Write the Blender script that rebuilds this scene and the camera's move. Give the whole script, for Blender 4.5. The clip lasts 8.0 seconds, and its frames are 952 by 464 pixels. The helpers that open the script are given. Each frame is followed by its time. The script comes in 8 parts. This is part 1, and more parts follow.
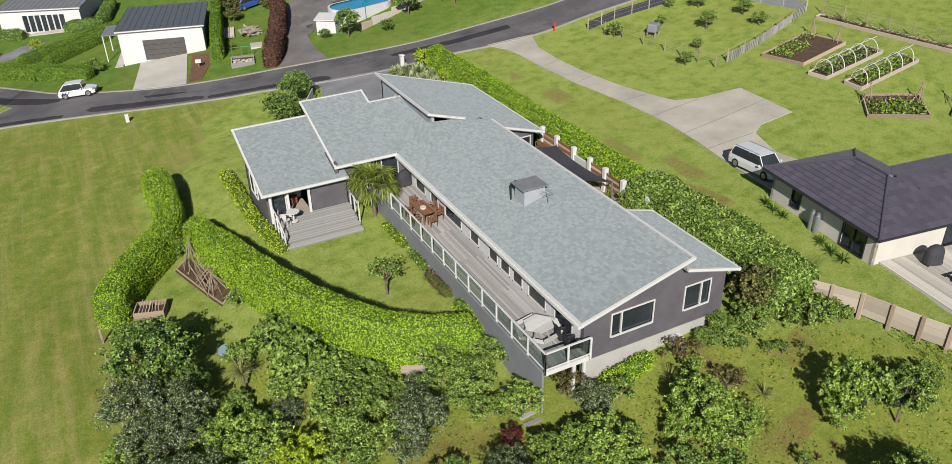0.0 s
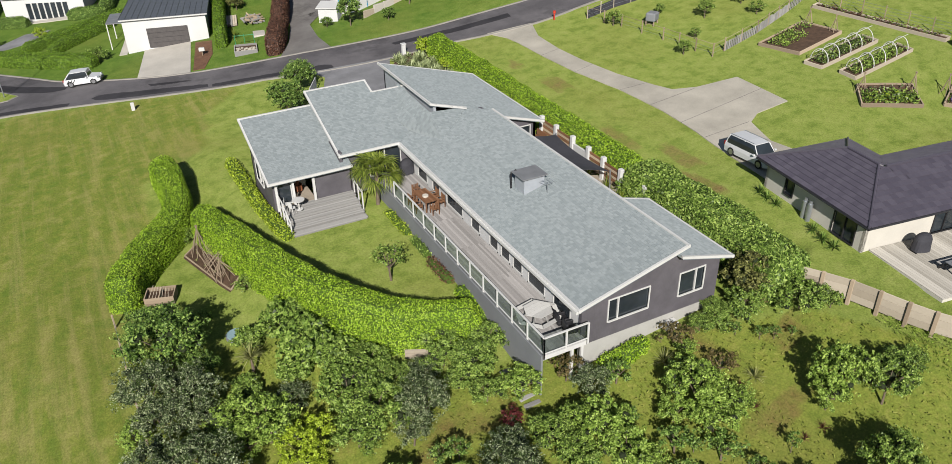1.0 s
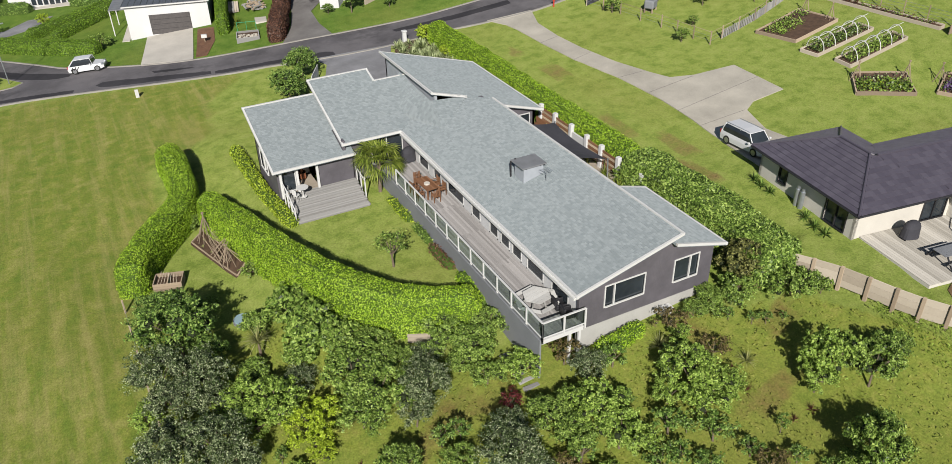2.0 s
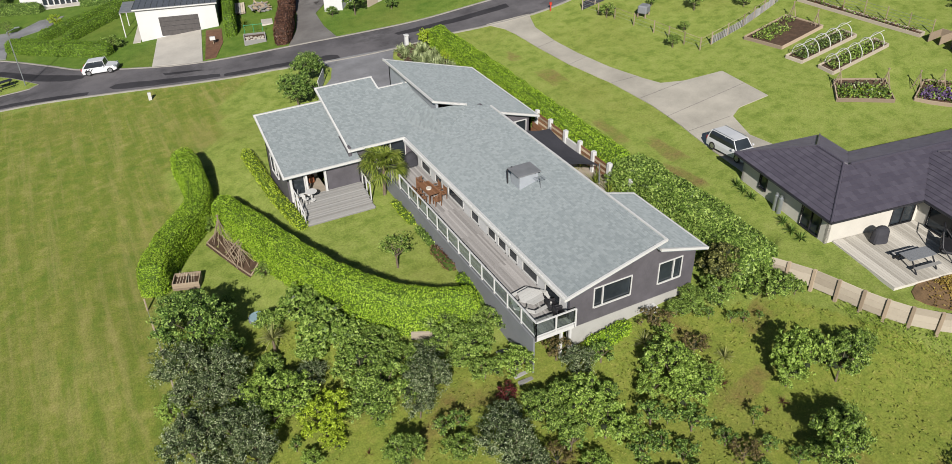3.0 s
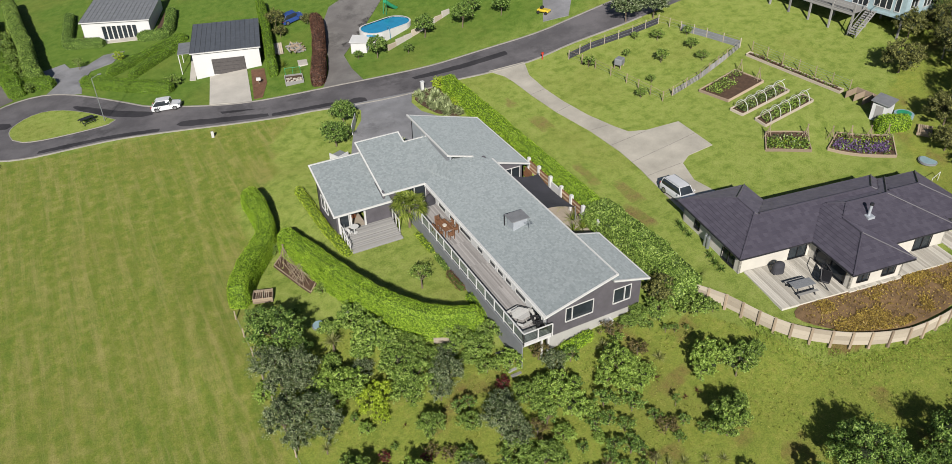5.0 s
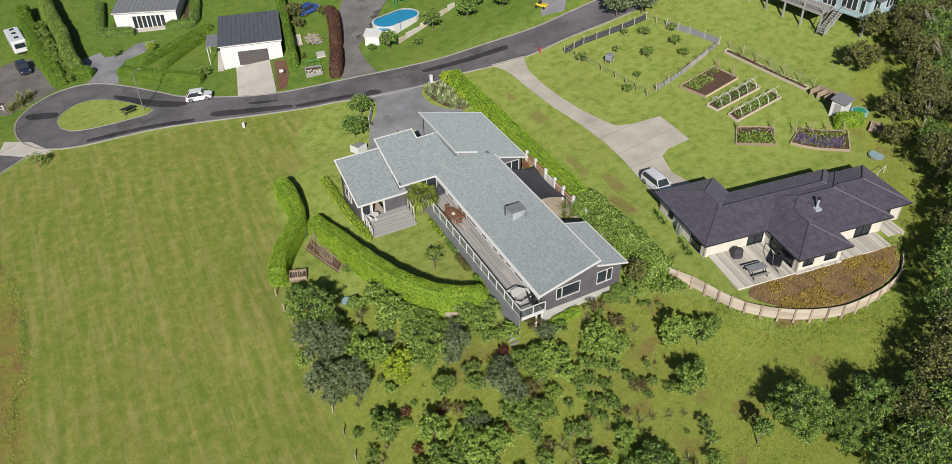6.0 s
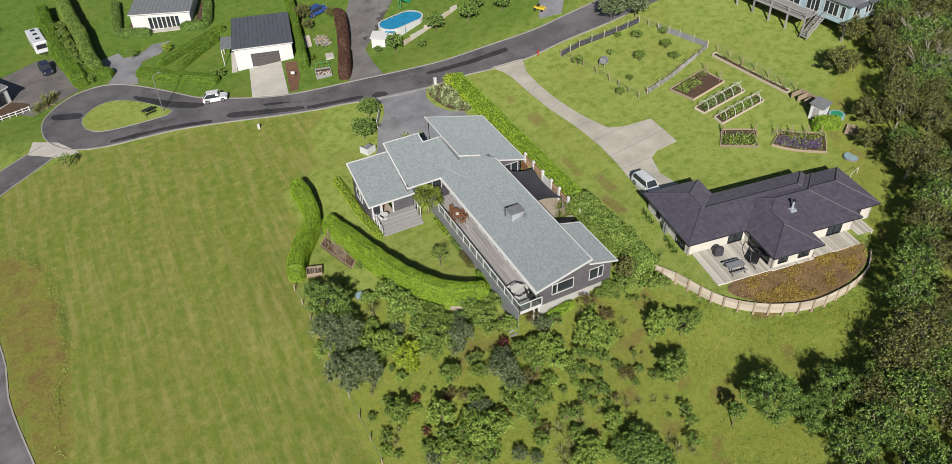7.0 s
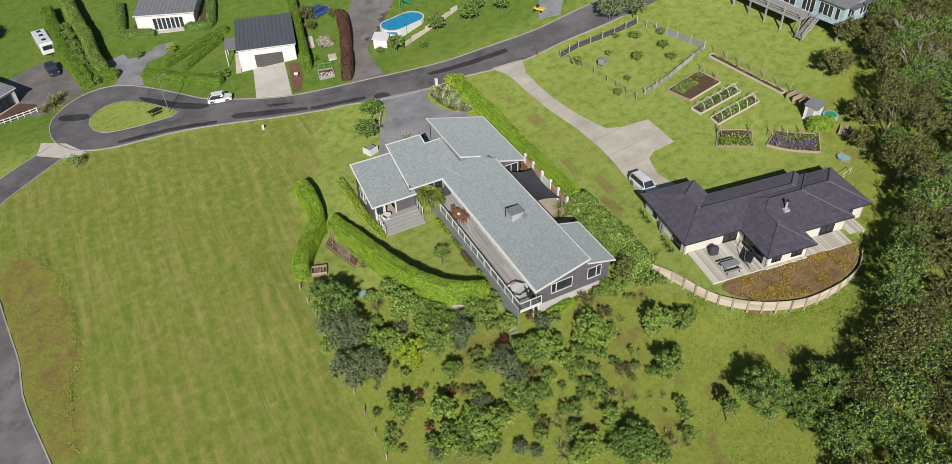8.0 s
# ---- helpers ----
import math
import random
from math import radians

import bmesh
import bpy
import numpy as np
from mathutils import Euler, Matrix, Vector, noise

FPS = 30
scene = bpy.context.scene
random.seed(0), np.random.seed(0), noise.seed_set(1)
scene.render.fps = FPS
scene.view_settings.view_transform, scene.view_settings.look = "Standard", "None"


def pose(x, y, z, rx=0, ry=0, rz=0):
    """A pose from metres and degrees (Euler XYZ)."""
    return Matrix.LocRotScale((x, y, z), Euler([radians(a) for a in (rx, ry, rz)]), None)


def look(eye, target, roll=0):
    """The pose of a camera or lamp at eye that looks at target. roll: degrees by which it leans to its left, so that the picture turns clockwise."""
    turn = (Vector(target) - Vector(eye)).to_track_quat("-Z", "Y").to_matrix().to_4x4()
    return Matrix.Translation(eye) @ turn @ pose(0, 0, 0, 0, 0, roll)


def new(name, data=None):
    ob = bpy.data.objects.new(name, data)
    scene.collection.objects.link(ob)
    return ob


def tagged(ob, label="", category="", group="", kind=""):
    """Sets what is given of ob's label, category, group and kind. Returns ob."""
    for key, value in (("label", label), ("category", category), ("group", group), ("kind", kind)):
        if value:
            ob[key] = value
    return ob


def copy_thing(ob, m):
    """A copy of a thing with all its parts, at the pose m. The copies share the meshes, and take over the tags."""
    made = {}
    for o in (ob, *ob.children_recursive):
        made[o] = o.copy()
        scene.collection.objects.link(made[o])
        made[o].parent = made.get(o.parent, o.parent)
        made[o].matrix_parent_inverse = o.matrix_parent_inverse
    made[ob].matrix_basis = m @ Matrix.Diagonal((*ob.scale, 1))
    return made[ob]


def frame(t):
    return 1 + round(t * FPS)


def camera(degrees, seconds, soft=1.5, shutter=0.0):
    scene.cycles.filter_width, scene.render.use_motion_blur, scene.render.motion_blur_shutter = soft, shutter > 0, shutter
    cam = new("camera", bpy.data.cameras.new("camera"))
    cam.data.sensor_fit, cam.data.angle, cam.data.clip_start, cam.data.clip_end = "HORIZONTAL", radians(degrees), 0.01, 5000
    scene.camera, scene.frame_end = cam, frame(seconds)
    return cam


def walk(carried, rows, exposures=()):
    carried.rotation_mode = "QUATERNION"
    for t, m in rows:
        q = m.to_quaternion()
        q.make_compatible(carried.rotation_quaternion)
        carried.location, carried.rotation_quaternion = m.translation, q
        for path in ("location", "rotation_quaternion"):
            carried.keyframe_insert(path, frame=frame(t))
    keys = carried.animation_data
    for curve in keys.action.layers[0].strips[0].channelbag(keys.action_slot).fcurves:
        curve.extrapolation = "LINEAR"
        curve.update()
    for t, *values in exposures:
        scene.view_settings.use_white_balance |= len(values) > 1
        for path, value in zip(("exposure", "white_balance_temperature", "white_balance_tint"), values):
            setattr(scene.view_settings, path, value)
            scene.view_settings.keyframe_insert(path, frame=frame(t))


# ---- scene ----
cam = camera(61.5, 8.0, soft=0.5)
# seconds; eye; degrees of heading (left of +y), pitch and roll
PATH = [
    (0.0, 0.02, -0.01, 26.37, -27.08, -30.08, -1.28),
    (0.5, -0.29, -0.47, 26.78, -27.13, -30.63, -1.23),
    (1.0, -0.50, -0.87, 27.19, -27.06, -31.19, -1.30),
    (1.5, -0.73, -1.26, 27.66, -27.06, -31.77, -1.31),
    (3.0, -1.84, -3.61, 30.82, -27.03, -33.47, -1.28),
    (3.5, -2.91, -5.86, 34.02, -27.10, -33.50, -1.10),
    (4.0, -4.28, -8.32, 37.21, -27.09, -33.43, -1.03),
    (5.5, -9.39, -17.39, 49.02, -26.88, -36.93, -1.12),
    (6.0, -11.21, -20.60, 54.25, -26.81, -38.61, -1.17),
    (6.5, -12.69, -23.32, 59.46, -26.72, -40.04, -1.29),
    (7.0, -13.08, -23.95, 60.62, -26.72, -40.30, -1.39),
    (7.5, -13.43, -24.43, 61.64, -26.73, -40.55, -1.46),
    (8.0, -13.63, -24.92, 62.61, -26.67, -40.80, -1.55),
]


def aim(x, y, z, heading, pitch, roll):
    h, p = radians(heading), radians(pitch)
    way = Vector((-math.sin(h) * math.cos(p), math.cos(h) * math.cos(p), math.sin(p)))
    return look((x, y, z), Vector((x, y, z)) + way, roll)


walk(cam, [(row[0], aim(*row[1:])) for row in PATH], [(0.0, 0.2), (8.0, 0.2)])

# ---- daylight ----
SUN_EL, SUN_WAY = radians(33), Vector((0.46, 0.89, 0)).normalized()
world = bpy.data.worlds.new("world")
scene.world = world
world.use_nodes = True
wn = world.node_tree
sky = wn.nodes.new("ShaderNodeTexSky")
sky.sky_type, sky.sun_disc = "NISHITA", False
sky.sun_elevation, sky.sun_rotation = SUN_EL, math.atan2(-SUN_WAY.x, -SUN_WAY.y)
sky.air_density, sky.dust_density, sky.ozone_density = 1.0, 0.6, 1.0
wn.nodes["Background"].inputs["Strength"].default_value = 0.05
wn.links.new(sky.outputs[0], wn.nodes["Background"].inputs["Color"])
sun = new("sun", bpy.data.lights.new("sun", "SUN"))
sun.data.energy, sun.data.angle, sun.data.color = 5.0, radians(0.6), (1.0, 0.945, 0.87)
sun.matrix_world = look((0, 0, 120), Vector((0, 0, 120)) + SUN_WAY * math.cos(SUN_EL) - Vector((0, 0, math.sin(SUN_EL))))

# ---- materials ----


def nodes_of(name):
    m = bpy.data.materials.new(name)
    m.use_nodes = True
    t = m.node_tree
    return m, t, t.nodes["Principled BSDF"]


def noise_node(t, scale, detail=4, rough=0.6, coord="Object", vec=None):
    n = t.nodes.new("ShaderNodeTexNoise")
    n.inputs["Scale"].default_value, n.inputs["Detail"].default_value, n.inputs["Roughness"].default_value = scale, detail, rough
    if vec is None:
        tc = t.nodes.new("ShaderNodeTexCoord")
        vec = tc.outputs[coord]
    t.links.new(vec, n.inputs["Vector"])
    return n.outputs["Fac"]


def ramp(t, fac, stops):
    r = t.nodes.new("ShaderNodeValToRGB")
    while len(r.color_ramp.elements) < len(stops):
        r.color_ramp.elements.new(0.5)
    for e, (p, c) in zip(r.color_ramp.elements, stops):
        e.position, e.color = p, (*c, 1) if len(c) == 3 else c
    t.links.new(fac, r.inputs["Fac"])
    return r.outputs["Color"]


def mix(t, fac, a, b, kind="MIX"):
    n = t.nodes.new("ShaderNodeMix")
    n.data_type, n.blend_type = "RGBA", kind
    for value, socket in ((fac, n.inputs[0]), (a, n.inputs[6]), (b, n.inputs[7])):
        if isinstance(value, (int, float)):
            socket.default_value = value
        elif isinstance(value, tuple):
            socket.default_value = (*value, 1)
        else:
            t.links.new(value, socket)
    return n.outputs[2]


def maths(t, op, a, b=0.0):
    n = t.nodes.new("ShaderNodeMath")
    n.operation = op
    for value, socket in ((a, n.inputs[0]), (b, n.inputs[1])):
        if isinstance(value, (int, float)):
            socket.default_value = value
        else:
            t.links.new(value, socket)
    return n.outputs[0]


def bump(t, b, height, strength, distance=0.02):
    n = t.nodes.new("ShaderNodeBump")
    n.inputs["Strength"].default_value, n.inputs["Distance"].default_value = strength, distance
    t.links.new(height, n.inputs["Height"])
    t.links.new(n.outputs[0], b.inputs["Normal"])


def plain(name, colour, rough=0.6, metal=0.0, vary=0.25, scale=3.0, fine=40.0, relief=0.2, spec=0.5):
    """A surface with stains at one scale and grain at another."""
    m, t, b = nodes_of(name)
    big, small = noise_node(t, scale, 5), noise_node(t, fine, 3)
    dark = tuple(c * (1 - vary) for c in colour)
    light = tuple(min(1, c * (1 + vary)) for c in colour)
    c = ramp(t, big, [(0.3, dark), (0.7, light)])
    c = mix(t, 0.35, c, ramp(t, small, [(0.3, dark), (0.7, light)]))
    t.links.new(c, b.inputs["Base Color"])
    b.inputs["Roughness"].default_value, b.inputs["Metallic"].default_value = rough, metal
    b.inputs["Specular IOR Level"].default_value = spec
    if relief:
        bump(t, b, small, relief, 0.01)
    return m


def per_piece(name, dark, light, rough=0.8, island=True, scale=30.0, spec=0.4, patches=0.14):
    """Pieces that each have a tone of their own."""
    m, t, b = nodes_of(name)
    if island:
        r = t.nodes.new("ShaderNodeNewGeometry").outputs["Random Per Island"]
    else:
        r = t.nodes.new("ShaderNodeObjectInfo").outputs["Random"]
    g = noise_node(t, scale, 4)
    big = noise_node(t, 0.6, 4)
    f = maths(t, "ADD", maths(t, "MULTIPLY", r, 0.62), maths(t, "MULTIPLY", g, 0.35))
    f = maths(t, "ADD", f, maths(t, "MULTIPLY", big, patches))
    t.links.new(ramp(t, f, [(0.2, dark), (0.85, light)]), b.inputs["Base Color"])
    b.inputs["Roughness"].default_value = rough
    b.inputs["Specular IOR Level"].default_value = spec
    b.inputs["Diffuse Roughness"].default_value = 1.0
    bump(t, b, g, 0.3, 0.01)
    return m


def leafy(name, dark, mid, light, rough=0.45, glow=0.25):
    """Foliage: each leaf has its own tone and lets some light through."""
    m, t, b = nodes_of(name)
    r = t.nodes.new("ShaderNodeNewGeometry").outputs["Random Per Island"]
    big = noise_node(t, 0.7, 3)
    f = maths(t, "ADD", maths(t, "MULTIPLY", r, 0.6), maths(t, "MULTIPLY", big, 0.45))
    c = ramp(t, f, [(0.2, tuple(v * 0.6 for v in dark)), (0.5, tuple(v * 1.12 for v in mid)), (0.86, tuple(v * 1.15 for v in light))])
    t.links.new(c, b.inputs["Base Color"])
    b.inputs["Roughness"].default_value, b.inputs["Specular IOR Level"].default_value = rough, 0.3
    tr = t.nodes.new("ShaderNodeBsdfTranslucent")
    t.links.new(c, tr.inputs["Color"])
    ms = t.nodes.new("ShaderNodeMixShader")
    ms.inputs[0].default_value = glow
    t.links.new(b.outputs[0], ms.inputs[1])
    t.links.new(tr.outputs[0], ms.inputs[2])
    t.links.new(ms.outputs[0], t.nodes["Material Output"].inputs["Surface"])
    return m


def glassy(name, tint=(0.02, 0.025, 0.03), rough=0.05):
    m, t, b = nodes_of(name)
    n = noise_node(t, 0.8, 2)
    t.links.new(ramp(t, n, [(0.3, tint), (0.7, tuple(c * 1.8 for c in tint))]), b.inputs["Base Color"])
    b.inputs["Roughness"].default_value = rough
    b.inputs["Specular IOR Level"].default_value = 0.6
    return m


def clear_glass(name):
    m, t, b = nodes_of(name)
    g, tr, ms = (t.nodes.new(k) for k in ("ShaderNodeBsdfGlossy", "ShaderNodeBsdfTransparent", "ShaderNodeMixShader"))
    g.inputs["Roughness"].default_value = 0.05
    tr.inputs["Color"].default_value = (0.86, 0.90, 0.89, 1)
    ms.inputs[0].default_value = 0.10
    t.links.new(tr.outputs[0], ms.inputs[1])
    t.links.new(g.outputs[0], ms.inputs[2])
    t.links.new(ms.outputs[0], t.nodes["Material Output"].inputs["Surface"])
    return m


def grass_material(name):
    """Turf: fine blades, patches, mown bands on the paddock, bare earth where the zone asks for it."""
    m, t, b = nodes_of(name)
    tc = t.nodes.new("ShaderNodeTexCoord").outputs["Object"]
    fine, mid_, big = noise_node(t, 9.0, 6, 0.75, vec=tc), noise_node(t, 0.9, 5, 0.65, vec=tc), noise_node(t, 0.09, 4, 0.6, vec=tc)
    lush = ramp(t, mid_, [(0.34, (0.138, 0.194, 0.034)), (0.5, (0.204, 0.258, 0.056)), (0.78, (0.270, 0.306, 0.086))])
    pale = ramp(t, mid_, [(0.34, (0.108, 0.158, 0.022)), (0.5, (0.165, 0.196, 0.035)), (0.68, (0.240, 0.240, 0.070))])
    wild = ramp(t, noise_node(t, 2.2, 6, 0.7, vec=tc), [(0.25, (0.105, 0.150, 0.018)), (0.5, (0.195, 0.230, 0.034)), (0.75, (0.300, 0.275, 0.075))])
    soil = ramp(t, noise_node(t, 5.0, 6, 0.7, vec=tc), [(0.3, (0.085, 0.045, 0.022)), (0.7, (0.230, 0.135, 0.070))])
    rot = t.nodes.new("ShaderNodeMapping")
    rot.inputs["Rotation"].default_value = (0, 0, radians(9))
    t.links.new(tc, rot.inputs["Vector"])
    wave = t.nodes.new("ShaderNodeTexWave")
    wave.inputs["Scale"].default_value, wave.inputs["Distortion"].default_value = 0.17, 3.2
    wave.inputs["Detail"].default_value, wave.inputs["Detail Scale"].default_value = 4.0, 0.25
    t.links.new(rot.outputs[0], wave.inputs["Vector"])
    stretch = t.nodes.new("ShaderNodeMapping")
    stretch.inputs["Rotation"].default_value, stretch.inputs["Scale"].default_value = (0, 0, radians(9)), (1.5, 0.07, 1)
    t.links.new(tc, stretch.inputs["Vector"])
    streak = noise_node(t, 1.0, 5, 0.7, vec=stretch.outputs[0])
    pale = mix(t, maths(t, "MULTIPLY", wave.outputs["Fac"], 0.30), pale, (0.085, 0.135, 0.018))
    pale = mix(t, maths(t, "MULTIPLY", ramp(t, streak, [(0.47, (0, 0, 0)), (0.66, (1, 1, 1))]), 0.55), pale, (0.270, 0.245, 0.090))
    zone = t.nodes.new("ShaderNodeVertexColor")
    zone.layer_name = "zone"
    sep = t.nodes.new("ShaderNodeSeparateColor")
    t.links.new(zone.outputs["Color"], sep.inputs[0])
    edge = maths(t, "SUBTRACT", mid_, 0.5)
    masks = [maths(t, "MINIMUM", maths(t, "MAXIMUM", maths(t, "ADD", s, maths(t, "MULTIPLY", maths(t, "MULTIPLY", edge, 1.6), maths(t, "GREATER_THAN", s, 0.05))), 0.0), 1.0) for s in sep.outputs[:3]]
    c = mix(t, zone.outputs["Alpha"], lush, ramp(t, mid_, [(0.25, (0.042, 0.100, 0.011)), (0.5, (0.066, 0.132, 0.016)), (0.78, (0.105, 0.168, 0.026))]))
    c = mix(t, masks[0], c, pale)
    c = mix(t, masks[1], c, wild)
    c = mix(t, masks[2], c, soil)
    c = mix(t, maths(t, "MULTIPLY", ramp(t, big, [(0.5, (0, 0, 0)), (0.72, (1, 1, 1))]), 0.35), c, (0.185, 0.180, 0.045))
    c = mix(t, 0.6, c, ramp(t, fine, [(0.3, (0.28, 0.28, 0.28)), (0.7, (1.34, 1.34, 1.34))]), "MULTIPLY")
    t.links.new(c, b.inputs["Base Color"])
    b.inputs["Roughness"].default_value, b.inputs["Specular IOR Level"].default_value, b.inputs["Diffuse Roughness"].default_value = 0.9, 0.15, 0.6
    bump(t, b, maths(t, "ADD", fine, maths(t, "MULTIPLY", noise_node(t, 2.5, 5, 0.7, vec=tc), 1.5)), 0.55, 0.10)
    return m


def asphalt_material(name, dark, light):
    m, t, b = nodes_of(name)
    tc = t.nodes.new("ShaderNodeTexCoord").outputs["Object"]
    big, fine = noise_node(t, 0.25, 5, 0.65, vec=tc), noise_node(t, 25.0, 3, vec=tc)
    c = ramp(t, big, [(0.38, dark), (0.62, light)])
    wet = noise_node(t, 0.14, 6, 0.7, vec=tc)
    c = mix(t, maths(t, "MULTIPLY", ramp(t, wet, [(0.56, (0, 0, 0)), (0.63, (1, 1, 1))]), 0.45), c, tuple(v * 0.45 for v in dark))
    c = mix(t, 0.35, c, ramp(t, fine, [(0.3, (0.6, 0.6, 0.6)), (0.7, (1.35, 1.35, 1.35))]), "MULTIPLY")
    t.links.new(c, b.inputs["Base Color"])
    b.inputs["Roughness"].default_value = 0.8
    b.inputs["Specular IOR Level"].default_value = 0.35
    bump(t, b, fine, 0.25, 0.01)
    return m


def boards_material(name, colour, along="Y", pitch=5.0, rough=0.6):
    """Painted boards: fine lines, faded patches."""
    m, t, b = nodes_of(name)
    tc = t.nodes.new("ShaderNodeTexCoord").outputs["Object"]
    w = t.nodes.new("ShaderNodeTexWave")
    w.bands_direction, w.wave_profile = along, "SAW"
    w.inputs["Scale"].default_value = pitch
    t.links.new(tc, w.inputs["Vector"])
    n = noise_node(t, 1.2, 5, vec=tc)
    c = ramp(t, n, [(0.3, tuple(v * 0.82 for v in colour)), (0.7, tuple(min(1, v * 1.15) for v in colour))])
    t.links.new(c, b.inputs["Base Color"])
    b.inputs["Roughness"].default_value = rough
    bump(t, b, w.outputs["Fac"], 0.4, 0.02)
    return m


GRASS = grass_material("turf")
ASPHALT = asphalt_material("asphalt", (0.098, 0.092, 0.098), (0.150, 0.141, 0.148))
SEAL = asphalt_material("grey_seal", (0.19, 0.19, 0.20), (0.27, 0.27, 0.285))
CONCRETE = plain("concrete", (0.43, 0.40, 0.34), 0.85, vary=0.28, scale=0.35, fine=14, relief=0.15)
CONCRETE_PALE = plain("pale_concrete", (0.50, 0.47, 0.42), 0.85, vary=0.16, scale=0.5, fine=14, relief=0.1)
KERB = plain("kerb_concrete", (0.30, 0.285, 0.26), 0.85, vary=0.2, scale=0.8, fine=20)
SHINGLE = per_piece("roof_shingle", (0.170, 0.197, 0.209), (0.230, 0.259, 0.272), 0.95, scale=26, spec=0.2, patches=0.06)
PANTILE = per_piece("metal_tile", (0.053, 0.048, 0.066), (0.076, 0.070, 0.092), 0.5, scale=6, spec=0.4)
WHITE = plain("white_paint", (0.60, 0.60, 0.59), 0.5, vary=0.06, scale=1.2, relief=0.05)
CREAM = plain("cream_plaster", (0.58, 0.555, 0.50), 0.85, vary=0.10, scale=0.6, fine=30)
PLASTER = plain("white_plaster", (0.59, 0.595, 0.60), 0.8, vary=0.06, scale=0.5, fine=25)
SLATE_WALL = boards_material("slate_boards", (0.105, 0.098, 0.112), "X", 3.0)
SKIRT = plain("grey_skirt", (0.205, 0.215, 0.23), 0.8, vary=0.12, scale=0.7)
DECKWOOD = per_piece("weathered_deck", (0.156, 0.150, 0.148), (0.281, 0.271, 0.269), 0.85, island=False, scale=9)
RAWWOOD = per_piece("weathered_timber", (0.187, 0.145, 0.102), (0.340, 0.272, 0.196), 0.85, island=False, scale=8)
PALEWOOD = per_piece("pale_timber", (0.281, 0.242, 0.187), (0.425, 0.378, 0.306), 0.85, island=False, scale=6)
TEAK = per_piece("brown_timber", (0.094, 0.044, 0.022), (0.165, 0.085, 0.047), 0.6, island=False, scale=8)
GREYTIMBER = per_piece("grey_timber", (0.152, 0.150, 0.145), (0.264, 0.261, 0.254), 0.85, island=False, scale=8)
PANE = glassy("window_glass")
CLEAR = clear_glass("clear_glass")
DARKMETAL = plain("dark_metal", (0.035, 0.035, 0.04), 0.45, 0.3, vary=0.3)
STEEL = plain("grey_steel", (0.42, 0.45, 0.48), 0.38, 0.7, vary=0.15, scale=2)
GREYPAINT = plain("pale_grey_paint", (0.36, 0.39, 0.43), 0.5, vary=0.12, scale=2, relief=0.05)
BLACKCLOTH = plain("black_cloth", (0.045, 0.045, 0.055), 0.9, vary=0.25, scale=1.2)
CURTAIN = plain("pale_curtain", (0.60, 0.56, 0.50), 0.9, vary=0.15, scale=4)
SOIL = plain("garden_soil", (0.085, 0.050, 0.030), 0.95, vary=0.5, scale=2.5, fine=18, relief=0.8)
BARK = plain("bark", (0.16, 0.125, 0.09), 0.9, vary=0.35, scale=3, fine=25, relief=0.5)
BARK_PALE = plain("pale_bark", (0.33, 0.29, 0.25), 0.9, vary=0.25, scale=3, fine=25, relief=0.4)
CARWHITE = plain("white_car_paint", (0.62, 0.63, 0.65), 0.25, vary=0.03, scale=1, relief=0, spec=0.6)
CARDARK = plain("navy_car_paint", (0.02, 0.025, 0.05), 0.25, vary=0.1, scale=1, relief=0, spec=0.6)
CARBLUE = plain("blue_car_paint", (0.03, 0.07, 0.25), 0.25, vary=0.1, scale=1, relief=0, spec=0.6)
CARYELLOW = plain("yellow_paint", (0.62, 0.46, 0.04), 0.4, vary=0.1, scale=1, relief=0)
TYRE = plain("tyre_rubber", (0.02, 0.02, 0.02), 0.9)
RIM = plain("wheel_rim", (0.45, 0.46, 0.48), 0.35, 0.8)
LAMPRED = plain("red_lens", (0.35, 0.02, 0.02), 0.3, relief=0)
REDPAINT = plain("red_paint", (0.50, 0.05, 0.03), 0.5)
POOLBLUE = plain("pool_water", (0.02, 0.26, 0.46), 0.08, vary=0.2, scale=0.8, relief=0.05, spec=0.5)
BLUEPAINT = plain("blue_plastic", (0.05, 0.22, 0.36), 0.5)
PALEBLUE = boards_material("pale_blue_boards", (0.36, 0.48, 0.53), "Z", 4.0)
TERRACOTTA = plain("terracotta", (0.36, 0.13, 0.06), 0.8)
PATIO = plain("patio_stone", (0.36, 0.31, 0.25), 0.85, vary=0.25, scale=0.8, fine=10)
METALROOF = boards_material("metal_roof", (0.10, 0.105, 0.12), "X", 2.2, 0.45)
METALROOF_PALE = boards_material("pale_metal_roof", (0.20, 0.205, 0.215), "X", 2.2, 0.45)
PLASTIC_GREEN = plain("green_plastic", (0.03, 0.28, 0.14), 0.5)
POND = plain("pale_water", (0.28, 0.40, 0.44), 0.15, vary=0.15, scale=1.5, relief=0.03)

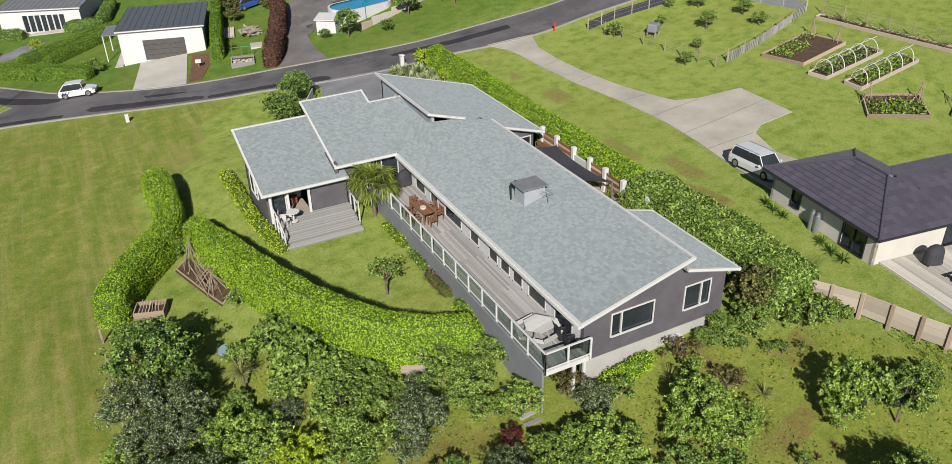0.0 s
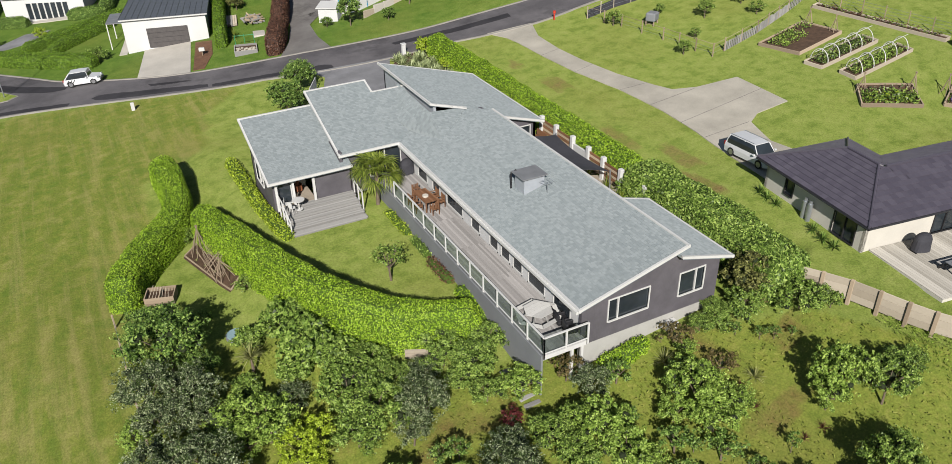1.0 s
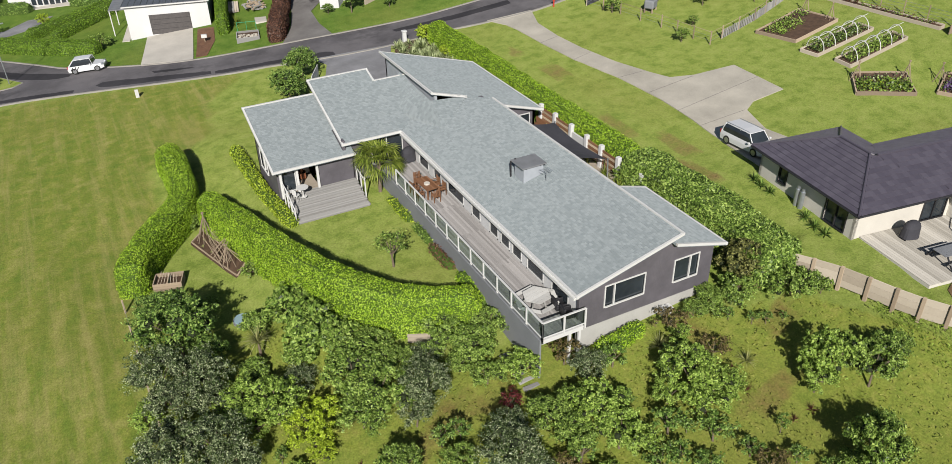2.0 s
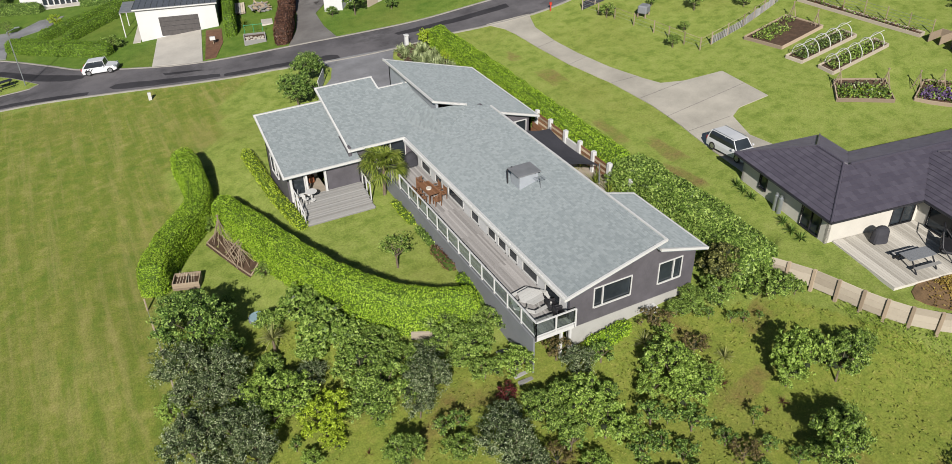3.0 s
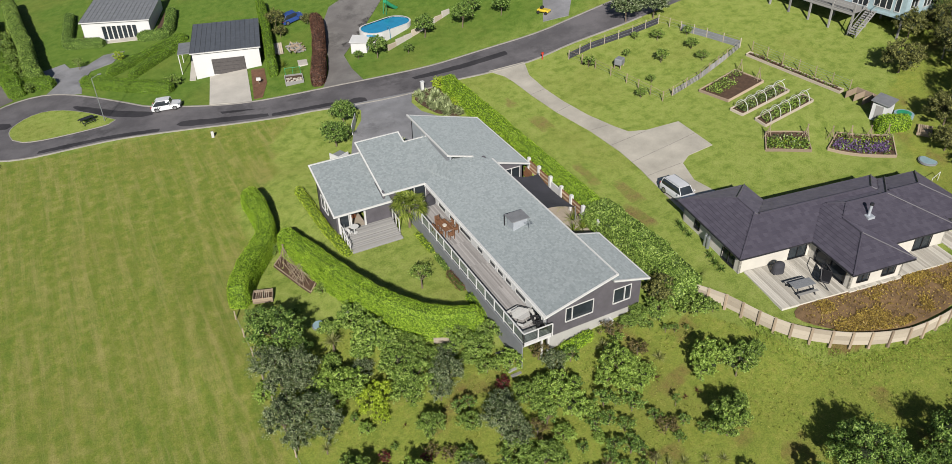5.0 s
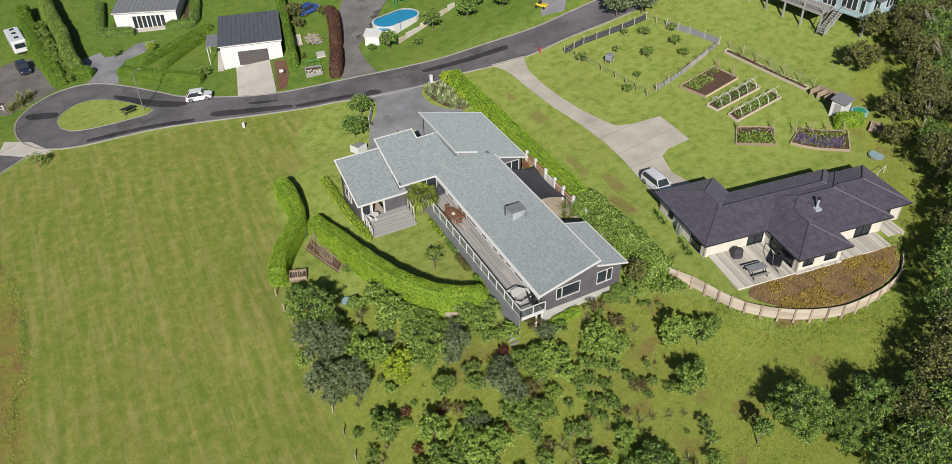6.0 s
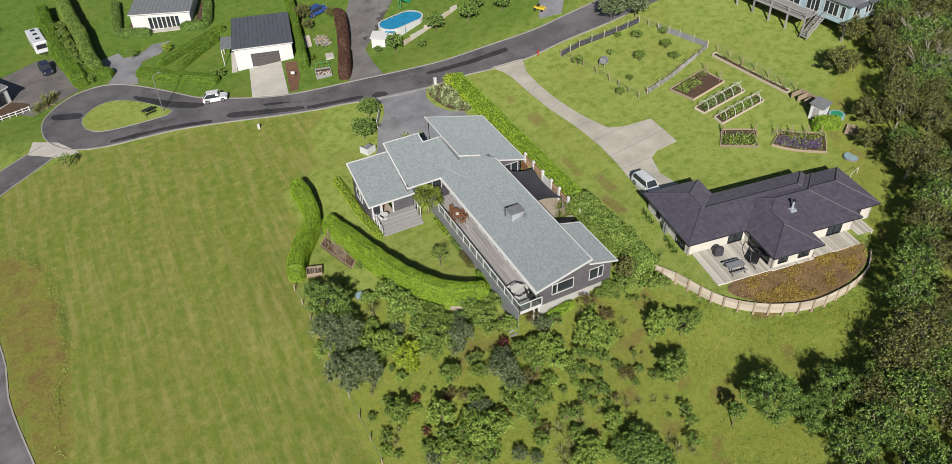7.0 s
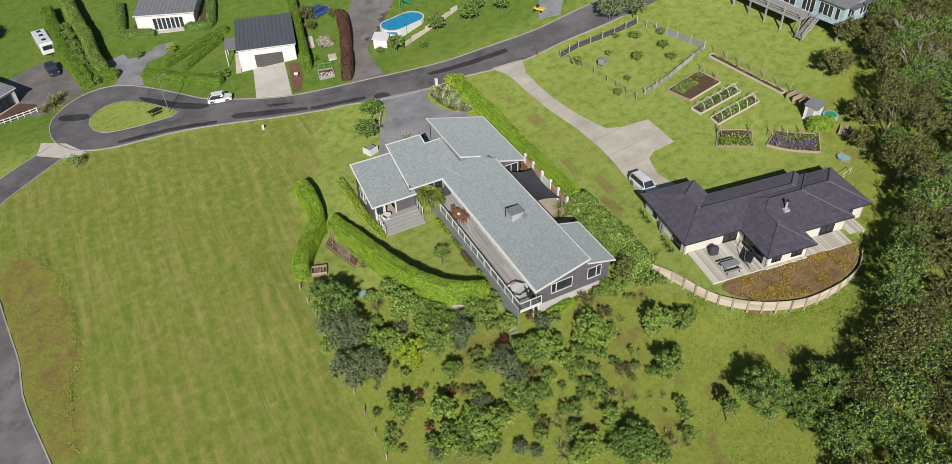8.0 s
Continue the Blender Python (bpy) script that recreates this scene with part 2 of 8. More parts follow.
LEAF_HEDGE = leafy("hedge_leaf", (0.085, 0.180, 0.008), (0.225, 0.375, 0.020), (0.400, 0.545, 0.060), glow=0.2)
# near-black fill: the shade between leaf clumps, put into the colour
LEAF_CORE = plain("crown_shade", (0.018, 0.028, 0.007), 0.9, vary=0.4, scale=2)
# hedge fill: darker leaf tones with the shade between leaves in the colour
HEDGE_CORE = plain("hedge_core_shade", (0.055, 0.100, 0.009), 0.9, vary=0.4, scale=3)
BROWN_CORE = plain("copper_core_shade", (0.050, 0.026, 0.018), 0.9, vary=0.4, scale=3)
LEAF_MID = leafy("mid_leaf", (0.018, 0.040, 0.006), (0.140, 0.232, 0.037), (0.355, 0.460, 0.115), glow=0.14)
LEAF_FARHEDGE = leafy("far_hedge_leaf", (0.075, 0.15, 0.012), (0.135, 0.245, 0.018), (0.22, 0.33, 0.045))
LEAF_LIME = leafy("lime_leaf", (0.040, 0.082, 0.010), (0.215, 0.335, 0.052), (0.44, 0.565, 0.14), glow=0.2)
LEAF_YELLOW = leafy("golden_leaf", (0.15, 0.21, 0.012), (0.33, 0.45, 0.028), (0.50, 0.60, 0.08), glow=0.25)
LEAF_DARK = leafy("dark_leaf", (0.020, 0.036, 0.010), (0.060, 0.098, 0.026), (0.400, 0.450, 0.270), rough=0.4, glow=0.08)
LEAF_DEEP = leafy("deep_leaf", (0.014, 0.034, 0.006), (0.095, 0.180, 0.030), (0.310, 0.425, 0.105), rough=0.5, glow=0.14)
LEAF_BUSH = leafy("native_leaf", (0.022, 0.028, 0.008), (0.098, 0.108, 0.028), (0.290, 0.290, 0.095), rough=0.6, glow=0.14)
LEAF_RED = leafy("red_leaf", (0.045, 0.010, 0.012), (0.12, 0.022, 0.025), (0.22, 0.06, 0.05))
LEAF_BROWN = leafy("copper_leaf", (0.060, 0.030, 0.018), (0.13, 0.060, 0.040), (0.20, 0.11, 0.07))
LEAF_OLIVE = leafy("olive_leaf", (0.050, 0.045, 0.018), (0.135, 0.112, 0.042), (0.26, 0.20, 0.09))
LEAF_FLAX = leafy("flax_blade", (0.120, 0.140, 0.040), (0.24, 0.26, 0.09), (0.44, 0.43, 0.20))
LEAF_FLAXRED = leafy("red_flax_blade", (0.06, 0.025, 0.018), (0.15, 0.065, 0.04), (0.24, 0.13, 0.08))
LEAF_PALM = leafy("palm_frond", (0.065, 0.105, 0.012), (0.15, 0.205, 0.026), (0.34, 0.38, 0.08))
LEAF_PURPLE = leafy("lavender_flower", (0.09, 0.06, 0.13), (0.17, 0.11, 0.24), (0.28, 0.20, 0.36))

# ---- building helpers ----


def part(name, bm, material, parent=None, label=""):
    """Links a bmesh as one mesh object, under a thing or a part if one is given."""
    bmesh.ops.recalc_face_normals(bm, faces=bm.faces)
    me = bpy.data.meshes.new(name)
    bm.to_mesh(me)
    bm.free()
    me.materials.append(material)
    ob = new(name, me)
    if parent is not None:
        ob.parent = parent
    if label:
        ob["label"] = label
    return ob


def piece(name, me, parent, m):
    """An object on a shared mesh, under a thing."""
    ob = new(name, me)
    ob.parent = parent
    ob.matrix_basis = m
    return ob


def empty(name, x=0.0, y=0.0, z=0.0, rz=0.0):
    ob = new(name)
    ob.empty_display_size = 0.2
    ob.matrix_basis = pose(x, y, z, 0, 0, rz)
    return ob


def add_box(bm, x0, x1, y0, y1, z0, z1, m=None):
    vs = [bm.verts.new(p) for p in ((x0, y0, z0), (x1, y0, z0), (x1, y1, z0), (x0, y1, z0), (x0, y0, z1), (x1, y0, z1), (x1, y1, z1), (x0, y1, z1))]
    for f in ((0, 3, 2, 1), (4, 5, 6, 7), (0, 1, 5, 4), (1, 2, 6, 5), (2, 3, 7, 6), (3, 0, 4, 7)):
        bm.faces.new([vs[i] for i in f])
    if m is not None:
        bmesh.ops.transform(bm, matrix=m, verts=vs)
    return vs


def box(x0, x1, y0, y1, z0, z1, bevel=0.0):
    bm = bmesh.new()
    add_box(bm, x0, x1, y0, y1, z0, z1)
    if bevel:
        bmesh.ops.bevel(bm, geom=bm.edges[:], offset=bevel, segments=1, affect="EDGES")
    return bm


def add_tube(bm, a, b, r0, r1=None, n=6):
    a, b, r1 = Vector(a), Vector(b), r0 if r1 is None else r1
    z = (b - a).normalized()
    x = z.cross(Vector((0, 0, 1)) if abs(z.z) < 0.9 else Vector((1, 0, 0))).normalized()
    y = z.cross(x)
    rings = [[bm.verts.new(c + (x * math.cos(k * math.tau / n) + y * math.sin(k * math.tau / n)) * r) for k in range(n)] for c, r in ((a, r0), (b, r1))]
    for k in range(n):
        bm.faces.new((rings[0][k], rings[0][(k + 1) % n], rings[1][(k + 1) % n], rings[1][k]))
    bm.faces.new(rings[0][::-1])
    bm.faces.new(rings[1])


def tube(*points, r=0.02, n=6):
    """One round bar along a line of points, bent where the line bends."""
    p = [Vector(q) for q in points]
    bm = bmesh.new()
    rings, x = [], None
    for k, c in enumerate(p):
        back, ahead = (c - p[max(k - 1, 0)]), (p[min(k + 1, len(p) - 1)] - c)
        z = (back.normalized() + ahead.normalized())
        z = z.normalized() if z.length > 1e-6 else (ahead if ahead.length else back).normalized()
        if x is None:
            x = z.cross(Vector((0, 0, 1)) if abs(z.z) < 0.9 else Vector((1, 0, 0)))
        x = (x - z * x.dot(z)).normalized()
        y = z.cross(x)
        rings.append([bm.verts.new(c + (x * math.cos(i * math.tau / n) + y * math.sin(i * math.tau / n)) * r) for i in range(n)])
    for a, b in zip(rings, rings[1:]):
        for i in range(n):
            bm.faces.new((a[i], a[(i + 1) % n], b[(i + 1) % n], b[i]))
    bm.faces.new(rings[0][::-1])
    bm.faces.new(rings[-1])
    return bm


def slab(outline, top, thick):
    """A prism over an outline in plan; top gives the height of its upper face."""
    bm = bmesh.new()
    up = [bm.verts.new((x, y, top(x, y))) for x, y in outline]
    lo = [bm.verts.new((x, y, top(x, y) - thick)) for x, y in outline]
    bm.faces.new(up)
    bm.faces.new(lo[::-1])
    for k in range(len(up)):
        j = (k + 1) % len(up)
        bm.faces.new((up[k], lo[k], lo[j], up[j]))
    return bm


def curve_through(points, step=1.0, closed=False):
    """A smooth line through points in plan (Catmull-Rom)."""
    p = [Vector((q[0], q[1])) for q in points]
    n = len(p)
    out = []
    for k in range(n if closed else n - 1):
        a, b = p[k], p[(k + 1) % n]
        z = p[k - 1] if closed or k else a * 2 - b
        c = p[(k + 2) % n] if closed or k + 2 < n else b * 2 - a
        m = max(1, int((b - a).length / step))
        for i in range(m):
            t = i / m
            out.append(0.5 * (2 * a + (b - z) * t + (2 * z - 5 * a + 4 * b - c) * t * t + (3 * a - z - 3 * b + c) * t**3))
    if not closed:
        out.append(p[-1])
    return out


# ---- the lie of the land ----
LAND = (0.561, 3.123, -0.339, 0.218, -0.254, -1.534, 0.564, 1.944, 2.931, 1.673)


def soft_clamp(v, lo, hi, k=8.0):
    return lo + k * math.log1p(math.exp(min((v - lo) / k, 60))) - k * math.log1p(math.exp(min((v - hi) / k, 60)))


def smooth(t):
    t = min(max(t, 0.0), 1.0)
    return t * t * (3 - 2 * t)


def terrace(x, y, x0, x1, y0, y1, r):
    return 1 - smooth(math.hypot(max(x0 - x, 0, x - x1), max(y0 - y, 0, y - y1)) / r)


def inside(x, y, poly):
    hit = False
    for k in range(len(poly)):
        (x0, y0), (x1, y1) = poly[k - 1][:2], poly[k][:2]
        if (y0 > y) != (y1 > y) and x < (x1 - x0) * (y - y0) / (y1 - y0) + x0:
            hit = not hit
    return hit


RETAIN = curve_through([(31.6, 23.6), (33.1, 21.0), (34.0, 18.2), (35.1, 15.9), (37.2, 13.8), (39.7, 12.3), (42.7, 11.3), (45.9, 11.2), (48.8, 11.5), (51.6, 12.4), (54.0, 14.2)], 1.0)
YARD = [(v.x, v.y) for v in RETAIN] + [(58, 17.5), (58, 26), (36, 26)]
FILLED = [tuple(v + (Vector((45, 21)) - v).normalized() * 0.28) for v in RETAIN] + YARD[len(RETAIN):]


def land(x, y):
    u, v = (soft_clamp(x, -38, 88) - 20) / 40, (soft_clamp(y, 4, 108) - 55) / 40
    z = sum(a * b for a, b in zip(LAND, (1, u, v, u * u, u * v, v * v, u**3, u * u * v, u * v * v, v**3)))
    for (x0, x1, y0, y1, r), level in (((-3, 3.5, 39, 49, 7), -1.8), ((8.5, 18, 34, 60, 4.5), 0.05), ((37, 58, 20, 31, 9), 2.4)):
        w = terrace(x, y, x0, x1, y0, y1, r)
        z = z * (1 - w) + level * w
    if 30 < x < 60 and 10 < y < 27:
        if inside(x, y, FILLED):
            z = max(z, 2.25)
        elif y < 22:
            z = min(z, 1.25 + 0.02 * (x - 40))
    return z


def grid_steps(lo, hi, step, reach):
    mid = list(np.arange(lo, hi + 0.1, step))
    far = [2, 5, 10, 20, 40, 80, 160, 320, 640, 1280]
    far = [d for d in far if d <= reach]
    return [lo - d for d in reversed(far)] + mid + [hi + d for d in far]


PADDOCK = [(-60, 20), (-2.2, 15), (-2.4, 42), (1, 50), (1.5, 59), (7, 62), (9, 70), (13, 75), (-2, 81), (-21, 86), (-34, 82), (-60, 90)]
SCRUB = [(-2, 10), (-2.2, 40), (6, 36.5), (9, 30), (16, 27.5), (27, 24), (31, 22), (36, 13), (50, 10), (60, 20), (66, 34), (90, 50), (140, 60), (140, -40), (0, -40)]
BARE = [([(36.6, 13.4), (42, 11.9), (48, 11.9), (53, 14.0), (54, 15.4), (42, 16.5)], 0.75), ([(35.4, 36.6), (37.0, 37.0), (36.8, 40.0), (35.6, 40.6)], 0.42), ([(33.8, 32.4), (35.2, 32.6), (35.0, 36), (33.9, 36.4)], 0.5), ([(33.9, 41), (35.2, 41.2), (35.0, 45.6), (34.2, 46)], 0.42), ([(35.2, 53), (37.2, 53.4), (37, 56.4), (35.4, 56)], 0.45), ([(34.6, 60), (36.4, 60.4), (36, 62.5)], 0.4)]
ROUGH_BANK = [(-32.5, 68), (-27.5, 63), (-26, 56), (-26.3, 48), (-28, 36), (-31.5, 36), (-32.6, 50), (-33.6, 60)]


def build_ground():
    xs, ys = grid_steps(-46, 100, 1.0, 1500), grid_steps(-6, 140, 1.0, 1500)
    xs = sorted({round(v, 3) for v in xs} | {31 + 0.25 * k for k in range(97)})
    ys = sorted({round(v, 3) for v in ys} | {10 + 0.25 * k for k in range(61)})
    verts, zone = [], []
    for y in ys:
        for x in xs:
            near = -46 <= x <= 100 and -6 <= y <= 140
            z = land(x, y)
            pad, wild, bare = float(inside(x, y, PADDOCK)), 0.0, 0.0
            if inside(x, y, SCRUB):
                wild = 0.6
                if noise.noise((x * 0.3, y * 0.3, 9)) > 0.42:
                    bare = 0.42
                z += 0.18 * noise.noise((x * 0.35, y * 0.35, 0))
            if inside(x, y, ROUGH_BANK):
                wild = 0.9
                bare = 0.44 + 0.45 * noise.noise((x * 0.35, y * 0.35, 3))
                z += 0.25 * noise.noise((x * 0.5, y * 0.5, 3))
            for poly, v in BARE:
                if inside(x, y, poly):
                    bare = max(bare, v)
            if near:
                z += 0.03 * noise.noise((x * 0.7, y * 0.7, 7))
            verts.append((x, y, z))
            deep = smooth((y - 77 + 0.35 * min(x, 20)) / 12) * (1 - smooth((x - 56) / 8)) * 0.8 if y > 72 else 0.0
            zone.append((pad, wild, bare, deep))
    n = len(xs)
    faces = [(r * n + c, r * n + c + 1, (r + 1) * n + c + 1, (r + 1) * n + c) for r in range(len(ys) - 1) for c in range(n - 1)]
    me = bpy.data.meshes.new("ground")
    me.from_pydata(verts, [], faces)
    me.polygons.foreach_set("use_smooth", [True] * len(me.polygons))
    layer = me.color_attributes.new("zone", "FLOAT_COLOR", "POINT")
    layer.data.foreach_set("color", [v for z in zone for v in z])
    me.materials.append(GRASS)
    return tagged(new("ground", me), "green turf ground with paddock, lawns and rough bank", "ground", kind="structure")


def draped(name, outline, lift, material, label, category, skirt=0.25, kind="structure"):
    """A sheet that follows the land, with a small edge all round."""
    bm = bmesh.new()
    bm.faces.new([bm.verts.new((p[0], p[1], 0)) for p in outline])
    bmesh.ops.triangulate(bm, faces=bm.faces[:])
    xs, ys = [p[0] for p in outline], [p[1] for p in outline]
    for lo, hi, axis in ((min(xs), max(xs), 0), (min(ys), max(ys), 1)):
        for k in range(math.ceil(lo), math.floor(hi) + 1):
            co, no = [0, 0, 0], [0, 0, 0]
            co[axis], no[axis] = k, 1
            bmesh.ops.bisect_plane(bm, geom=bm.verts[:] + bm.edges[:] + bm.faces[:], plane_co=co, plane_no=no)
    for v in bm.verts:
        v.co.z = land(v.co.x, v.co.y) + lift
    rim = [e for e in bm.edges if e.is_boundary]
    ex = bmesh.ops.extrude_edge_only(bm, edges=rim)
    for v in (g for g in ex["geom"] if isinstance(g, bmesh.types.BMVert)):
        v.co.z -= skirt
    for f in bm.faces:
        f.normal_update()
        if f.normal.z < 0 and abs(f.normal.z) > 0.5:
            f.normal_flip()
    return tagged(part(name, bm, material), label, category, kind=kind)


def ribbon(line, width, low, high, level=None, closed=False):
    """A low wall or kerb along a line in plan, from low to high over the land."""
    bm = bmesh.new()
    n = len(line)
    rows = []
    for k in range(n):
        a, b = line[(k - 1) % n if closed else max(k - 1, 0)], line[(k + 1) % n if closed else min(k + 1, n - 1)]
        d = Vector((b[0] - a[0], b[1] - a[1])).normalized()
        s = Vector((-d.y, d.x)) * width / 2
        x, y = line[k][0], line[k][1]
        z = land(x, y) if level is None else level
        rows.append([bm.verts.new((x + s.x * i, y + s.y * i, z + h)) for i, h in ((-1, low), (-1, high), (1, high), (1, low))])
    for k in range(n if closed else n - 1):
        p, q = rows[k], rows[(k + 1) % n]
        for i in range(4):
            bm.faces.new((p[i], p[(i + 1) % 4], q[(i + 1) % 4], q[i]))
    if not closed:
        bm.faces.new(rows[0])
        bm.faces.new(rows[-1][::-1])
    return bm


# ---- foliage ----


def leaf_mesh(name, places, normals, size, material, rng, spread=0.9, slim=0.55):
    """Many small pointed leaves at places, facing roughly along normals."""
    n = len(places)
    d = np.asarray(normals, float) + rng.normal(0, spread * 0.6, (n, 3))
    d /= np.linalg.norm(d, axis=1, keepdims=True) + 1e-9
    r = rng.normal(0, 1, (n, 3))
    a = np.cross(d, r)
    a /= np.linalg.norm(a, axis=1, keepdims=True) + 1e-9
    b = np.cross(d, a)
    s = (size * rng.uniform(0.6, 1.35, n))[:, None]
    p = np.asarray(places, float)
    v = np.stack([p + a * s * 1.1, p - a * s * 0.7 + b * s * slim * 1.1, p - a * s * 0.7 - b * s * slim * 1.1], 1).reshape(-1, 3)
    me = bpy.data.meshes.new(name)
    me.vertices.add(3 * n)
    me.vertices.foreach_set("co", v.ravel())
    me.loops.add(3 * n)
    me.loops.foreach_set("vertex_index", np.arange(3 * n))
    me.polygons.add(n)
    me.polygons.foreach_set("loop_start", np.arange(n) * 3)
    me.update(calc_edges=True)
    me.materials.append(material)
    return me


def lump(bm, c, r, seed, squash=0.9, rough=0.25, level=2):
    """A rough rounded mass; in a crown, dark filler for the shade inside."""
    got = bmesh.ops.create_icosphere(bm, subdivisions=level, radius=1.0)
    for v in got["verts"]:
        k = 1 + rough * noise.noise(v.co * 1.7 + Vector((seed, seed * 0.7, 0)))
        v.co = Vector(c) + Vector((v.co.x * r * k, v.co.y * r * k, v.co.z * r * k * squash))


def make_tree(name, radius, height, leaf, label, category="tree", seed=1, clumps=9, count=1500, size=0.17, bark=None, squash=0.8, open_=0.0):
    """A trunk with limbs and a crown of leaf clumps with gaps between."""
    rng = np.random.default_rng(seed)
    ob = empty(name)
    tagged(ob, label, category)
    zc = height - radius * squash
    zc = max(zc, radius * squash * 0.75)
    cs = []
    clumps = int(clumps * 1.9)
    for k in range(clumps):
        a, q = k * 2.399 + rng.uniform(-0.4, 0.4), (k + 0.5) / clumps
        up = 1 - 1.55 * q
        flat = math.sqrt(max(0.05, 1 - up * up))
        out = radius * rng.uniform(0.55, 0.82)
        cs.append((Vector((math.cos(a) * flat * out, math.sin(a) * flat * out, zc + up * out * squash * 0.95)), radius * rng.uniform(0.24, 0.40)))
    cs.append((Vector((0, 0, zc)), radius * 0.55))
    bm = bmesh.new()
    tr = 0.022 * height + 0.015
    add_tube(bm, (0, 0, -0.3), (0.04 * height, 0, zc * 0.6), tr, tr * 0.7, 7)
    for c, r in cs[:7]:
        add_tube(bm, (0.04 * height, 0, zc * 0.55), c, tr * 0.55, tr * 0.15, 5)
    part("trunk", bm, bark or BARK, ob)
    # lumps added inside the crown, dark as the shade in its gaps
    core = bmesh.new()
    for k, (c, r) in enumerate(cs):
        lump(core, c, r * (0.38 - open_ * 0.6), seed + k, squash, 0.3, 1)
    part("inner_shade", core, LEAF_CORE, ob)
    pts, nor = [], []
    for c, r in cs[:-1]:
        each = max(8, int(count * 3.5 / clumps * rng.uniform(0.7, 1.3)))
        tufts = 16
        d = rng.normal(0, 1, (tufts, 3))
        d /= np.linalg.norm(d, axis=1, keepdims=True)
        d[:, 2] = np.where(d[:, 2] < -0.35, -d[:, 2], d[:, 2])
        hubs = np.array(c) + d * (r * rng.uniform(0.2, 1.2, tufts))[:, None] * np.array((1, 1, squash))
        own = rng.integers(0, tufts, each)
        e = rng.normal(0, 1, (each, 3))
        e /= np.linalg.norm(e, axis=1, keepdims=True)
        pts.append(hubs[own] + e * (r * 0.34 * rng.uniform(0.1, 1, each) ** 0.5)[:, None] * np.array((1, 1, 0.75)))
        nor.append(e * 0.7 + d[own] * 0.5)
    me = leaf_mesh("crown", np.concatenate(pts), np.concatenate(nor) + np.array((0, 0, 0.3)), size * 0.48, leaf, rng, 1.15)
    cr = new("crown", me)
    cr.parent = ob
    cr["kind"] = "stuff"
    return ob


def make_spiky(name, radius, leaf, label, category="shrub", seed=1, blades=70, stem=0.0, droop=0.5, width=0.06):
    """Flax, yucca or cabbage tree: a rosette of arching blades, on a stem if it has one."""
    rng = np.random.default_rng(seed)
    ob = empty(name)
    tagged(ob, label, category)
    if stem:
        bm = bmesh.new()
        add_tube(bm, (0, 0, -0.2), (0.03, 0.02, stem), 0.09, 0.07, 7)
        part("stem", bm, BARK, ob)
    bm = bmesh.new()
    for k in range(blades):
        a, e = rng.uniform(0, math.tau), rng.uniform(0.25, 1.45)
        ln = radius * rng.uniform(0.75, 1.15)
        out = Vector((math.cos(a), math.sin(a), 0))
        side = Vector((-out.y, out.x, 0)) * width * 0.5
        pts = []
        for i in range(4):
            q = i / 3
            pts.append(Vector((0, 0, stem)) + out * ln * q * math.cos(e) + Vector((0, 0, ln * (q * math.sin(e) - droop * q * q * math.cos(e)))))
        prev = None
        for i, q in enumerate(pts):
            w = side * (1 - i / 3) if i else side * 0.8
            pair = (bm.verts.new(q - w), bm.verts.new(q + w)) if i < 3 else (bm.verts.new(q),)
            if prev:
                bm.faces.new((prev[0], prev[1], *pair[::-1]) if len(pair) == 2 else (prev[0], prev[1], pair[0]))
            prev = pair
    tagged(part("foliage", bm, leaf, ob), kind="stuff")
    return ob


def place_copy(ob, x, y, scale=1.0, turn=0.0, lift=0.0, z=None, label=""):
    """Another of a kind, at its place on the land."""
    c = copy_thing(ob, Matrix.Identity(4))
    zz = land(x, y) if z is None else z
    c.matrix_basis = pose(x, y, zz + lift, 0, 0, turn) @ Matrix.Diagonal((scale, scale, scale, 1))
    if label:
        c["label"] = label
    return c


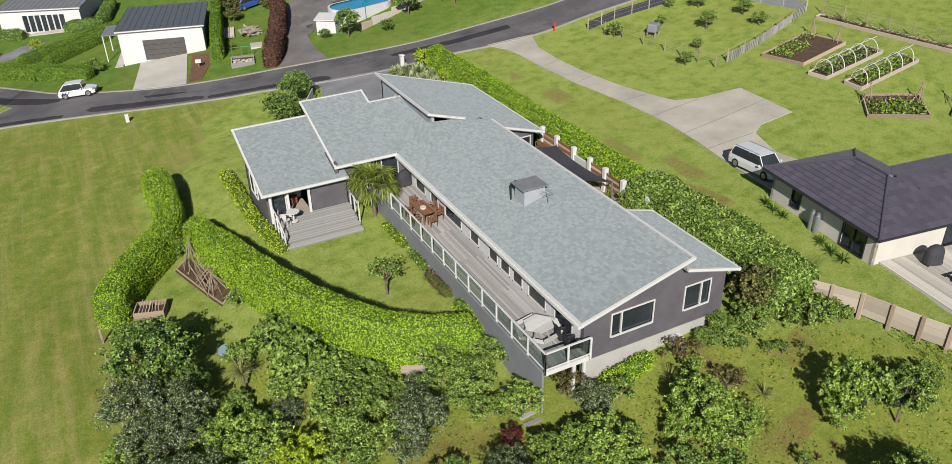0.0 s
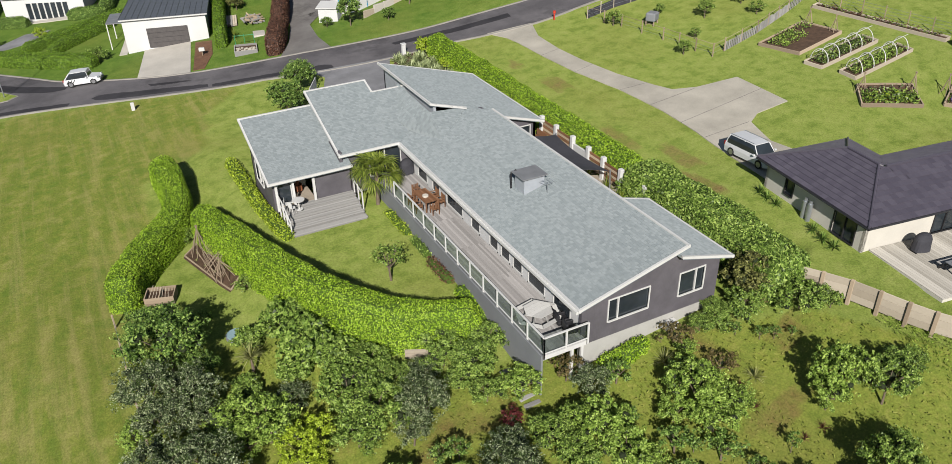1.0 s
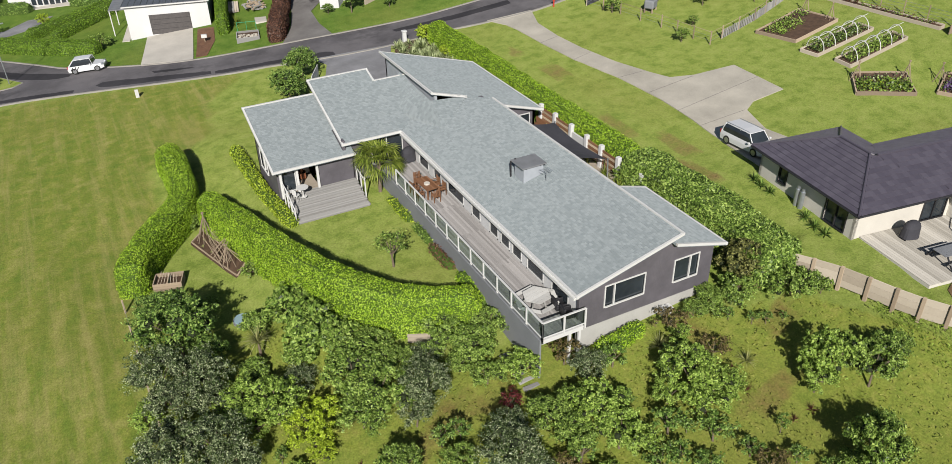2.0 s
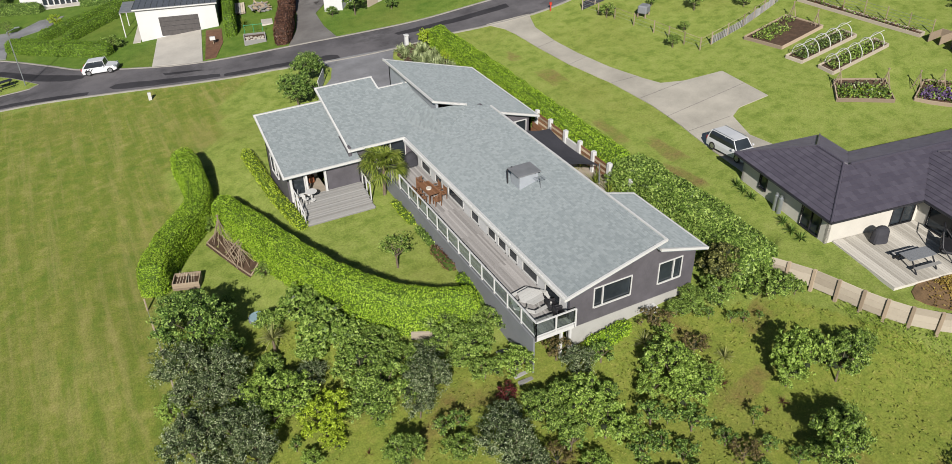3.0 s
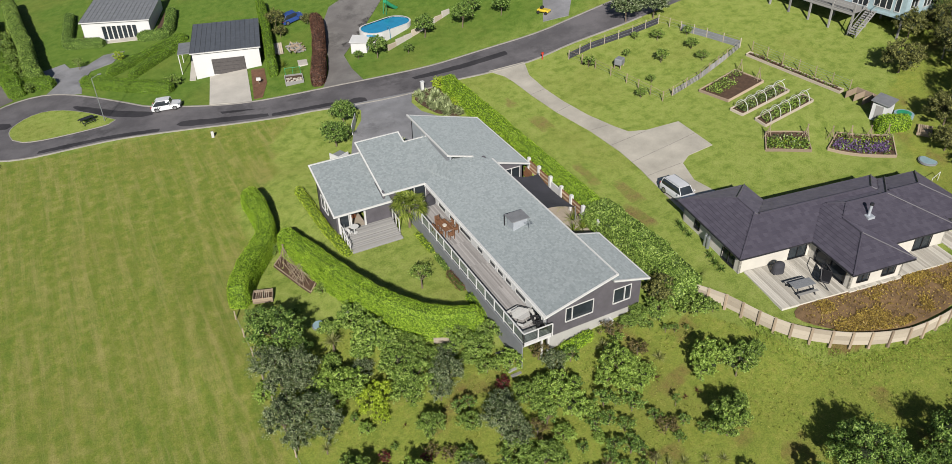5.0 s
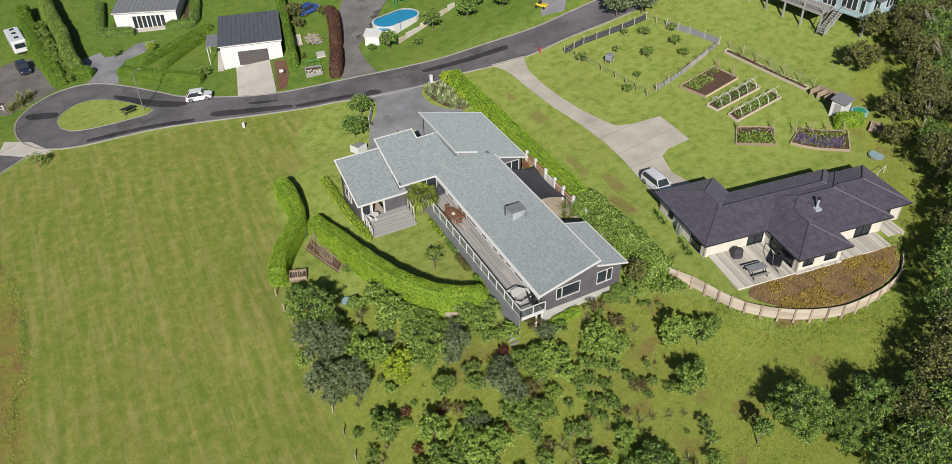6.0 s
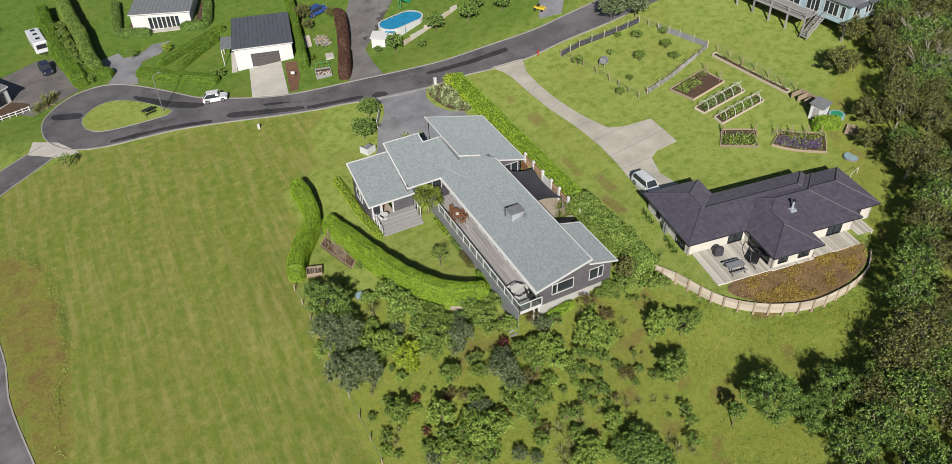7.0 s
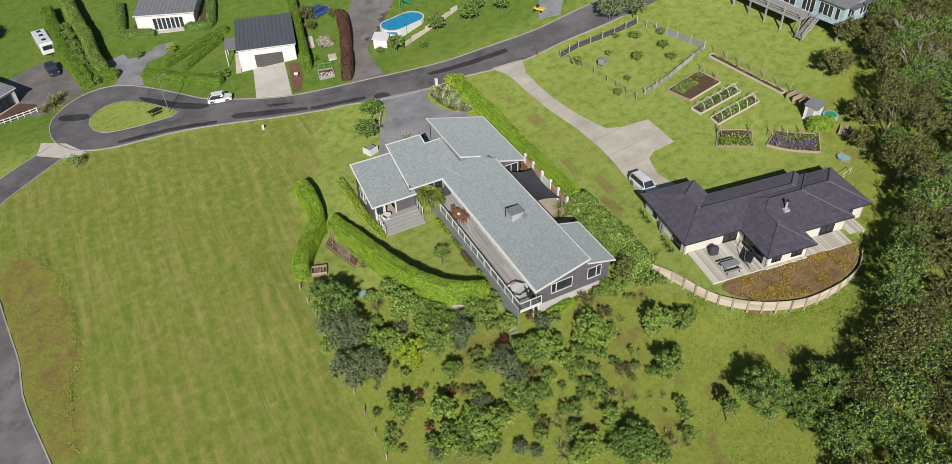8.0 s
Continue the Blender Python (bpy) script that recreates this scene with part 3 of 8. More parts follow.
def make_hedge(label, line, width, height, leaf, seed=1, density=70, size=0.10, base=None, name="hedge", core=None):
    """A clipped hedge along a line in plan: a core in dark shade tones under a coat of leaves."""
    rng = np.random.default_rng(seed)
    ob = empty(name)
    tagged(ob, label, "hedge")
    bm = bmesh.new()
    n = len(line)
    shape = [(-0.5, 0.0), (-0.52, 0.45), (-0.46, 0.86), (-0.3, 0.99), (0.0, 1.03), (0.3, 0.99), (0.46, 0.86), (0.52, 0.45), (0.5, 0.0)]
    rows = []
    for k in range(n):
        a, b = line[max(k - 1, 0)], line[min(k + 1, n - 1)]
        d = Vector((b[0] - a[0], b[1] - a[1])).normalized()
        s = Vector((-d.y, d.x))
        x, y = line[k][0], line[k][1]
        end = 0.72 if k in (0, n - 1) else 1.0
        row = []
        for i, (u, h) in enumerate(shape):
            wob = 1 + 0.13 * noise.noise((x * 0.7 + i, y * 0.7, h * 2 + seed))
            px, py = x + s.x * u * width * wob * end, y + s.y * u * width * wob * end
            z0 = land(px, py) if base is None else base(px, py)
            zt = (land(x, y) if base is None else base(x, y)) + height * wob * end
            row.append(Vector((px, py, z0 - 0.15 if h == 0 else z0 + (zt - z0) * h)))
        rows.append(row)
    vs = [[bm.verts.new(p) for p in row] for row in rows]
    for k in range(n - 1):
        for i in range(len(shape) - 1):
            bm.faces.new((vs[k][i], vs[k][i + 1], vs[k + 1][i + 1], vs[k + 1][i]))
    bm.faces.new(vs[0])
    bm.faces.new(vs[-1][::-1])
    bmesh.ops.recalc_face_normals(bm, faces=bm.faces[:])
    tri = bmesh.ops.triangulate(bm, faces=bm.faces[:])["faces"]
    areas = np.array([f.calc_area() for f in tri])
    corners = np.array([[tuple(v.co) for v in f.verts] for f in tri])
    normal = np.array([tuple(f.normal) for f in tri])
    m = int(areas.sum() * density * 2.5)
    pick = rng.choice(len(tri), m, p=areas / areas.sum())
    u, v = rng.uniform(0, 1, m), rng.uniform(0, 1, m)
    flip = u + v > 1
    u[flip], v[flip] = 1 - u[flip], 1 - v[flip]
    c = corners[pick]
    pts = c[:, 0] + (c[:, 1] - c[:, 0]) * u[:, None] + (c[:, 2] - c[:, 0]) * v[:, None] + normal[pick] * rng.uniform(-0.06, 0.15, m)[:, None]
    tagged(part("shade_core", bm, core or HEDGE_CORE, ob), kind="stuff")
    cr = new("leaves", leaf_mesh("leaves", pts, normal[pick] + np.array((0, 0, 0.35)), size * 0.66, leaf, rng, 1.1))
    cr.parent = ob
    cr["kind"] = "stuff"
    return ob

# ---- ground, roads and paths ----
build_ground()
NORTH = [(75, 75.0), (66, 75.2), (59.6, 75.4), (53.4, 75.3), (47.8, 75.1), (39.7, 75.9), (32.2, 76.6), (24.4, 78.5), (20.9, 79.5), (13.8, 81.3), (9.5, 82.7), (5.0, 85.1), (-1.7, 90.2), (-4.6, 94.0), (-8.4, 99.2), (-11.6, 102.8), (-14.6, 104.8), (-17.9, 105.0), (-20.8, 103.8), (-23.3, 101.2), (-24.7, 98.0), (-24.7, 94.0), (-23.7, 90.7), (-21.8, 87.8), (-19.5, 86.3)]
SOUTH = [(-19.5, 86.3), (-16.7, 85.2), (-12.6, 84.5), (-6.7, 83.3), (-0.2, 80.8), (6.2, 78.0), (12.7, 75.5), (15.3, 74.9), (21.2, 72.7), (26.9, 71.3), (33.8, 70.7), (36.5, 70.0), (43.1, 69.0), (49.9, 69.5), (57.3, 69.3), (66.1, 69.3), (75, 69.0)]
north, south = curve_through(NORTH, 1.5), curve_through(SOUTH, 1.5)
draped("road", north + south[1:], 0.05, ASPHALT, "dark patched asphalt street ending in a turning circle", "road")
ISLAND = curve_through([(-19.1, 93.9), (-18.8, 92.3), (-17.7, 90.7), (-15.3, 89.6), (-11.0, 88.9), (-7.5, 88.7), (-6.6, 89.4), (-7.5, 90.9), (-9.3, 93.9), (-12.4, 97.4), (-15.0, 98.7), (-17.3, 97.9), (-18.9, 95.9)], 1.0, True)
draped("traffic_island", ISLAND, 0.14, GRASS, "grassed traffic island inside the turning circle", "island")
for line, closed in ((north[8:], False), (south[:-8], False), (ISLAND, True)):
    tagged(part("kerb", ribbon(line, 0.2, -0.1, 0.13, closed=closed), KERB), "low pale concrete kerb along the street", "kerb", kind="structure")
side_l = [(-25.0, 91.5), (-27.2, 90.3), (-32.4, 86.6), (-37, 82), (-40, 74), (-40, 62), (-39.5, 50), (-38.6, 38), (-36, 24), (-33, 14)]
side_r = [(-28, 9), (-30.2, 27), (-31.7, 37.0), (-32.4, 41.0), (-32.9, 45.1), (-32.7, 49.2), (-33.1, 53.1), (-33.8, 59.6), (-34.6, 68), (-34.4, 76), (-32.6, 79.8), (-26.1, 85.2), (-23.4, 87.4)]
sl, sr = curve_through(side_l, 1.5), curve_through(side_r, 1.5)
draped("side_road", sl + sr, 0.045, ASPHALT, "narrow dark asphalt lane beside the paddock", "road")
for line in (sl, sr):
    tagged(part("kerb", ribbon(line, 0.16, -0.1, 0.10), KERB), "narrow pale concrete lane edging", "kerb", kind="structure")
draped("concrete_apron", [(-26.3, 93.5), (-23.0, 91.0), (-20.5, 86.2), (-23.4, 86.6), (-27.2, 90.0)], 0.06, CONCRETE_PALE, "pale concrete crossing at the turning circle", "pavement")

drive_l = [(37.6, 70.2), (38.5, 67.8), (38.7, 65.8), (38.7, 61.4), (38.9, 56.0), (39.6, 50.3), (39.8, 45.0), (39.5, 40.7), (39.0, 37.4), (38.0, 32.2)]
drive_r = [(43.3, 32.4), (42.7, 36.4), (43.7, 39.4), (45.1, 40.2), (48.3, 40.3), (48.5, 46.1), (44.7, 46.7), (42.9, 47.6), (42.3, 49.4), (41.4, 53.2), (40.9, 57.8), (40.8, 61.7), (41.1, 65.9), (42.4, 69.4)]
draped("driveway", drive_l + drive_r, 0.07, CONCRETE, "stained beige concrete driveway with a turning bay", "driveway")
for k, (a, b) in enumerate((((38.7, 61.4), (40.8, 61.7)), ((38.9, 56), (40.95, 56.4)), ((39.6, 50.3), (42.2, 50.0)), ((39.8, 46.4), (44.5, 46.6)), ((39.6, 42.5), (48.4, 43.2)), ((39.4, 39.6), (43.6, 39.5)))):
    p, q = Vector(a), Vector(b)
    tagged(part("joint", ribbon([p.lerp(q, i / 6) for i in range(7)], 0.035, 0.0, 0.074), ASPHALT), "dark saw cut across the concrete driveway", "joint", kind="structure")
draped("house_driveway", [(15.4, 61.3), (17.4, 66.0), (19.4, 68.6), (20.4, 71.2), (19.6, 73.6), (27.4, 71.6), (26.2, 69.0), (26.3, 66.2), (27.4, 63.8), (29.0, 62.6), (29.0, 57), (17.5, 52.5), (14.5, 53), (11.5, 55.2), (13.6, 58.5)], 0.06, SEAL, "pale grey sealed forecourt beside the house", "driveway")
draped("garage_driveway", [(4.8, 85.6), (9.7, 82.7), (12.0, 94.6), (7.2, 96.2)], 0.07, CONCRETE_PALE, "pale concrete driveway to the garage", "driveway")
draped("lane_driveway", [(18.6, 80.3), (23.7, 78.9), (23.6, 83), (24.1, 87.5), (25.5, 93.2), (28.3, 97.8), (31.7, 99.5), (36, 101), (33, 106), (27.6, 103.6), (24.7, 98.6), (23.2, 93), (22.2, 88.8), (20.6, 84)], 0.06, asphalt_material("worn_seal", (0.15, 0.14, 0.135), (0.21, 0.20, 0.19)), "worn grey sealed driveway curving uphill", "driveway")
draped("paved_driveway", [(-14.2, 104.6), (-9.6, 101.6), (-9.3, 105.2), (-7.6, 108.9), (-4.4, 109.6), (-2.2, 112.8), (-5.2, 113.6), (-8.0, 111.4), (-10.3, 112.2), (-10.8, 114.6), (-14.3, 113.9), (-12.4, 107.4)], 0.06, SEAL, "grey paved driveway between clipped hedges", "driveway")
draped("parking_yard", [(-31.4, 107.9), (-25.6, 101.8), (-22.6, 103.6), (-18.4, 106.0), (-19.5, 113.9), (-21.0, 120.0), (-23.8, 121.2), (-31.0, 118)], 0.06, asphalt_material("yard_seal", (0.13, 0.12, 0.115), (0.19, 0.175, 0.165)), "worn brownish sealed parking yard", "driveway")
draped("upper_drive", [(50, 77.2), (53.5, 76.2), (58, 82), (60, 92), (55, 92), (54, 84)], 0.06, SEAL, "grey driveway leaving the street", "driveway")


PATCH = asphalt_material("fresh_asphalt", (0.030, 0.028, 0.032), (0.048, 0.045, 0.050))
for pts in (
    [(0.7, 83.1), (4.4, 81.3), (10.5, 78.0), (10.4, 77.2), (4.8, 79.5), (0.3, 81.8)],
    [(10.8, 77.6), (14.6, 76.6), (18.7, 75.3), (18.7, 74.6), (14.2, 75.8), (10.7, 76.9)],
    [(19.9, 74.6), (20.8, 74.9), (22.0, 74.0), (21.8, 72.8), (20.4, 73.1), (19.6, 73.5)],
    [(-10.8, 97.9), (-6.2, 92.6), (-1.9, 88.4), (-3.4, 88.0), (-7.0, 91.1), (-10.4, 95.8)],
    [(-22.9, 100.1), (-19.0, 98.0), (-19.4, 96.5), (-22.8, 98.3)],
    [(5.4, 82.6), (9.2, 80.6), (9.4, 80.2), (5.6, 81.8)],
    [(29.0, 75.2), (36.0, 74.2), (42.0, 73.6), (41.8, 72.6), (35.0, 73.2), (29.2, 74.4)],
    [(-16.0, 86.6), (-8.0, 85.2), (-2.0, 82.9), (-2.2, 82.2), (-8.2, 84.3), (-16.2, 85.9)],
):
    ring = curve_through(pts, 0.6, True)
    ring = [(p.x + 0.12 * noise.noise((p.x * 2, p.y * 2, 1)), p.y + 0.12 * noise.noise((p.x * 2, p.y * 2, 8))) for p in ring]
    draped("road_patch", ring, 0.056, PATCH, "dark ragged tar patch on the street", "road", 0.02)


# ---- roofs and walls of the grey house ----
def shingles(name, outline, top, axis, parent, course=0.155, tab=0.21, seed=3, material=None, rise=0.022, lift=0.0):
    """Overlapping courses of tabs over a roof face; axis 0 or 1 is the way the face climbs."""
    rng = random.Random(seed)
    xs, ys = [p[0] for p in outline], [p[1] for p in outline]
    lo, hi = (min(xs), min(ys)), (max(xs), max(ys))
    up = 1 if top(*(hi if axis == 0 else (lo[0], hi[1]))) > top(*(lo if axis == 0 else (lo[0], lo[1]))) else -1
    verts, faces = [], []
    o = 1 - axis
    n_rows = int((hi[axis] - lo[axis]) / course) + 1
    for r in range(n_rows):
        a = lo[axis] + r * course if up > 0 else hi[axis] - r * course
        s = lo[o] - rng.random() * tab
        while s < hi[o]:
            w = tab * rng.uniform(0.75, 1.25)
            c = [0, 0]
            c[axis], c[o] = a + up * course * 0.5, s + w * 0.5
            if inside(c[0], c[1], outline):
                k = len(verts)
                h = rise * rng.uniform(0.7, 1.3)
                for da, ds, dz in ((0, 0.006, h), (0, w - 0.006, h), (up * course * 1.08, w - 0.006, 0.004), (up * course * 1.08, 0.006, 0.004), (0, 0.006, -0.02), (0, w - 0.006, -0.02)):
                    p = [0, 0]
                    p[axis], p[o] = min(max(a + da, lo[axis]), hi[axis]), min(max(s + ds, lo[o]), hi[o])
                    verts.append((p[0], p[1], top(p[0], p[1]) + dz + lift))
                faces += [(k, k + 1, k + 2, k + 3), (k, k + 4, k + 5, k + 1)]
            s += w
    me = bpy.data.meshes.new(name)
    me.from_pydata(verts, [], faces)
    me.materials.append(material or SHINGLE)
    ob = new(name, me)
    ob.parent = parent
    ob["kind"] = "stuff"
    return ob


def fascia(outline, top, parent, edges=None, drop=0.11, out=0.02, up=0.045, material=None):
    """White barge and gutter boards round a roof edge."""
    n = len(outline)
    area = sum(outline[k - 1][0] * outline[k][1] - outline[k][0] * outline[k - 1][1] for k in range(n))
    for k in range(n):
        if edges is not None and k not in edges:
            continue
        a, b = Vector(outline[k]), Vector(outline[(k + 1) % n])
        d = (b - a).normalized()
        s = Vector((d.y, -d.x)) * (1 if area > 0 else -1)
        bm = bmesh.new()
        p = [bm.verts.new((q.x + s.x * w - d.x * e, q.y + s.y * w - d.y * e, top(q.x, q.y) + h)) for q, e in ((a, 0.03), (b, -0.03)) for w, h in ((-0.11, up), (out, up), (out, -drop), (-0.11, -drop))]
        for f in ((0, 1, 5, 4), (1, 2, 6, 5), (2, 3, 7, 6), (3, 0, 4, 7), (0, 3, 2, 1), (4, 5, 6, 7)):
            bm.faces.new([p[i] for i in f])
        part("fascia", bm, material or WHITE, parent)


def wall_panel(name, a, b, z0, z1, material, parent, thick=0.2, holes=(), z1b=None):
    """An upright wall from a to b in plan, pierced by openings (along0, along1, low, high)."""
    a, b = Vector(a), Vector(b)
    ln = (b - a).length
    d = (b - a) / ln
    s = Vector((-d.y, d.x)) * thick
    z1b = z1 if z1b is None else z1b
    cuts = sorted({0.0, ln, *[h[0] for h in holes], *[h[1] for h in holes]})
    bm = bmesh.new()

    def prism(u0, u1, lo, hi0, hi1):
        p = []
        for w in (0, 1):
            for u, z in ((u0, lo), (u1, lo), (u1, hi1), (u0, hi0)):
                q = a + d * u + s * w
                p.append(bm.verts.new((q.x, q.y, z)))
        for f in ((0, 1, 2, 3), (7, 6, 5, 4), (0, 4, 5, 1), (1, 5, 6, 2), (2, 6, 7, 3), (3, 7, 4, 0)):
            bm.faces.new([p[i] for i in f])

    def height(u):
        return z1 + (z1b - z1) * u / ln

    for u0, u1 in zip(cuts, cuts[1:]):
        here = [h for h in holes if h[0] <= u0 + 1e-6 and h[1] >= u1 - 1e-6]
        if not here:
            prism(u0, u1, z0, height(u0), height(u1))
        else:
            prism(u0, u1, z0, here[0][2], here[0][2])
            prism(u0, u1, here[0][3], height(u0), height(u1))
    bmesh.ops.remove_doubles(bm, verts=bm.verts[:], dist=1e-4)
    return part(name, bm, material, parent)


def window(parent, a, d, u0, u1, lo, hi, mullions=(), name="window", frame_mat=None, curtain=0.0, depth=0.05):
    """A framed pane in an opening: frame, sill, panes and, behind them, a curtain."""
    a, d = Vector(a), Vector(d)
    s = Vector((-d.y, d.x))
    w = empty(name)
    w.parent = parent
    fm = frame_mat or WHITE

    def bar(nm, p0, p1, q0, q1, o0, o1, mat):
        bm = bmesh.new()
        vs = []
        for o in (o0, o1):
            for u, z in ((p0, q0), (p1, q0), (p1, q1), (p0, q1)):
                q = a + d * u + s * o
                vs.append(bm.verts.new((q.x, q.y, z)))
        for f in ((0, 1, 2, 3), (7, 6, 5, 4), (0, 4, 5, 1), (1, 5, 6, 2), (2, 6, 7, 3), (3, 7, 4, 0)):
            bm.faces.new([vs[i] for i in f])
        return part(nm, bm, mat, w)

    f = 0.065
    bar("frame", u0 - f, u0, lo - f, hi + f, -depth, 0.08, fm)
    bar("frame", u1, u1 + f, lo - f, hi + f, -depth, 0.08, fm)
    bar("frame", u0, u1, hi, hi + f, -depth, 0.08, fm)
    bar("sill", u0, u1, lo - f, lo, -depth - 0.04, 0.08, fm)
    edges = [u0, *mullions, u1]
    for m in mullions:
        bar("mullion", m - 0.035, m + 0.035, lo, hi, -depth * 0.6, 0.06, fm)
    for p, q in zip(edges, edges[1:]):
        bar("pane", p + 0.045 * (p in mullions), q - 0.045 * (q in mullions), lo, hi, 0.05, 0.07, PANE)
    return w


house = tagged(empty("house"), "long slate-grey house with shingle roofs and white trim", "house")


def roof_a(x, y):
    return 3.75 + 0.265 * (x - 18.0)


def roof_b(x, y):
    return 3.68 + 0.29 * (28.05 - x)


def roof_u(x, y):
    return 6.15 - 0.306 * (x - 20.5)


def roof_w2(x, y):
    return 3.80 + 0.333 * (y - 46.75)


def roof_w1(x, y):
    return 3.10 + 0.333 * (y - 46.4)


A_PLAN = [(18.0, 24.55), (24.6, 24.55), (24.6, 45.2), (23.4, 46.9), (20.8, 49.0), (18.0, 46.75)]
B_PLAN = [(24.45, 24.75), (28.05, 24.75), (28.05, 32.0), (24.45, 32.0)]
U_PLAN = [(20.5, 46.8), (23.3, 46.8), (24.6, 45.5), (29.05, 45.5), (29.05, 57.0), (20.5, 56.6)]
W2_PLAN = [(13.6, 46.75), (18.0, 46.75), (20.8, 49.0), (20.8, 52.3), (18.3, 52.3), (18.3, 53.7), (13.6, 53.7)]
W1_PLAN = [(8.5, 46.4), (14.35, 46.4), (14.35, 53.0), (8.5, 53.0)]
for plan, top, axis, edges, seed in ((A_PLAN, roof_a, 0, (0, 1, 5), 1), (B_PLAN, roof_b, 0, (0, 1, 2), 2), (U_PLAN, roof_u, 0, (0, 2, 3, 4, 5), 3), (W2_PLAN, roof_w2, 1, (0, 3, 4, 5, 6), 4), (W1_PLAN, roof_w1, 1, (0, 2, 3), 5)):
    r = part("roof", slab(plan, top, 0.16), SHINGLE, house, "blue-grey shingle roof face")
    shingles("shingles", plan, top, axis, r, seed=seed)
    fascia(plan, top, house, edges)
# low gutter edge of the long roof
part("gutter", box(17.86, 18.0, 24.6, 46.7, 3.55, 3.70), WHITE, house)

FLOOR = 1.45
# gable wall facing the bank
GY = 25.35
wall_panel("gable_wall", (18.75, GY), (24.5, GY), 0.75, roof_a(18.75, 0) - 0.17, SLATE_WALL, house, 0.22, [(1.65, 4.2, 1.75, 3.05)], roof_a(24.5, 0) - 0.17)
wall_panel("gable_wall", (24.5, GY), (27.7, GY), 0.75, roof_b(24.5, 0) - 0.17, SLATE_WALL, house, 0.22, [(0.5, 2.15, 1.75, 3.15)], roof_b(27.7, 0) - 0.17)
window(house, (18.75, GY), (1, 0), 1.65, 4.2, 1.75, 3.05, (2.25,))
window(house, (24.5, GY), (1, 0), 0.5, 2.15, 1.75, 3.15, (1.6,))
part("base_wall", box(18.8, 27.65, GY + 0.03, GY + 0.25, -2.2, 0.75), plain("weathered_white_plaster", (0.40, 0.395, 0.375), 0.85, vary=0.14, scale=0.7, fine=22), house, "white plastered base wall")
# wall along the deck, with glazed doors
DX = 18.85
openings = [(0.9, 2.6), (3.4, 5.2), (5.8, 6.9), (7.2, 8.3), (8.6, 9.7), (10.9, 12.1), (13.2, 15.6), (16.6, 17.8), (18.6, 20.2)]
holes = [(u0, u1, FLOOR + 0.02, FLOOR + 2.0) for u0, u1 in openings]
wall_panel("deck_wall", (DX + 0.22, GY + 0.22), (DX + 0.22, 47.6), 0.6, roof_a(DX, 0) - 0.15, PLASTER, house, 0.22, holes)
for k, (u0, u1) in enumerate(openings):
    w = empty("glazed_door")
    w.parent = house
    x0, y0, y1 = DX, GY + 0.22 + u0, GY + 0.22 + u1
    for z0, z1, ya, yb in ((FLOOR, FLOOR + 0.1, y0, y1), (FLOOR + 1.92, FLOOR + 2.02, y0, y1), (FLOOR, FLOOR + 2.02, y0, y0 + 0.07), (FLOOR, FLOOR + 2.02, y1 - 0.07, y1)):
        part("frame", box(x0 - 0.02, x0 + 0.06, ya, yb, z0, z1), WHITE, w)
    part("pane", box(x0 + 0.03, x0 + 0.05, y0 + 0.07, y1 - 0.07, FLOOR + 0.1, FLOOR + 1.92), PANE, w)
# high side, end and inner walls
part("high_wall", box(24.1, 24.35, GY + 0.22, 46.5, 0.9, 5.25), SLATE_WALL, house)
part("side_wall", box(27.5, 27.7, GY + 0.22, 31.6, 0.4, 3.55), SLATE_WALL, house)
part("back_wall", box(24.35, 27.5, 31.4, 31.6, 0.6, 3.6), SLATE_WALL, house)
wall_panel("upper_wall", (20.85, 56.3), (20.85, 47.05), 0.4, 5.85, GREYPAINT, house, 0.2)
part("upper_front_wall", box(20.85, 23.5, 47.05, 47.25, 3.9, 5.25), GREYPAINT, house)
wall_panel("upper_side_wall", (28.6, 46.0), (28.6, 56.3), 0.9, roof_u(28.6, 0) - 0.17, SLATE_WALL, house, 0.2)
wall_panel("upper_end_wall", (28.6, 56.3), (20.85, 56.3), 0.3, roof_u(28.6, 0) - 0.17, SLATE_WALL, house, 0.2, (), roof_u(20.85, 0) - 0.17)
wall_panel("court_wall", (24.4, 46.0), (28.6, 46.0), 0.9, roof_u(24.4, 0) - 0.17, SLATE_WALL, house, 0.2, [(1.9, 3.7, 1.2, 3.2)], roof_u(28.6, 0) - 0.17)
window(house, (24.4, 46.0), (1, 0), 1.9, 3.7, 1.2, 3.2, (2.8,))
part("wing_back_wall", box(13.9, 20.85, 52.0, 52.2, 0.0, 5.3), SLATE_WALL, house)
part("wing_back_wall", box(8.95, 14.2, 52.6, 52.8, -0.1, 5.0), SLATE_WALL, house)
wall_panel("wing_side_wall", (8.95, 52.8), (8.95, 47.3), -0.4, roof_w1(0, 52.8) - 0.17, SLATE_WALL, house, 0.2, [(1.2, 3.0, 1.3, 2.6)], roof_w1(0, 47.3) - 0.17)
window(house, (8.95, 52.8), (0, -1), 1.2, 3.0, 1.3, 2.6, (2.1,))
part("step_wall", box(13.65, 13.85, 46.9, 52.0, 3.0, 4.0), SLATE_WALL, house)
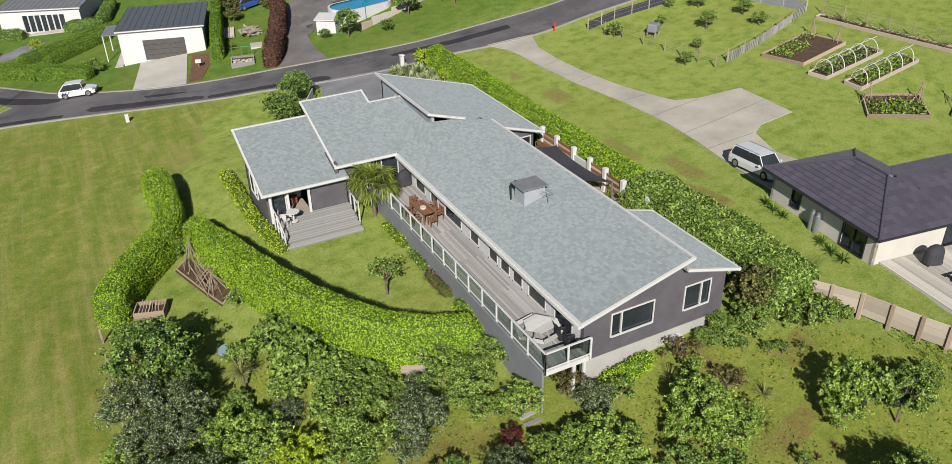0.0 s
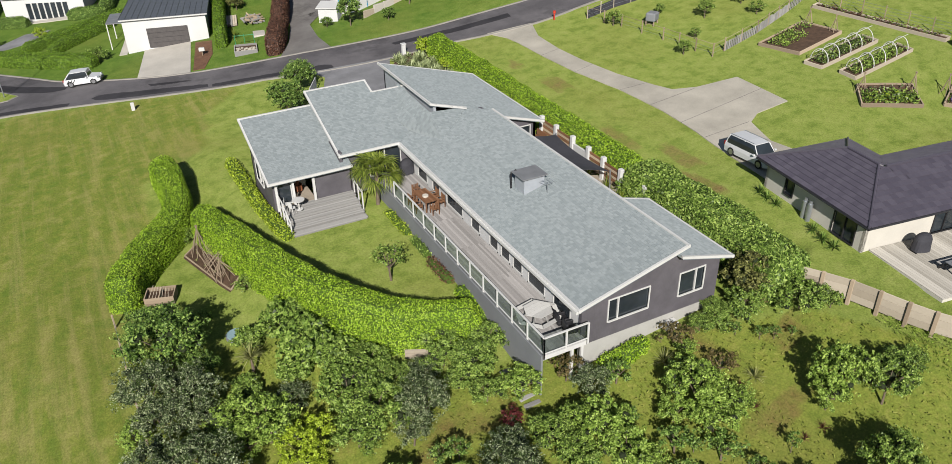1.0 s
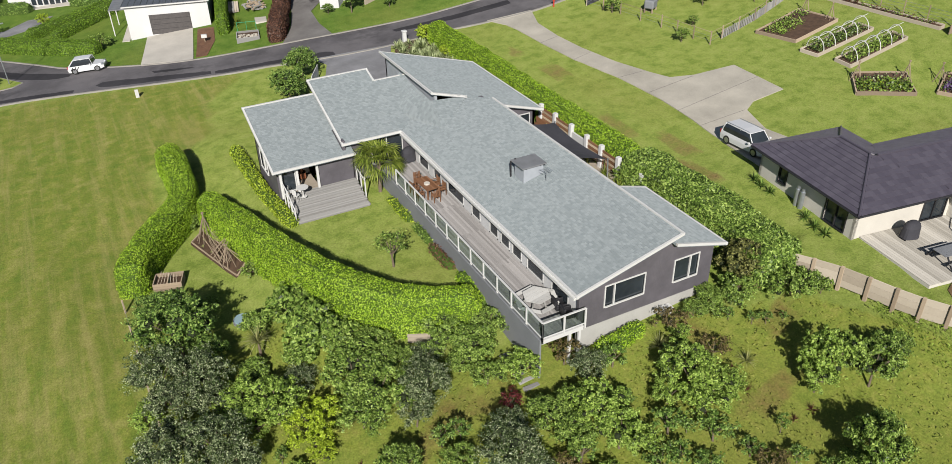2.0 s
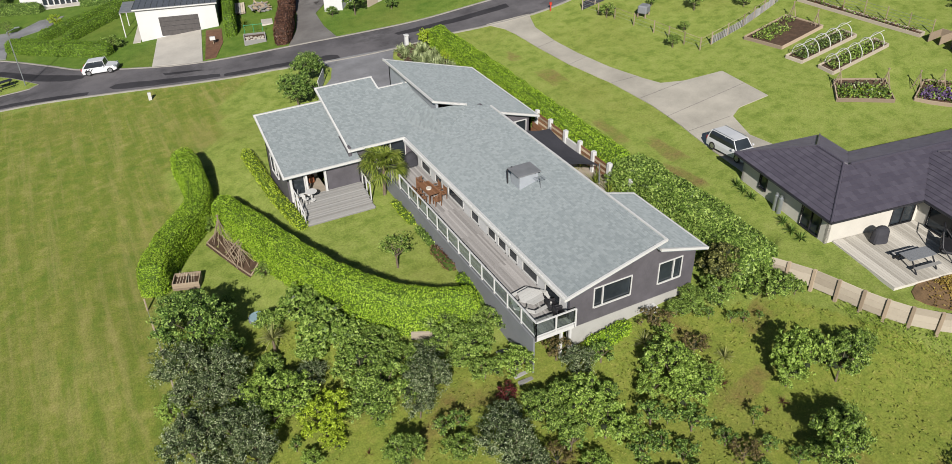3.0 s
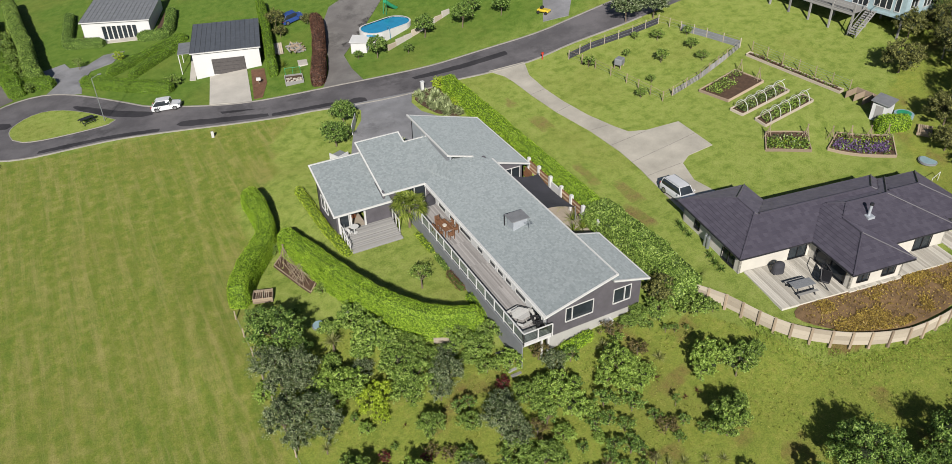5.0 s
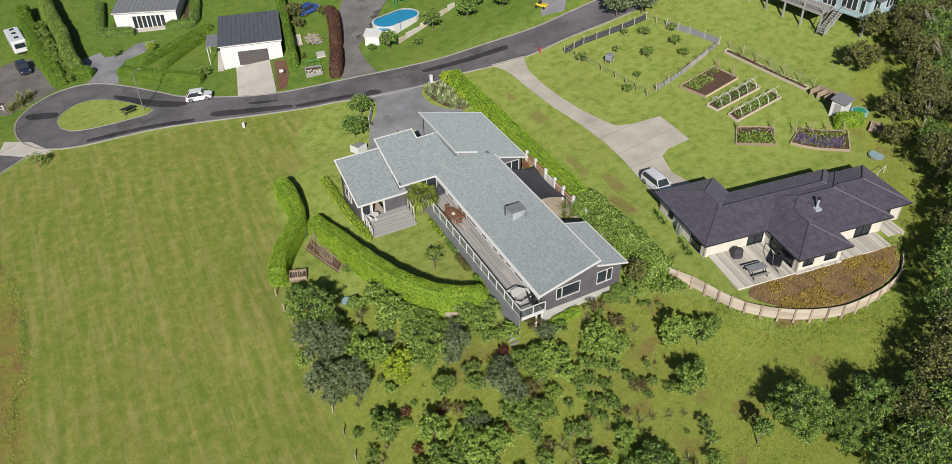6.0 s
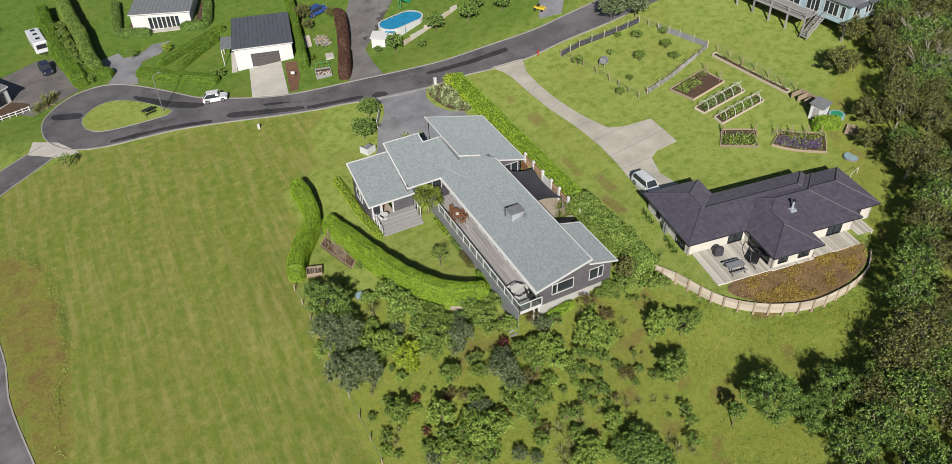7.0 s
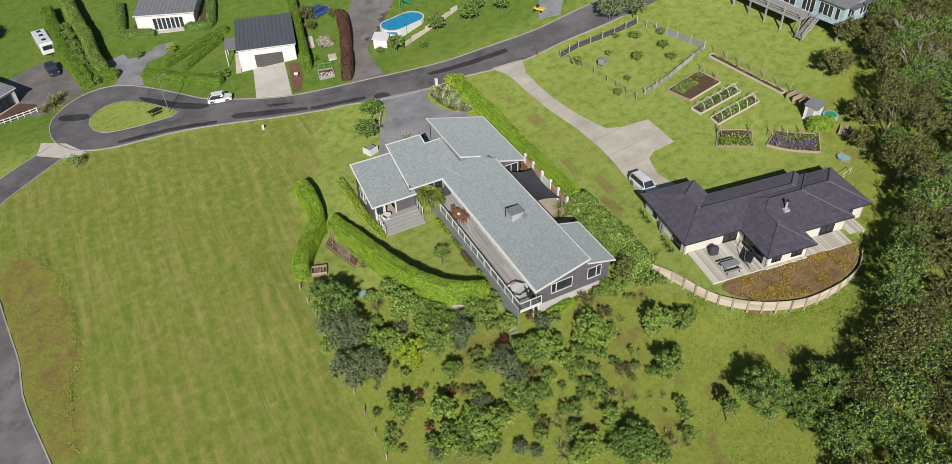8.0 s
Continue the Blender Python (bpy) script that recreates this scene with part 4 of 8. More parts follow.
# wing front: veranda recess, white posts and a dark panel
WF = 0.95
part("wing_front_wall", box(11.75, 14.3, 47.0, 47.2, WF, 2.95), SLATE_WALL, house, "dark slate sliding panel")
part("recess_wall", box(9.15, 11.75, 49.4, 49.6, WF, 4.0), CREAM, house)
part("recess_floor", box(9.15, 11.75, 47.0, 49.4, WF - 0.1, WF + 0.01), PATIO, house)
for x in (9.1, 10.25, 11.68):
    part("veranda_post", box(x - 0.08, x + 0.08, 46.85, 47.01, WF - 0.2, 3.0), WHITE, house)
w = window(house, (9.2, 47.25), (1, 0), 0.1, 0.95, WF + 0.1, 2.7)
wall_panel("inner_wall", (14.3, 47.3), (18.85, 47.3), 0.5, 3.75, SLATE_WALL, house, 0.2, [(1.6, 3.9, FLOOR, FLOOR + 1.95)])
window(house, (14.3, 47.3), (1, 0), 1.6, 3.9, FLOOR + 0.06, FLOOR + 1.95, (2.75,))

# ---- the long deck ----
deck = tagged(empty("deck"), "long weathered timber deck with white framed glass rail", "deck")
plank_mesh = bpy.data.meshes.new("deck_plank")
bm = box(0, 0.132, 0, 3.58, -0.03, 0, 0.006)
bm.to_mesh(plank_mesh)
bm.free()
plank_mesh.materials.append(DECKWOOD)
part("deck_frame", box(16.32, 18.83, 24.98, 46.4, FLOOR - 0.22, FLOOR - 0.035), SKIRT, deck)
wall_panel("skirt", (16.25, 47.0), (16.25, 24.95), -2.3, FLOOR - 0.06, SKIRT, deck, -0.1)
part("end_beam", box(16.25, 18.8, 24.9, 25.0, FLOOR - 0.3, FLOOR - 0.04), WHITE, deck)
for x in (18.0, 18.6):
    part("support_post", box(x, x + 0.14, 25.02, 25.16, -2.0, FLOOR - 0.3), WHITE, deck)


def glass_rail(parent, a, b, z, bays):
    """White posts, top and bottom rails and glass panes between them."""
    a, b = Vector(a), Vector(b)
    d = (b - a).normalized()
    ang = math.degrees(math.atan2(d.y, d.x))
    ln = (b - a).length
    for name, z0, z1, w in (("top_rail", 1.03, 1.09, 0.055), ("bottom_rail", 0.06, 0.11, 0.035)):
        bm = box(0, ln, -w, w, z0, z1, 0.008)
        o = part(name, bm, WHITE, parent)
        o.matrix_basis = pose(a.x, a.y, z, 0, 0, ang)
    for k in range(bays + 1):
        q = a + d * ln * k / bays
        o = part("rail_post", box(-0.045, 0.045, -0.045, 0.045, -0.25, 1.05, 0.006), WHITE, parent)
        o.matrix_basis = pose(q.x, q.y, z, 0, 0, ang)
        if k < bays:
            o = part("glass_panel", box(0.07, ln / bays - 0.07, -0.006, 0.006, 0.13, 1.0), CLEAR, parent)
            o.matrix_basis = pose(q.x, q.y, z, 0, 0, ang)


glass_rail(deck, (16.28, 24.92), (16.28, 43.9), FLOOR, 12)
glass_rail(deck, (16.28, 24.92), (18.9, 24.92), FLOOR, 2)

# ---- wide timber steps ----
steps = tagged(empty("garden_steps"), "wide weathered timber steps down to the lawn", "steps")
for k in range(5):
    z = 0.19 * (k + 1)
    y0, y1 = 44.2 + 0.5 * k, 44.2 + 0.5 * k + 0.54 if k < 4 else 47.0
    part("riser", box(9.3, 14.3, y0 + 0.04, y0 + 0.08, z - 0.2, z - 0.03), GREYTIMBER, steps)
    n = 4 if k < 4 else 6
    for j in range(n):
        w = (y1 - y0) / n
        part("tread_board", box(9.25, 14.35, y0 + j * w + 0.005, y0 + (j + 1) * w - 0.005, z - 0.035, z, 0.004), GREYTIMBER, steps)
part("stringer", box(9.2, 9.3, 44.3, 47.0, -0.2, 0.18), GREYTIMBER, steps)
part("stringer", box(14.3, 14.4, 44.3, 47.0, -0.2, 0.18), GREYTIMBER, steps)
side_rail = tagged(empty("balustrade"), "white timber balustrade beside the garden steps", "balustrade")
for y in (44.4, 45.2, 46.0, 46.8):
    z = 0.19 * (1 + min(4, (y - 44.2) / 0.5))
    part("baluster_post", box(9.12, 9.2, y - 0.04, y + 0.04, -0.1, z + 0.95), WHITE, side_rail)
part("handrail", tube((9.16, 44.3, 1.15), (9.16, 46.2, 1.88), (9.16, 47.0, 1.92), r=0.045), WHITE, side_rail)
part("low_rail", tube((9.16, 44.3, 0.6), (9.16, 46.2, 1.3), (9.16, 47.0, 1.35), r=0.03), WHITE, side_rail)
side_rail = tagged(empty("balustrade"), "short white balustrade by the palm", "balustrade")
for y in (45.3, 46.1, 46.9):
    part("baluster_post", box(14.42, 14.5, y - 0.04, y + 0.04, -0.05, 1.8), WHITE, side_rail)
part("handrail", tube((14.46, 45.2, 1.5), (14.46, 46.95, 1.82), r=0.045), WHITE, side_rail)

# small shingled saddle where the lower roofs run up against the upper one
def through_three(a, b, c):
    """The height of the plane through three points, as a function of the plan."""
    a, b, c = Vector(a), Vector(b), Vector(c)
    n = (b - a).cross(c - a)

    def top(x, y):
        return a.z - (n.x * (x - a.x) + n.y * (y - a.y)) / n.z

    return top


for plan, top, axis, seed in (
    ([(18.9, 48.4), (20.5, 46.95), (20.5, 52.6), (19.6, 52.3)], through_three((20.5, 46.95, 5.5), (20.5, 52.6, 5.76), (18.9, 48.4, 4.48)), 0, 9),
    ([(18.9, 48.4), (20.3, 44.6), (20.5, 46.95)], through_three((18.9, 48.4, 4.48), (20.3, 44.6, 4.40), (20.5, 46.95, 5.5)), 0, 10),
    ([(20.3, 44.6), (23.3, 46.95), (20.5, 46.95)], through_three((20.3, 44.6, 4.40), (23.3, 46.95, 5.28), (20.5, 46.95, 5.5)), 1, 11),
):
    r = part("roof", slab(plan, top, 0.3), SHINGLE, house, "blue-grey shingle saddle")
    shingles("shingles", plan, top, axis, r, seed=seed)

# ---- chimney box on the long roof ----
ch = tagged(empty("roof_vent_box", 21.62, 35.25, 0), "grey sheet-metal chimney box on the shingle roof", "chimney")
part("casing", box(-0.66, 0.72, -0.5, 0.62, 4.3, 5.5, 0.02), GREYPAINT, ch)
part("cap", box(-0.9, 0.82, -0.72, 0.74, 5.6, 5.66, 0.01), METALROOF_PALE, ch)
for x, y in ((-0.5, -0.5), (0.5, -0.5), (0.5, 0.5), (-0.5, 0.5)):
    part("cap_leg", box(x - 0.03, x + 0.03, y - 0.03, y + 0.03, 5.45, 5.61), DARKMETAL, ch)
part("flue", tube((-0.85, 0.75, 4.2), (-0.85, 0.75, 5.5), (-0.55, 0.65, 5.68), r=0.06, n=8), DARKMETAL, ch)
ant = tagged(empty("aerial", 22.0, 33.9, roof_a(22.0, 0)), "small grey roof aerial", "aerial")
part("mast", tube((0, 0, -0.1), (0, 0, 0.8), r=0.02), STEEL, ant)
for k in range(4):
    part("element", tube((-0.35, 0.15 * k - 0.2, 0.75), (0.35, 0.15 * k - 0.2, 0.75), r=0.012), STEEL, ant)

# ---- neighbouring house with the dark hipped roof ----
nb = tagged(empty("house"), "cream plastered house with a dark metal tile hip roof", "house")
ANG = math.degrees(math.atan2(-1.15, 7.1)) + 1.5
NX, NY = 35.35, 22.4
to_world = Matrix.Translation((NX, NY, 0)) @ Matrix.Rotation(radians(ANG), 4, "Z")
nb.matrix_basis = to_world
EAVE, PITCH = 4.42, 0.42


NB_BLOCKS = [(0.0, 7.2, 0.0, 9.7), (0.6, 19.3, 0.0, 6.8), (7.1, 13.4, -5.0, 6.6), (7.12, 20.2, -2.7, 6.0), (12.0, 23.7, -1.45, 5.9)]


def block_height(block, x, y):
    """How high the hipped roof over one rectangle stands above its eaves; below nothing outside it."""
    x0, x1, y0, y1 = block
    return min(x - x0, x1 - x, y - y0, y1 - y) * PITCH


def hip_face(pts, parent, seed, own):
    """One roof face from its eave corners and ridge points, covered in stepped courses of metal tile."""
    bm = bmesh.new()
    bm.faces.new([bm.verts.new(p) for p in pts])
    r = part("roof_face", bm, PANTILE, parent)
    p0, p1 = Vector(pts[0]), Vector(pts[1])
    d = (p1 - p0).normalized()
    nrm = None
    for q in pts[2:]:
        nrm = d.cross(Vector(q) - p0)
        if nrm.length > 0.1:
            break
    nrm.normalize()
    if nrm.z < 0:
        nrm = -nrm
    u = nrm.cross(d)
    if u.z < 0:
        u = -u
    flat = [((Vector(q) - p0).dot(d), (Vector(q) - p0).dot(u)) for q in pts]
    hmax = max(q[1] for q in flat)
    verts, faces, rng = [], [], random.Random(seed)
    h = 0.0
    while h < hmax - 0.05:
        hc = h + 0.18
        cr = []
        for k in range(len(flat)):
            (x0, y0), (x1, y1) = flat[k - 1], flat[k]
            if (y0 > hc) != (y1 > hc):
                cr.append(x0 + (x1 - x0) * (hc - y0) / (y1 - y0))
        cr.sort()
        for a, b in zip(cr[::2], cr[1::2]):
            s = a
            while s < b - 0.05:
                e = min(s + 0.4 * rng.uniform(0.9, 1.1), b)
                k = len(verts)
                mid = p0 + d * (s + e) / 2 + u * (h + 0.18)
                if any(block_height(q, mid.x, mid.y) > block_height(NB_BLOCKS[own], mid.x, mid.y) + (0.002 if i > own else -0.002) for i, q in enumerate(NB_BLOCKS) if i != own):
                    s = e + 0.004
                    continue
                for x, y, z in ((s, h, 0.05), (e, h, 0.05), (e, min(h + 0.38, hmax), 0.012), (s, min(h + 0.38, hmax), 0.012), (s, h, -0.01), (e, h, -0.01)):
                    verts.append(p0 + d * x + u * y + nrm * z)
                faces += [(k, k + 1, k + 2, k + 3), (k, k + 4, k + 5, k + 1)]
                s = e + 0.004
        h += 0.36
    me = bpy.data.meshes.new("tile_course")
    me.from_pydata([tuple(v) for v in verts], [], faces)
    me.materials.append(PANTILE)
    o = new("tile_course", me)
    o.parent = r
    o["kind"] = "stuff"


def hip_block(own, eave, parent, pitch=PITCH):
    """A hipped roof over a rectangle, ridge along its longer side."""
    x0, x1, y0, y1 = NB_BLOCKS[own]
    if x1 - x0 >= y1 - y0:
        h = (y1 - y0) / 2
        z = eave + h * pitch
        a, b = (x0 + h, (y0 + y1) / 2, z), (x1 - h, (y0 + y1) / 2, z)
        sw, se, ne, nw = (x0, y0, eave), (x1, y0, eave), (x1, y1, eave), (x0, y1, eave)
        faces = [(sw, se, b, a), (se, ne, b), (ne, nw, a, b), (nw, sw, a)]
    else:
        h = (x1 - x0) / 2
        z = eave + h * pitch
        a, b = ((x0 + x1) / 2, y0 + h, z), ((x0 + x1) / 2, y1 - h, z)
        sw, se, ne, nw = (x0, y0, eave), (x1, y0, eave), (x1, y1, eave), (x0, y1, eave)
        faces = [(sw, se, a), (se, ne, b, a), (ne, nw, b), (nw, sw, a, b)]
    for k, f in enumerate(faces):
        hip_face([Vector(p) for p in f], parent, own * 10 + k, own)

    def open_run(p, q, r, name, drop=0.0, material=None, slack=-0.01):
        """The stretches of a line that no other block covers, as round caps."""
        p, q = Vector(p), Vector(q)
        n = max(2, int((q - p).length / 0.25))
        free = []
        for i in range(n + 1):
            v = p.lerp(q, i / n)
            free.append(all(block_height(o, v.x, v.y) < v.z - eave + slack for k2, o in enumerate(NB_BLOCKS) if k2 != own))
        i = 0
        while i <= n:
            if free[i]:
                j = i
                while j < n and free[j + 1]:
                    j += 1
                if j > i:
                    up = Vector((0, 0, 0.05 - drop))
                    part(name, tube(p.lerp(q, i / n) + up, p.lerp(q, j / n) + up, r=r, n=6), material or PANTILE, parent)
                i = j
            i += 1

    for c2, top_end in ((sw, a), (nw, a if x1 - x0 >= y1 - y0 else b), (ne, b), (se, b if x1 - x0 >= y1 - y0 else a)):
        open_run(c2, top_end, 0.07, "hip_cap")
    open_run(a, b, 0.08, "ridge_cap")
    for p, q in ((sw, se), (se, ne), (ne, nw), (nw, sw)):
        open_run(p, q, 0.075, "gutter", 0.13, DARKMETAL, 0.03)
    part("soffit", box(x0 + 0.05, x1 - 0.05, y0 + 0.05, y1 - 0.05, eave - 0.14, eave - 0.05), CREAM, parent)


for k in range(len(NB_BLOCKS)):
    hip_block(k, EAVE + 0.003 * k, nb)
WB = 2.1


def pierced(a, b, holes, mullion=True):
    """A cream wall with dark-framed windows in it."""
    a, b = Vector(a), Vector(b)
    wall_panel("wall", a, b, WB, EAVE - 0.1, CREAM, nb, 0.2, holes)
    for h in holes:
        window(nb, a, (b - a).normalized(), *h, mullions=((h[0] + h[1]) / 2,) if mullion and h[1] - h[0] > 1 else (), frame_mat=DARKMETAL)


pierced((0.55, 9.2), (0.55, 0.6), [(1.9, 2.6, 2.9, 4.0), (6.2, 7.9, 2.5, 4.0)])
pierced((0.55, 0.6), (7.6, 0.6), [(5.0, 6.7, 2.55, 4.1)])
pierced((7.6, 0.6), (7.6, -4.45), [(0.9, 4.4, 2.55, 4.1)])
pierced((7.6, -4.45), (12.9, -4.45), [(0.7, 1.8, 3.0, 3.9), (3.2, 4.5, 3.0, 3.9)])
pierced((12.9, -4.45), (12.9, -2.2), [])
pierced((12.9, -2.2), (19.7, -2.2), [(3.4, 5.2, 2.55, 4.0)])
pierced((19.7, -2.2), (19.7, -0.95), [])
pierced((19.7, -0.95), (23.2, -0.95), [(0.4, 1.9, 2.55, 4.0)])
pierced((23.2, -0.95), (23.2, 5.4), [])
pierced((23.2, 5.4), (6.8, 6.3), [])
pierced((6.8, 6.3), (6.8, 9.2), [])
pierced((6.8, 9.2), (0.55, 9.2), [])
flue = part("flue", tube((12.7, 0.1, 5.2), (12.7, 0.1, 6.7), r=0.12, n=10), GREYPAINT, nb, "pale metal flue with a cowl")
part("cowl", tube((12.7, 0.1, 6.72), (12.7, 0.1, 6.9), r=0.17, n=10), DARKMETAL, flue)
part("flashing", box(12.35, 13.05, -0.3, 0.45, 5.3, 5.7), GREYPAINT, flue)

# paved terrace and decks of that house
terrace_deck = tagged(empty("terrace"), "pale weathered timber terrace in front of the house", "terrace")
terrace_deck.matrix_basis = to_world
strip = bpy.data.meshes.new("terrace_plank")
bm = box(0, 0.18, 0, 1.0, -0.05, 0, 0.006)
bm.to_mesh(strip)
bm.free()
strip.materials.append(per_piece("pale_weathered_deck", (0.25, 0.235, 0.205), (0.42, 0.40, 0.36), 0.85, island=False, scale=5))
for x0, x1, y0, y1 in ((1.1, 7.55, -4.6, 0.55), (7.55, 12.85, -4.75, -4.48), (12.95, 19.0, -4.55, -2.25), (19.75, 21.8, -3.3, -1.0)):
    n = round((x1 - x0) / 0.19)
    for k in range(n):
        m = Matrix.Translation((x0 + k * 0.19, y0, 2.5)) @ Matrix.Diagonal((1, y1 - y0, 1, 1))
        piece("plank", strip, terrace_deck, m)
    part("terrace_base", box(x0, x1, y0 + 0.02, y1 - 0.02, 1.9, 2.44), CREAM, terrace_deck)

# retaining wall of timber panels and posts
rw = tagged(empty("retaining_wall"), "curved timber panel retaining wall with posts", "wall")
line = curve_through([tuple(v) for v in RETAIN], 0.5)
acc, last = 0.0, line[0]
marks = [line[0]]
for q in line[1:]:
    acc += (q - last).length
    last = q
    if acc > 1.25:
        marks.append(q)
        acc = 0.0
marks.append(line[-1])
for k, (a, b) in enumerate(zip(marks, marks[1:])):
    d = b - a
    ang = math.degrees(math.atan2(d.y, d.x))
    top = 2.62 - 0.25 * smooth((k - 8) / 14)
    for j in range(3):
        o = part("panel_board", box(0.09, d.length - 0.09, -0.05, 0.03, top - 0.42 * (j + 1) + 0.012, top - 0.42 * j, 0.012), PALEWOOD, rw)
        o.matrix_basis = pose(a.x, a.y, 0, 0, 0, ang)
    o = part("wall_post", box(-0.1, 0.1, -0.16, 0.06, top - 1.6, top + 0.03, 0.015), RAWWOOD, rw)
    o.matrix_basis = pose(a.x, a.y, 0, 0, 0, ang)

# ---- planting ----


def scatter(protos, rows, group="", placed=False):
    """Plants of one kind: the prototypes stand at the first places, copies at the rest. Rows: x, y, radius, height."""
    rng = random.Random(len(rows) * 7 + 3)
    for k, row in enumerate(rows):
        x, y, r = row[:3]
        ob, base, high = protos[k % len(protos)]
        if placed or k >= len(protos):
            ob = copy_thing(ob, Matrix.Identity(4))
        s = r / base
        tall = row[3] / (high * s) if len(row) > 3 else rng.uniform(0.9, 1.12)
        ob.matrix_basis = pose(x, y, land(x, y) - 0.05, 0, 0, rng.uniform(0, 360)) @ Matrix.Diagonal((s, s, s * tall, 1))
        if group:
            ob["group"] = group


def trees_of(name, leaf, label, n=2, radius=2.0, height=3.3, category="tree", **more):
    return [(make_tree(name, radius, height, leaf, label, category, seed=11 * k + len(name), **more), radius, height) for k in range(n)]


G_ = "trees and shrubs on the bank"
scatter(trees_of("tree", LEAF_DEEP, "dense glossy green broadleaf tree on the bank", 2, 2.2, 4.0, count=2600, clumps=12, size=0.17), [(-0.1, 36.8, 2.3, 4), (-0.8, 40.4, 1.32, 2.08), (1.2, 35.3, 1.1, 2.0), (1.2, 39.8, 0.9, 1.5)], G_)
scatter(trees_of("tree", LEAF_DARK, "dark grey-green tree with small glossy leaves", 3, 2.0, 4.2, count=2600, clumps=12, size=0.125), [(-1.6, 34.1, 1.69, 3.52), (0.3, 32.7, 1.68, 3.49), (-1.1, 31.9, 1.54, 3.21), (0.7, 31.6, 1.04, 2.15), (-2, 28.7, 1.88, 4.09), (0.1, 28.2, 1.75, 3.82), (0.6, 27, 1.38, 2.86), (-1.7, 27.5, 1.19, 2.26), (4.9, 30.9, 1.1, 1.57), (10.3, 26.4, 1.45, 3.02), (9.4, 25.7, 1.07, 2.02), (11.3, 28.7, 0.97, 1.65), (12, 20.7, 1.65, 3.29), (12.5, 19.3, 1.34, 2.54), (12.9, 22.4, 1.12, 2.12), (2.4, 16.6, 0.89, 1.69), (9.5, 13, 0.83, 1.57), (10.8, 12, 0.71, 1.22), (8.1, 19.1, 0.79, 1.49), (18.2, 23.5, 1.08, 1.95), (9.2, 19, 0.67, 1.14)], G_)
kin = trees_of("shrub", LEAF_MID, "rounded mid-green shrub with fine leaves", 3, 1.6, 2.9, "shrub", count=2200, clumps=11, size=0.14)
scatter(kin, [(7.6, 29.5, 1.89, 2.83), (8.1, 27.6, 1.87, 2.79), (7, 27, 1.34, 1.88), (9.6, 29.3, 1.29, 1.94), (9.1, 30.8, 1.22, 1.72), (12.8, 29.4, 1.47, 2.18), (13.8, 27.9, 1.44, 2.16), (15.3, 29.1, 1.15, 1.73), (13.7, 26.1, 0.99, 1.47), (12.9, 27.6, 0.92, 1.27), (1.3, 22.1, 1.37, 2.87), (1.1, 23.9, 0.87, 1.38), (7.5, 23.3, 1.16, 2.35), (10.2, 22.4, 0.95, 1.5), (2.6, 17.9, 0.92, 1.53), (5, 15.5, 1.12, 2.25), (6.6, 14.4, 1.06, 1.75), (15, 22.1, 1.26, 1.99), (15.5, 20.6, 1.24, 1.97), (12, 18, 1.5, 2.24), (13.4, 16.9, 1.36, 2.02), (12, 16.7, 1.36, 1.89)], G_)
scatter(kin, [(14.4, 17.3, 0.94, 1.39), (25.7, 24.1, 0.78, 1.02), (29.9, 15.8, 1.43, 3.15), (31.6, 16.1, 1, 1.93), (26.1, 12.3, 1.52, 3.48), (25.6, 12.6, 0.95, 1.68), (27.9, 13.5, 0.9, 1.72), (12, 13.3, 0.84, 1.4), (15.2, 12.1, 0.92, 1.45), (27.1, 24.5, 0.94, 1.16)], G_, True)
scatter(trees_of("shrub", LEAF_MID, "feathery bright green shrub below the hedge", 2, 1.6, 2.5, "shrub", count=1600, clumps=14, size=0.27), [(4.2, 36.9, 0.93, 1.25), (6.1, 35.8, 1.47, 2.12), (6.5, 33.2, 1.65, 2.37), (7.4, 32.1, 1.23, 1.67), (3.1, 33.2, 0.9, 1.13), (5.7, 32.6, 1.1, 1.39)], G_)
kin = trees_of("shrub", LEAF_LIME, "light lime-green shrub on the bank", 4, 1.4, 2.6, "shrub", count=1700, clumps=9, size=0.13)
scatter(kin, [(-2.6, 33, 1.02, 1.47), (2, 30.6, 1.54, 2.5), (3.3, 29.6, 1.76, 2.86), (2.3, 29.4, 1.08, 1.56), (3.3, 26, 0.69, 1.11), (4.8, 19.8, 1.45, 3.13), (3.2, 22.3, 0.6, 0.85), (3.8, 16.5, 1.28, 2.55), (8.4, 20.3, 0.74, 1.2), (7.6, 16.4, 1.93, 2.96), (7, 18, 1.37, 2.11), (9.2, 16.5, 1.44, 2.21), (6.9, 15.6, 1.23, 1.76), (-1.1, 20, 0.73, 1.05), (15.3, 25.3, 1.24, 2.01), (17.1, 21, 1.59, 2.7), (17.3, 19.4, 1.42, 2.43), (18.1, 18.8, 0.97, 1.57), (16.6, 22.4, 0.99, 1.6), (15.7, 18, 0.96, 1.4), (17.9, 16.6, 0.6, 0.85), (22.2, 20.4, 1.61, 2.74)], G_)
scatter(kin, [(22.1, 18.8, 1.36, 2.09), (23.5, 19.2, 1.08, 1.75), (20.9, 20.3, 1, 1.43), (24, 23.3, 0.71, 0.95), (28.3, 17.2, 1.46, 3.43), (27.5, 17, 1.01, 1.98), (15.3, 10, 1.42, 2.31), (14.1, 9.5, 1.26, 2.07), (16.1, 9.2, 0.86, 1.3), (18.8, 11.4, 1.02, 1.84), (18.1, 10.7, 0.73, 1.17)], G_, True)
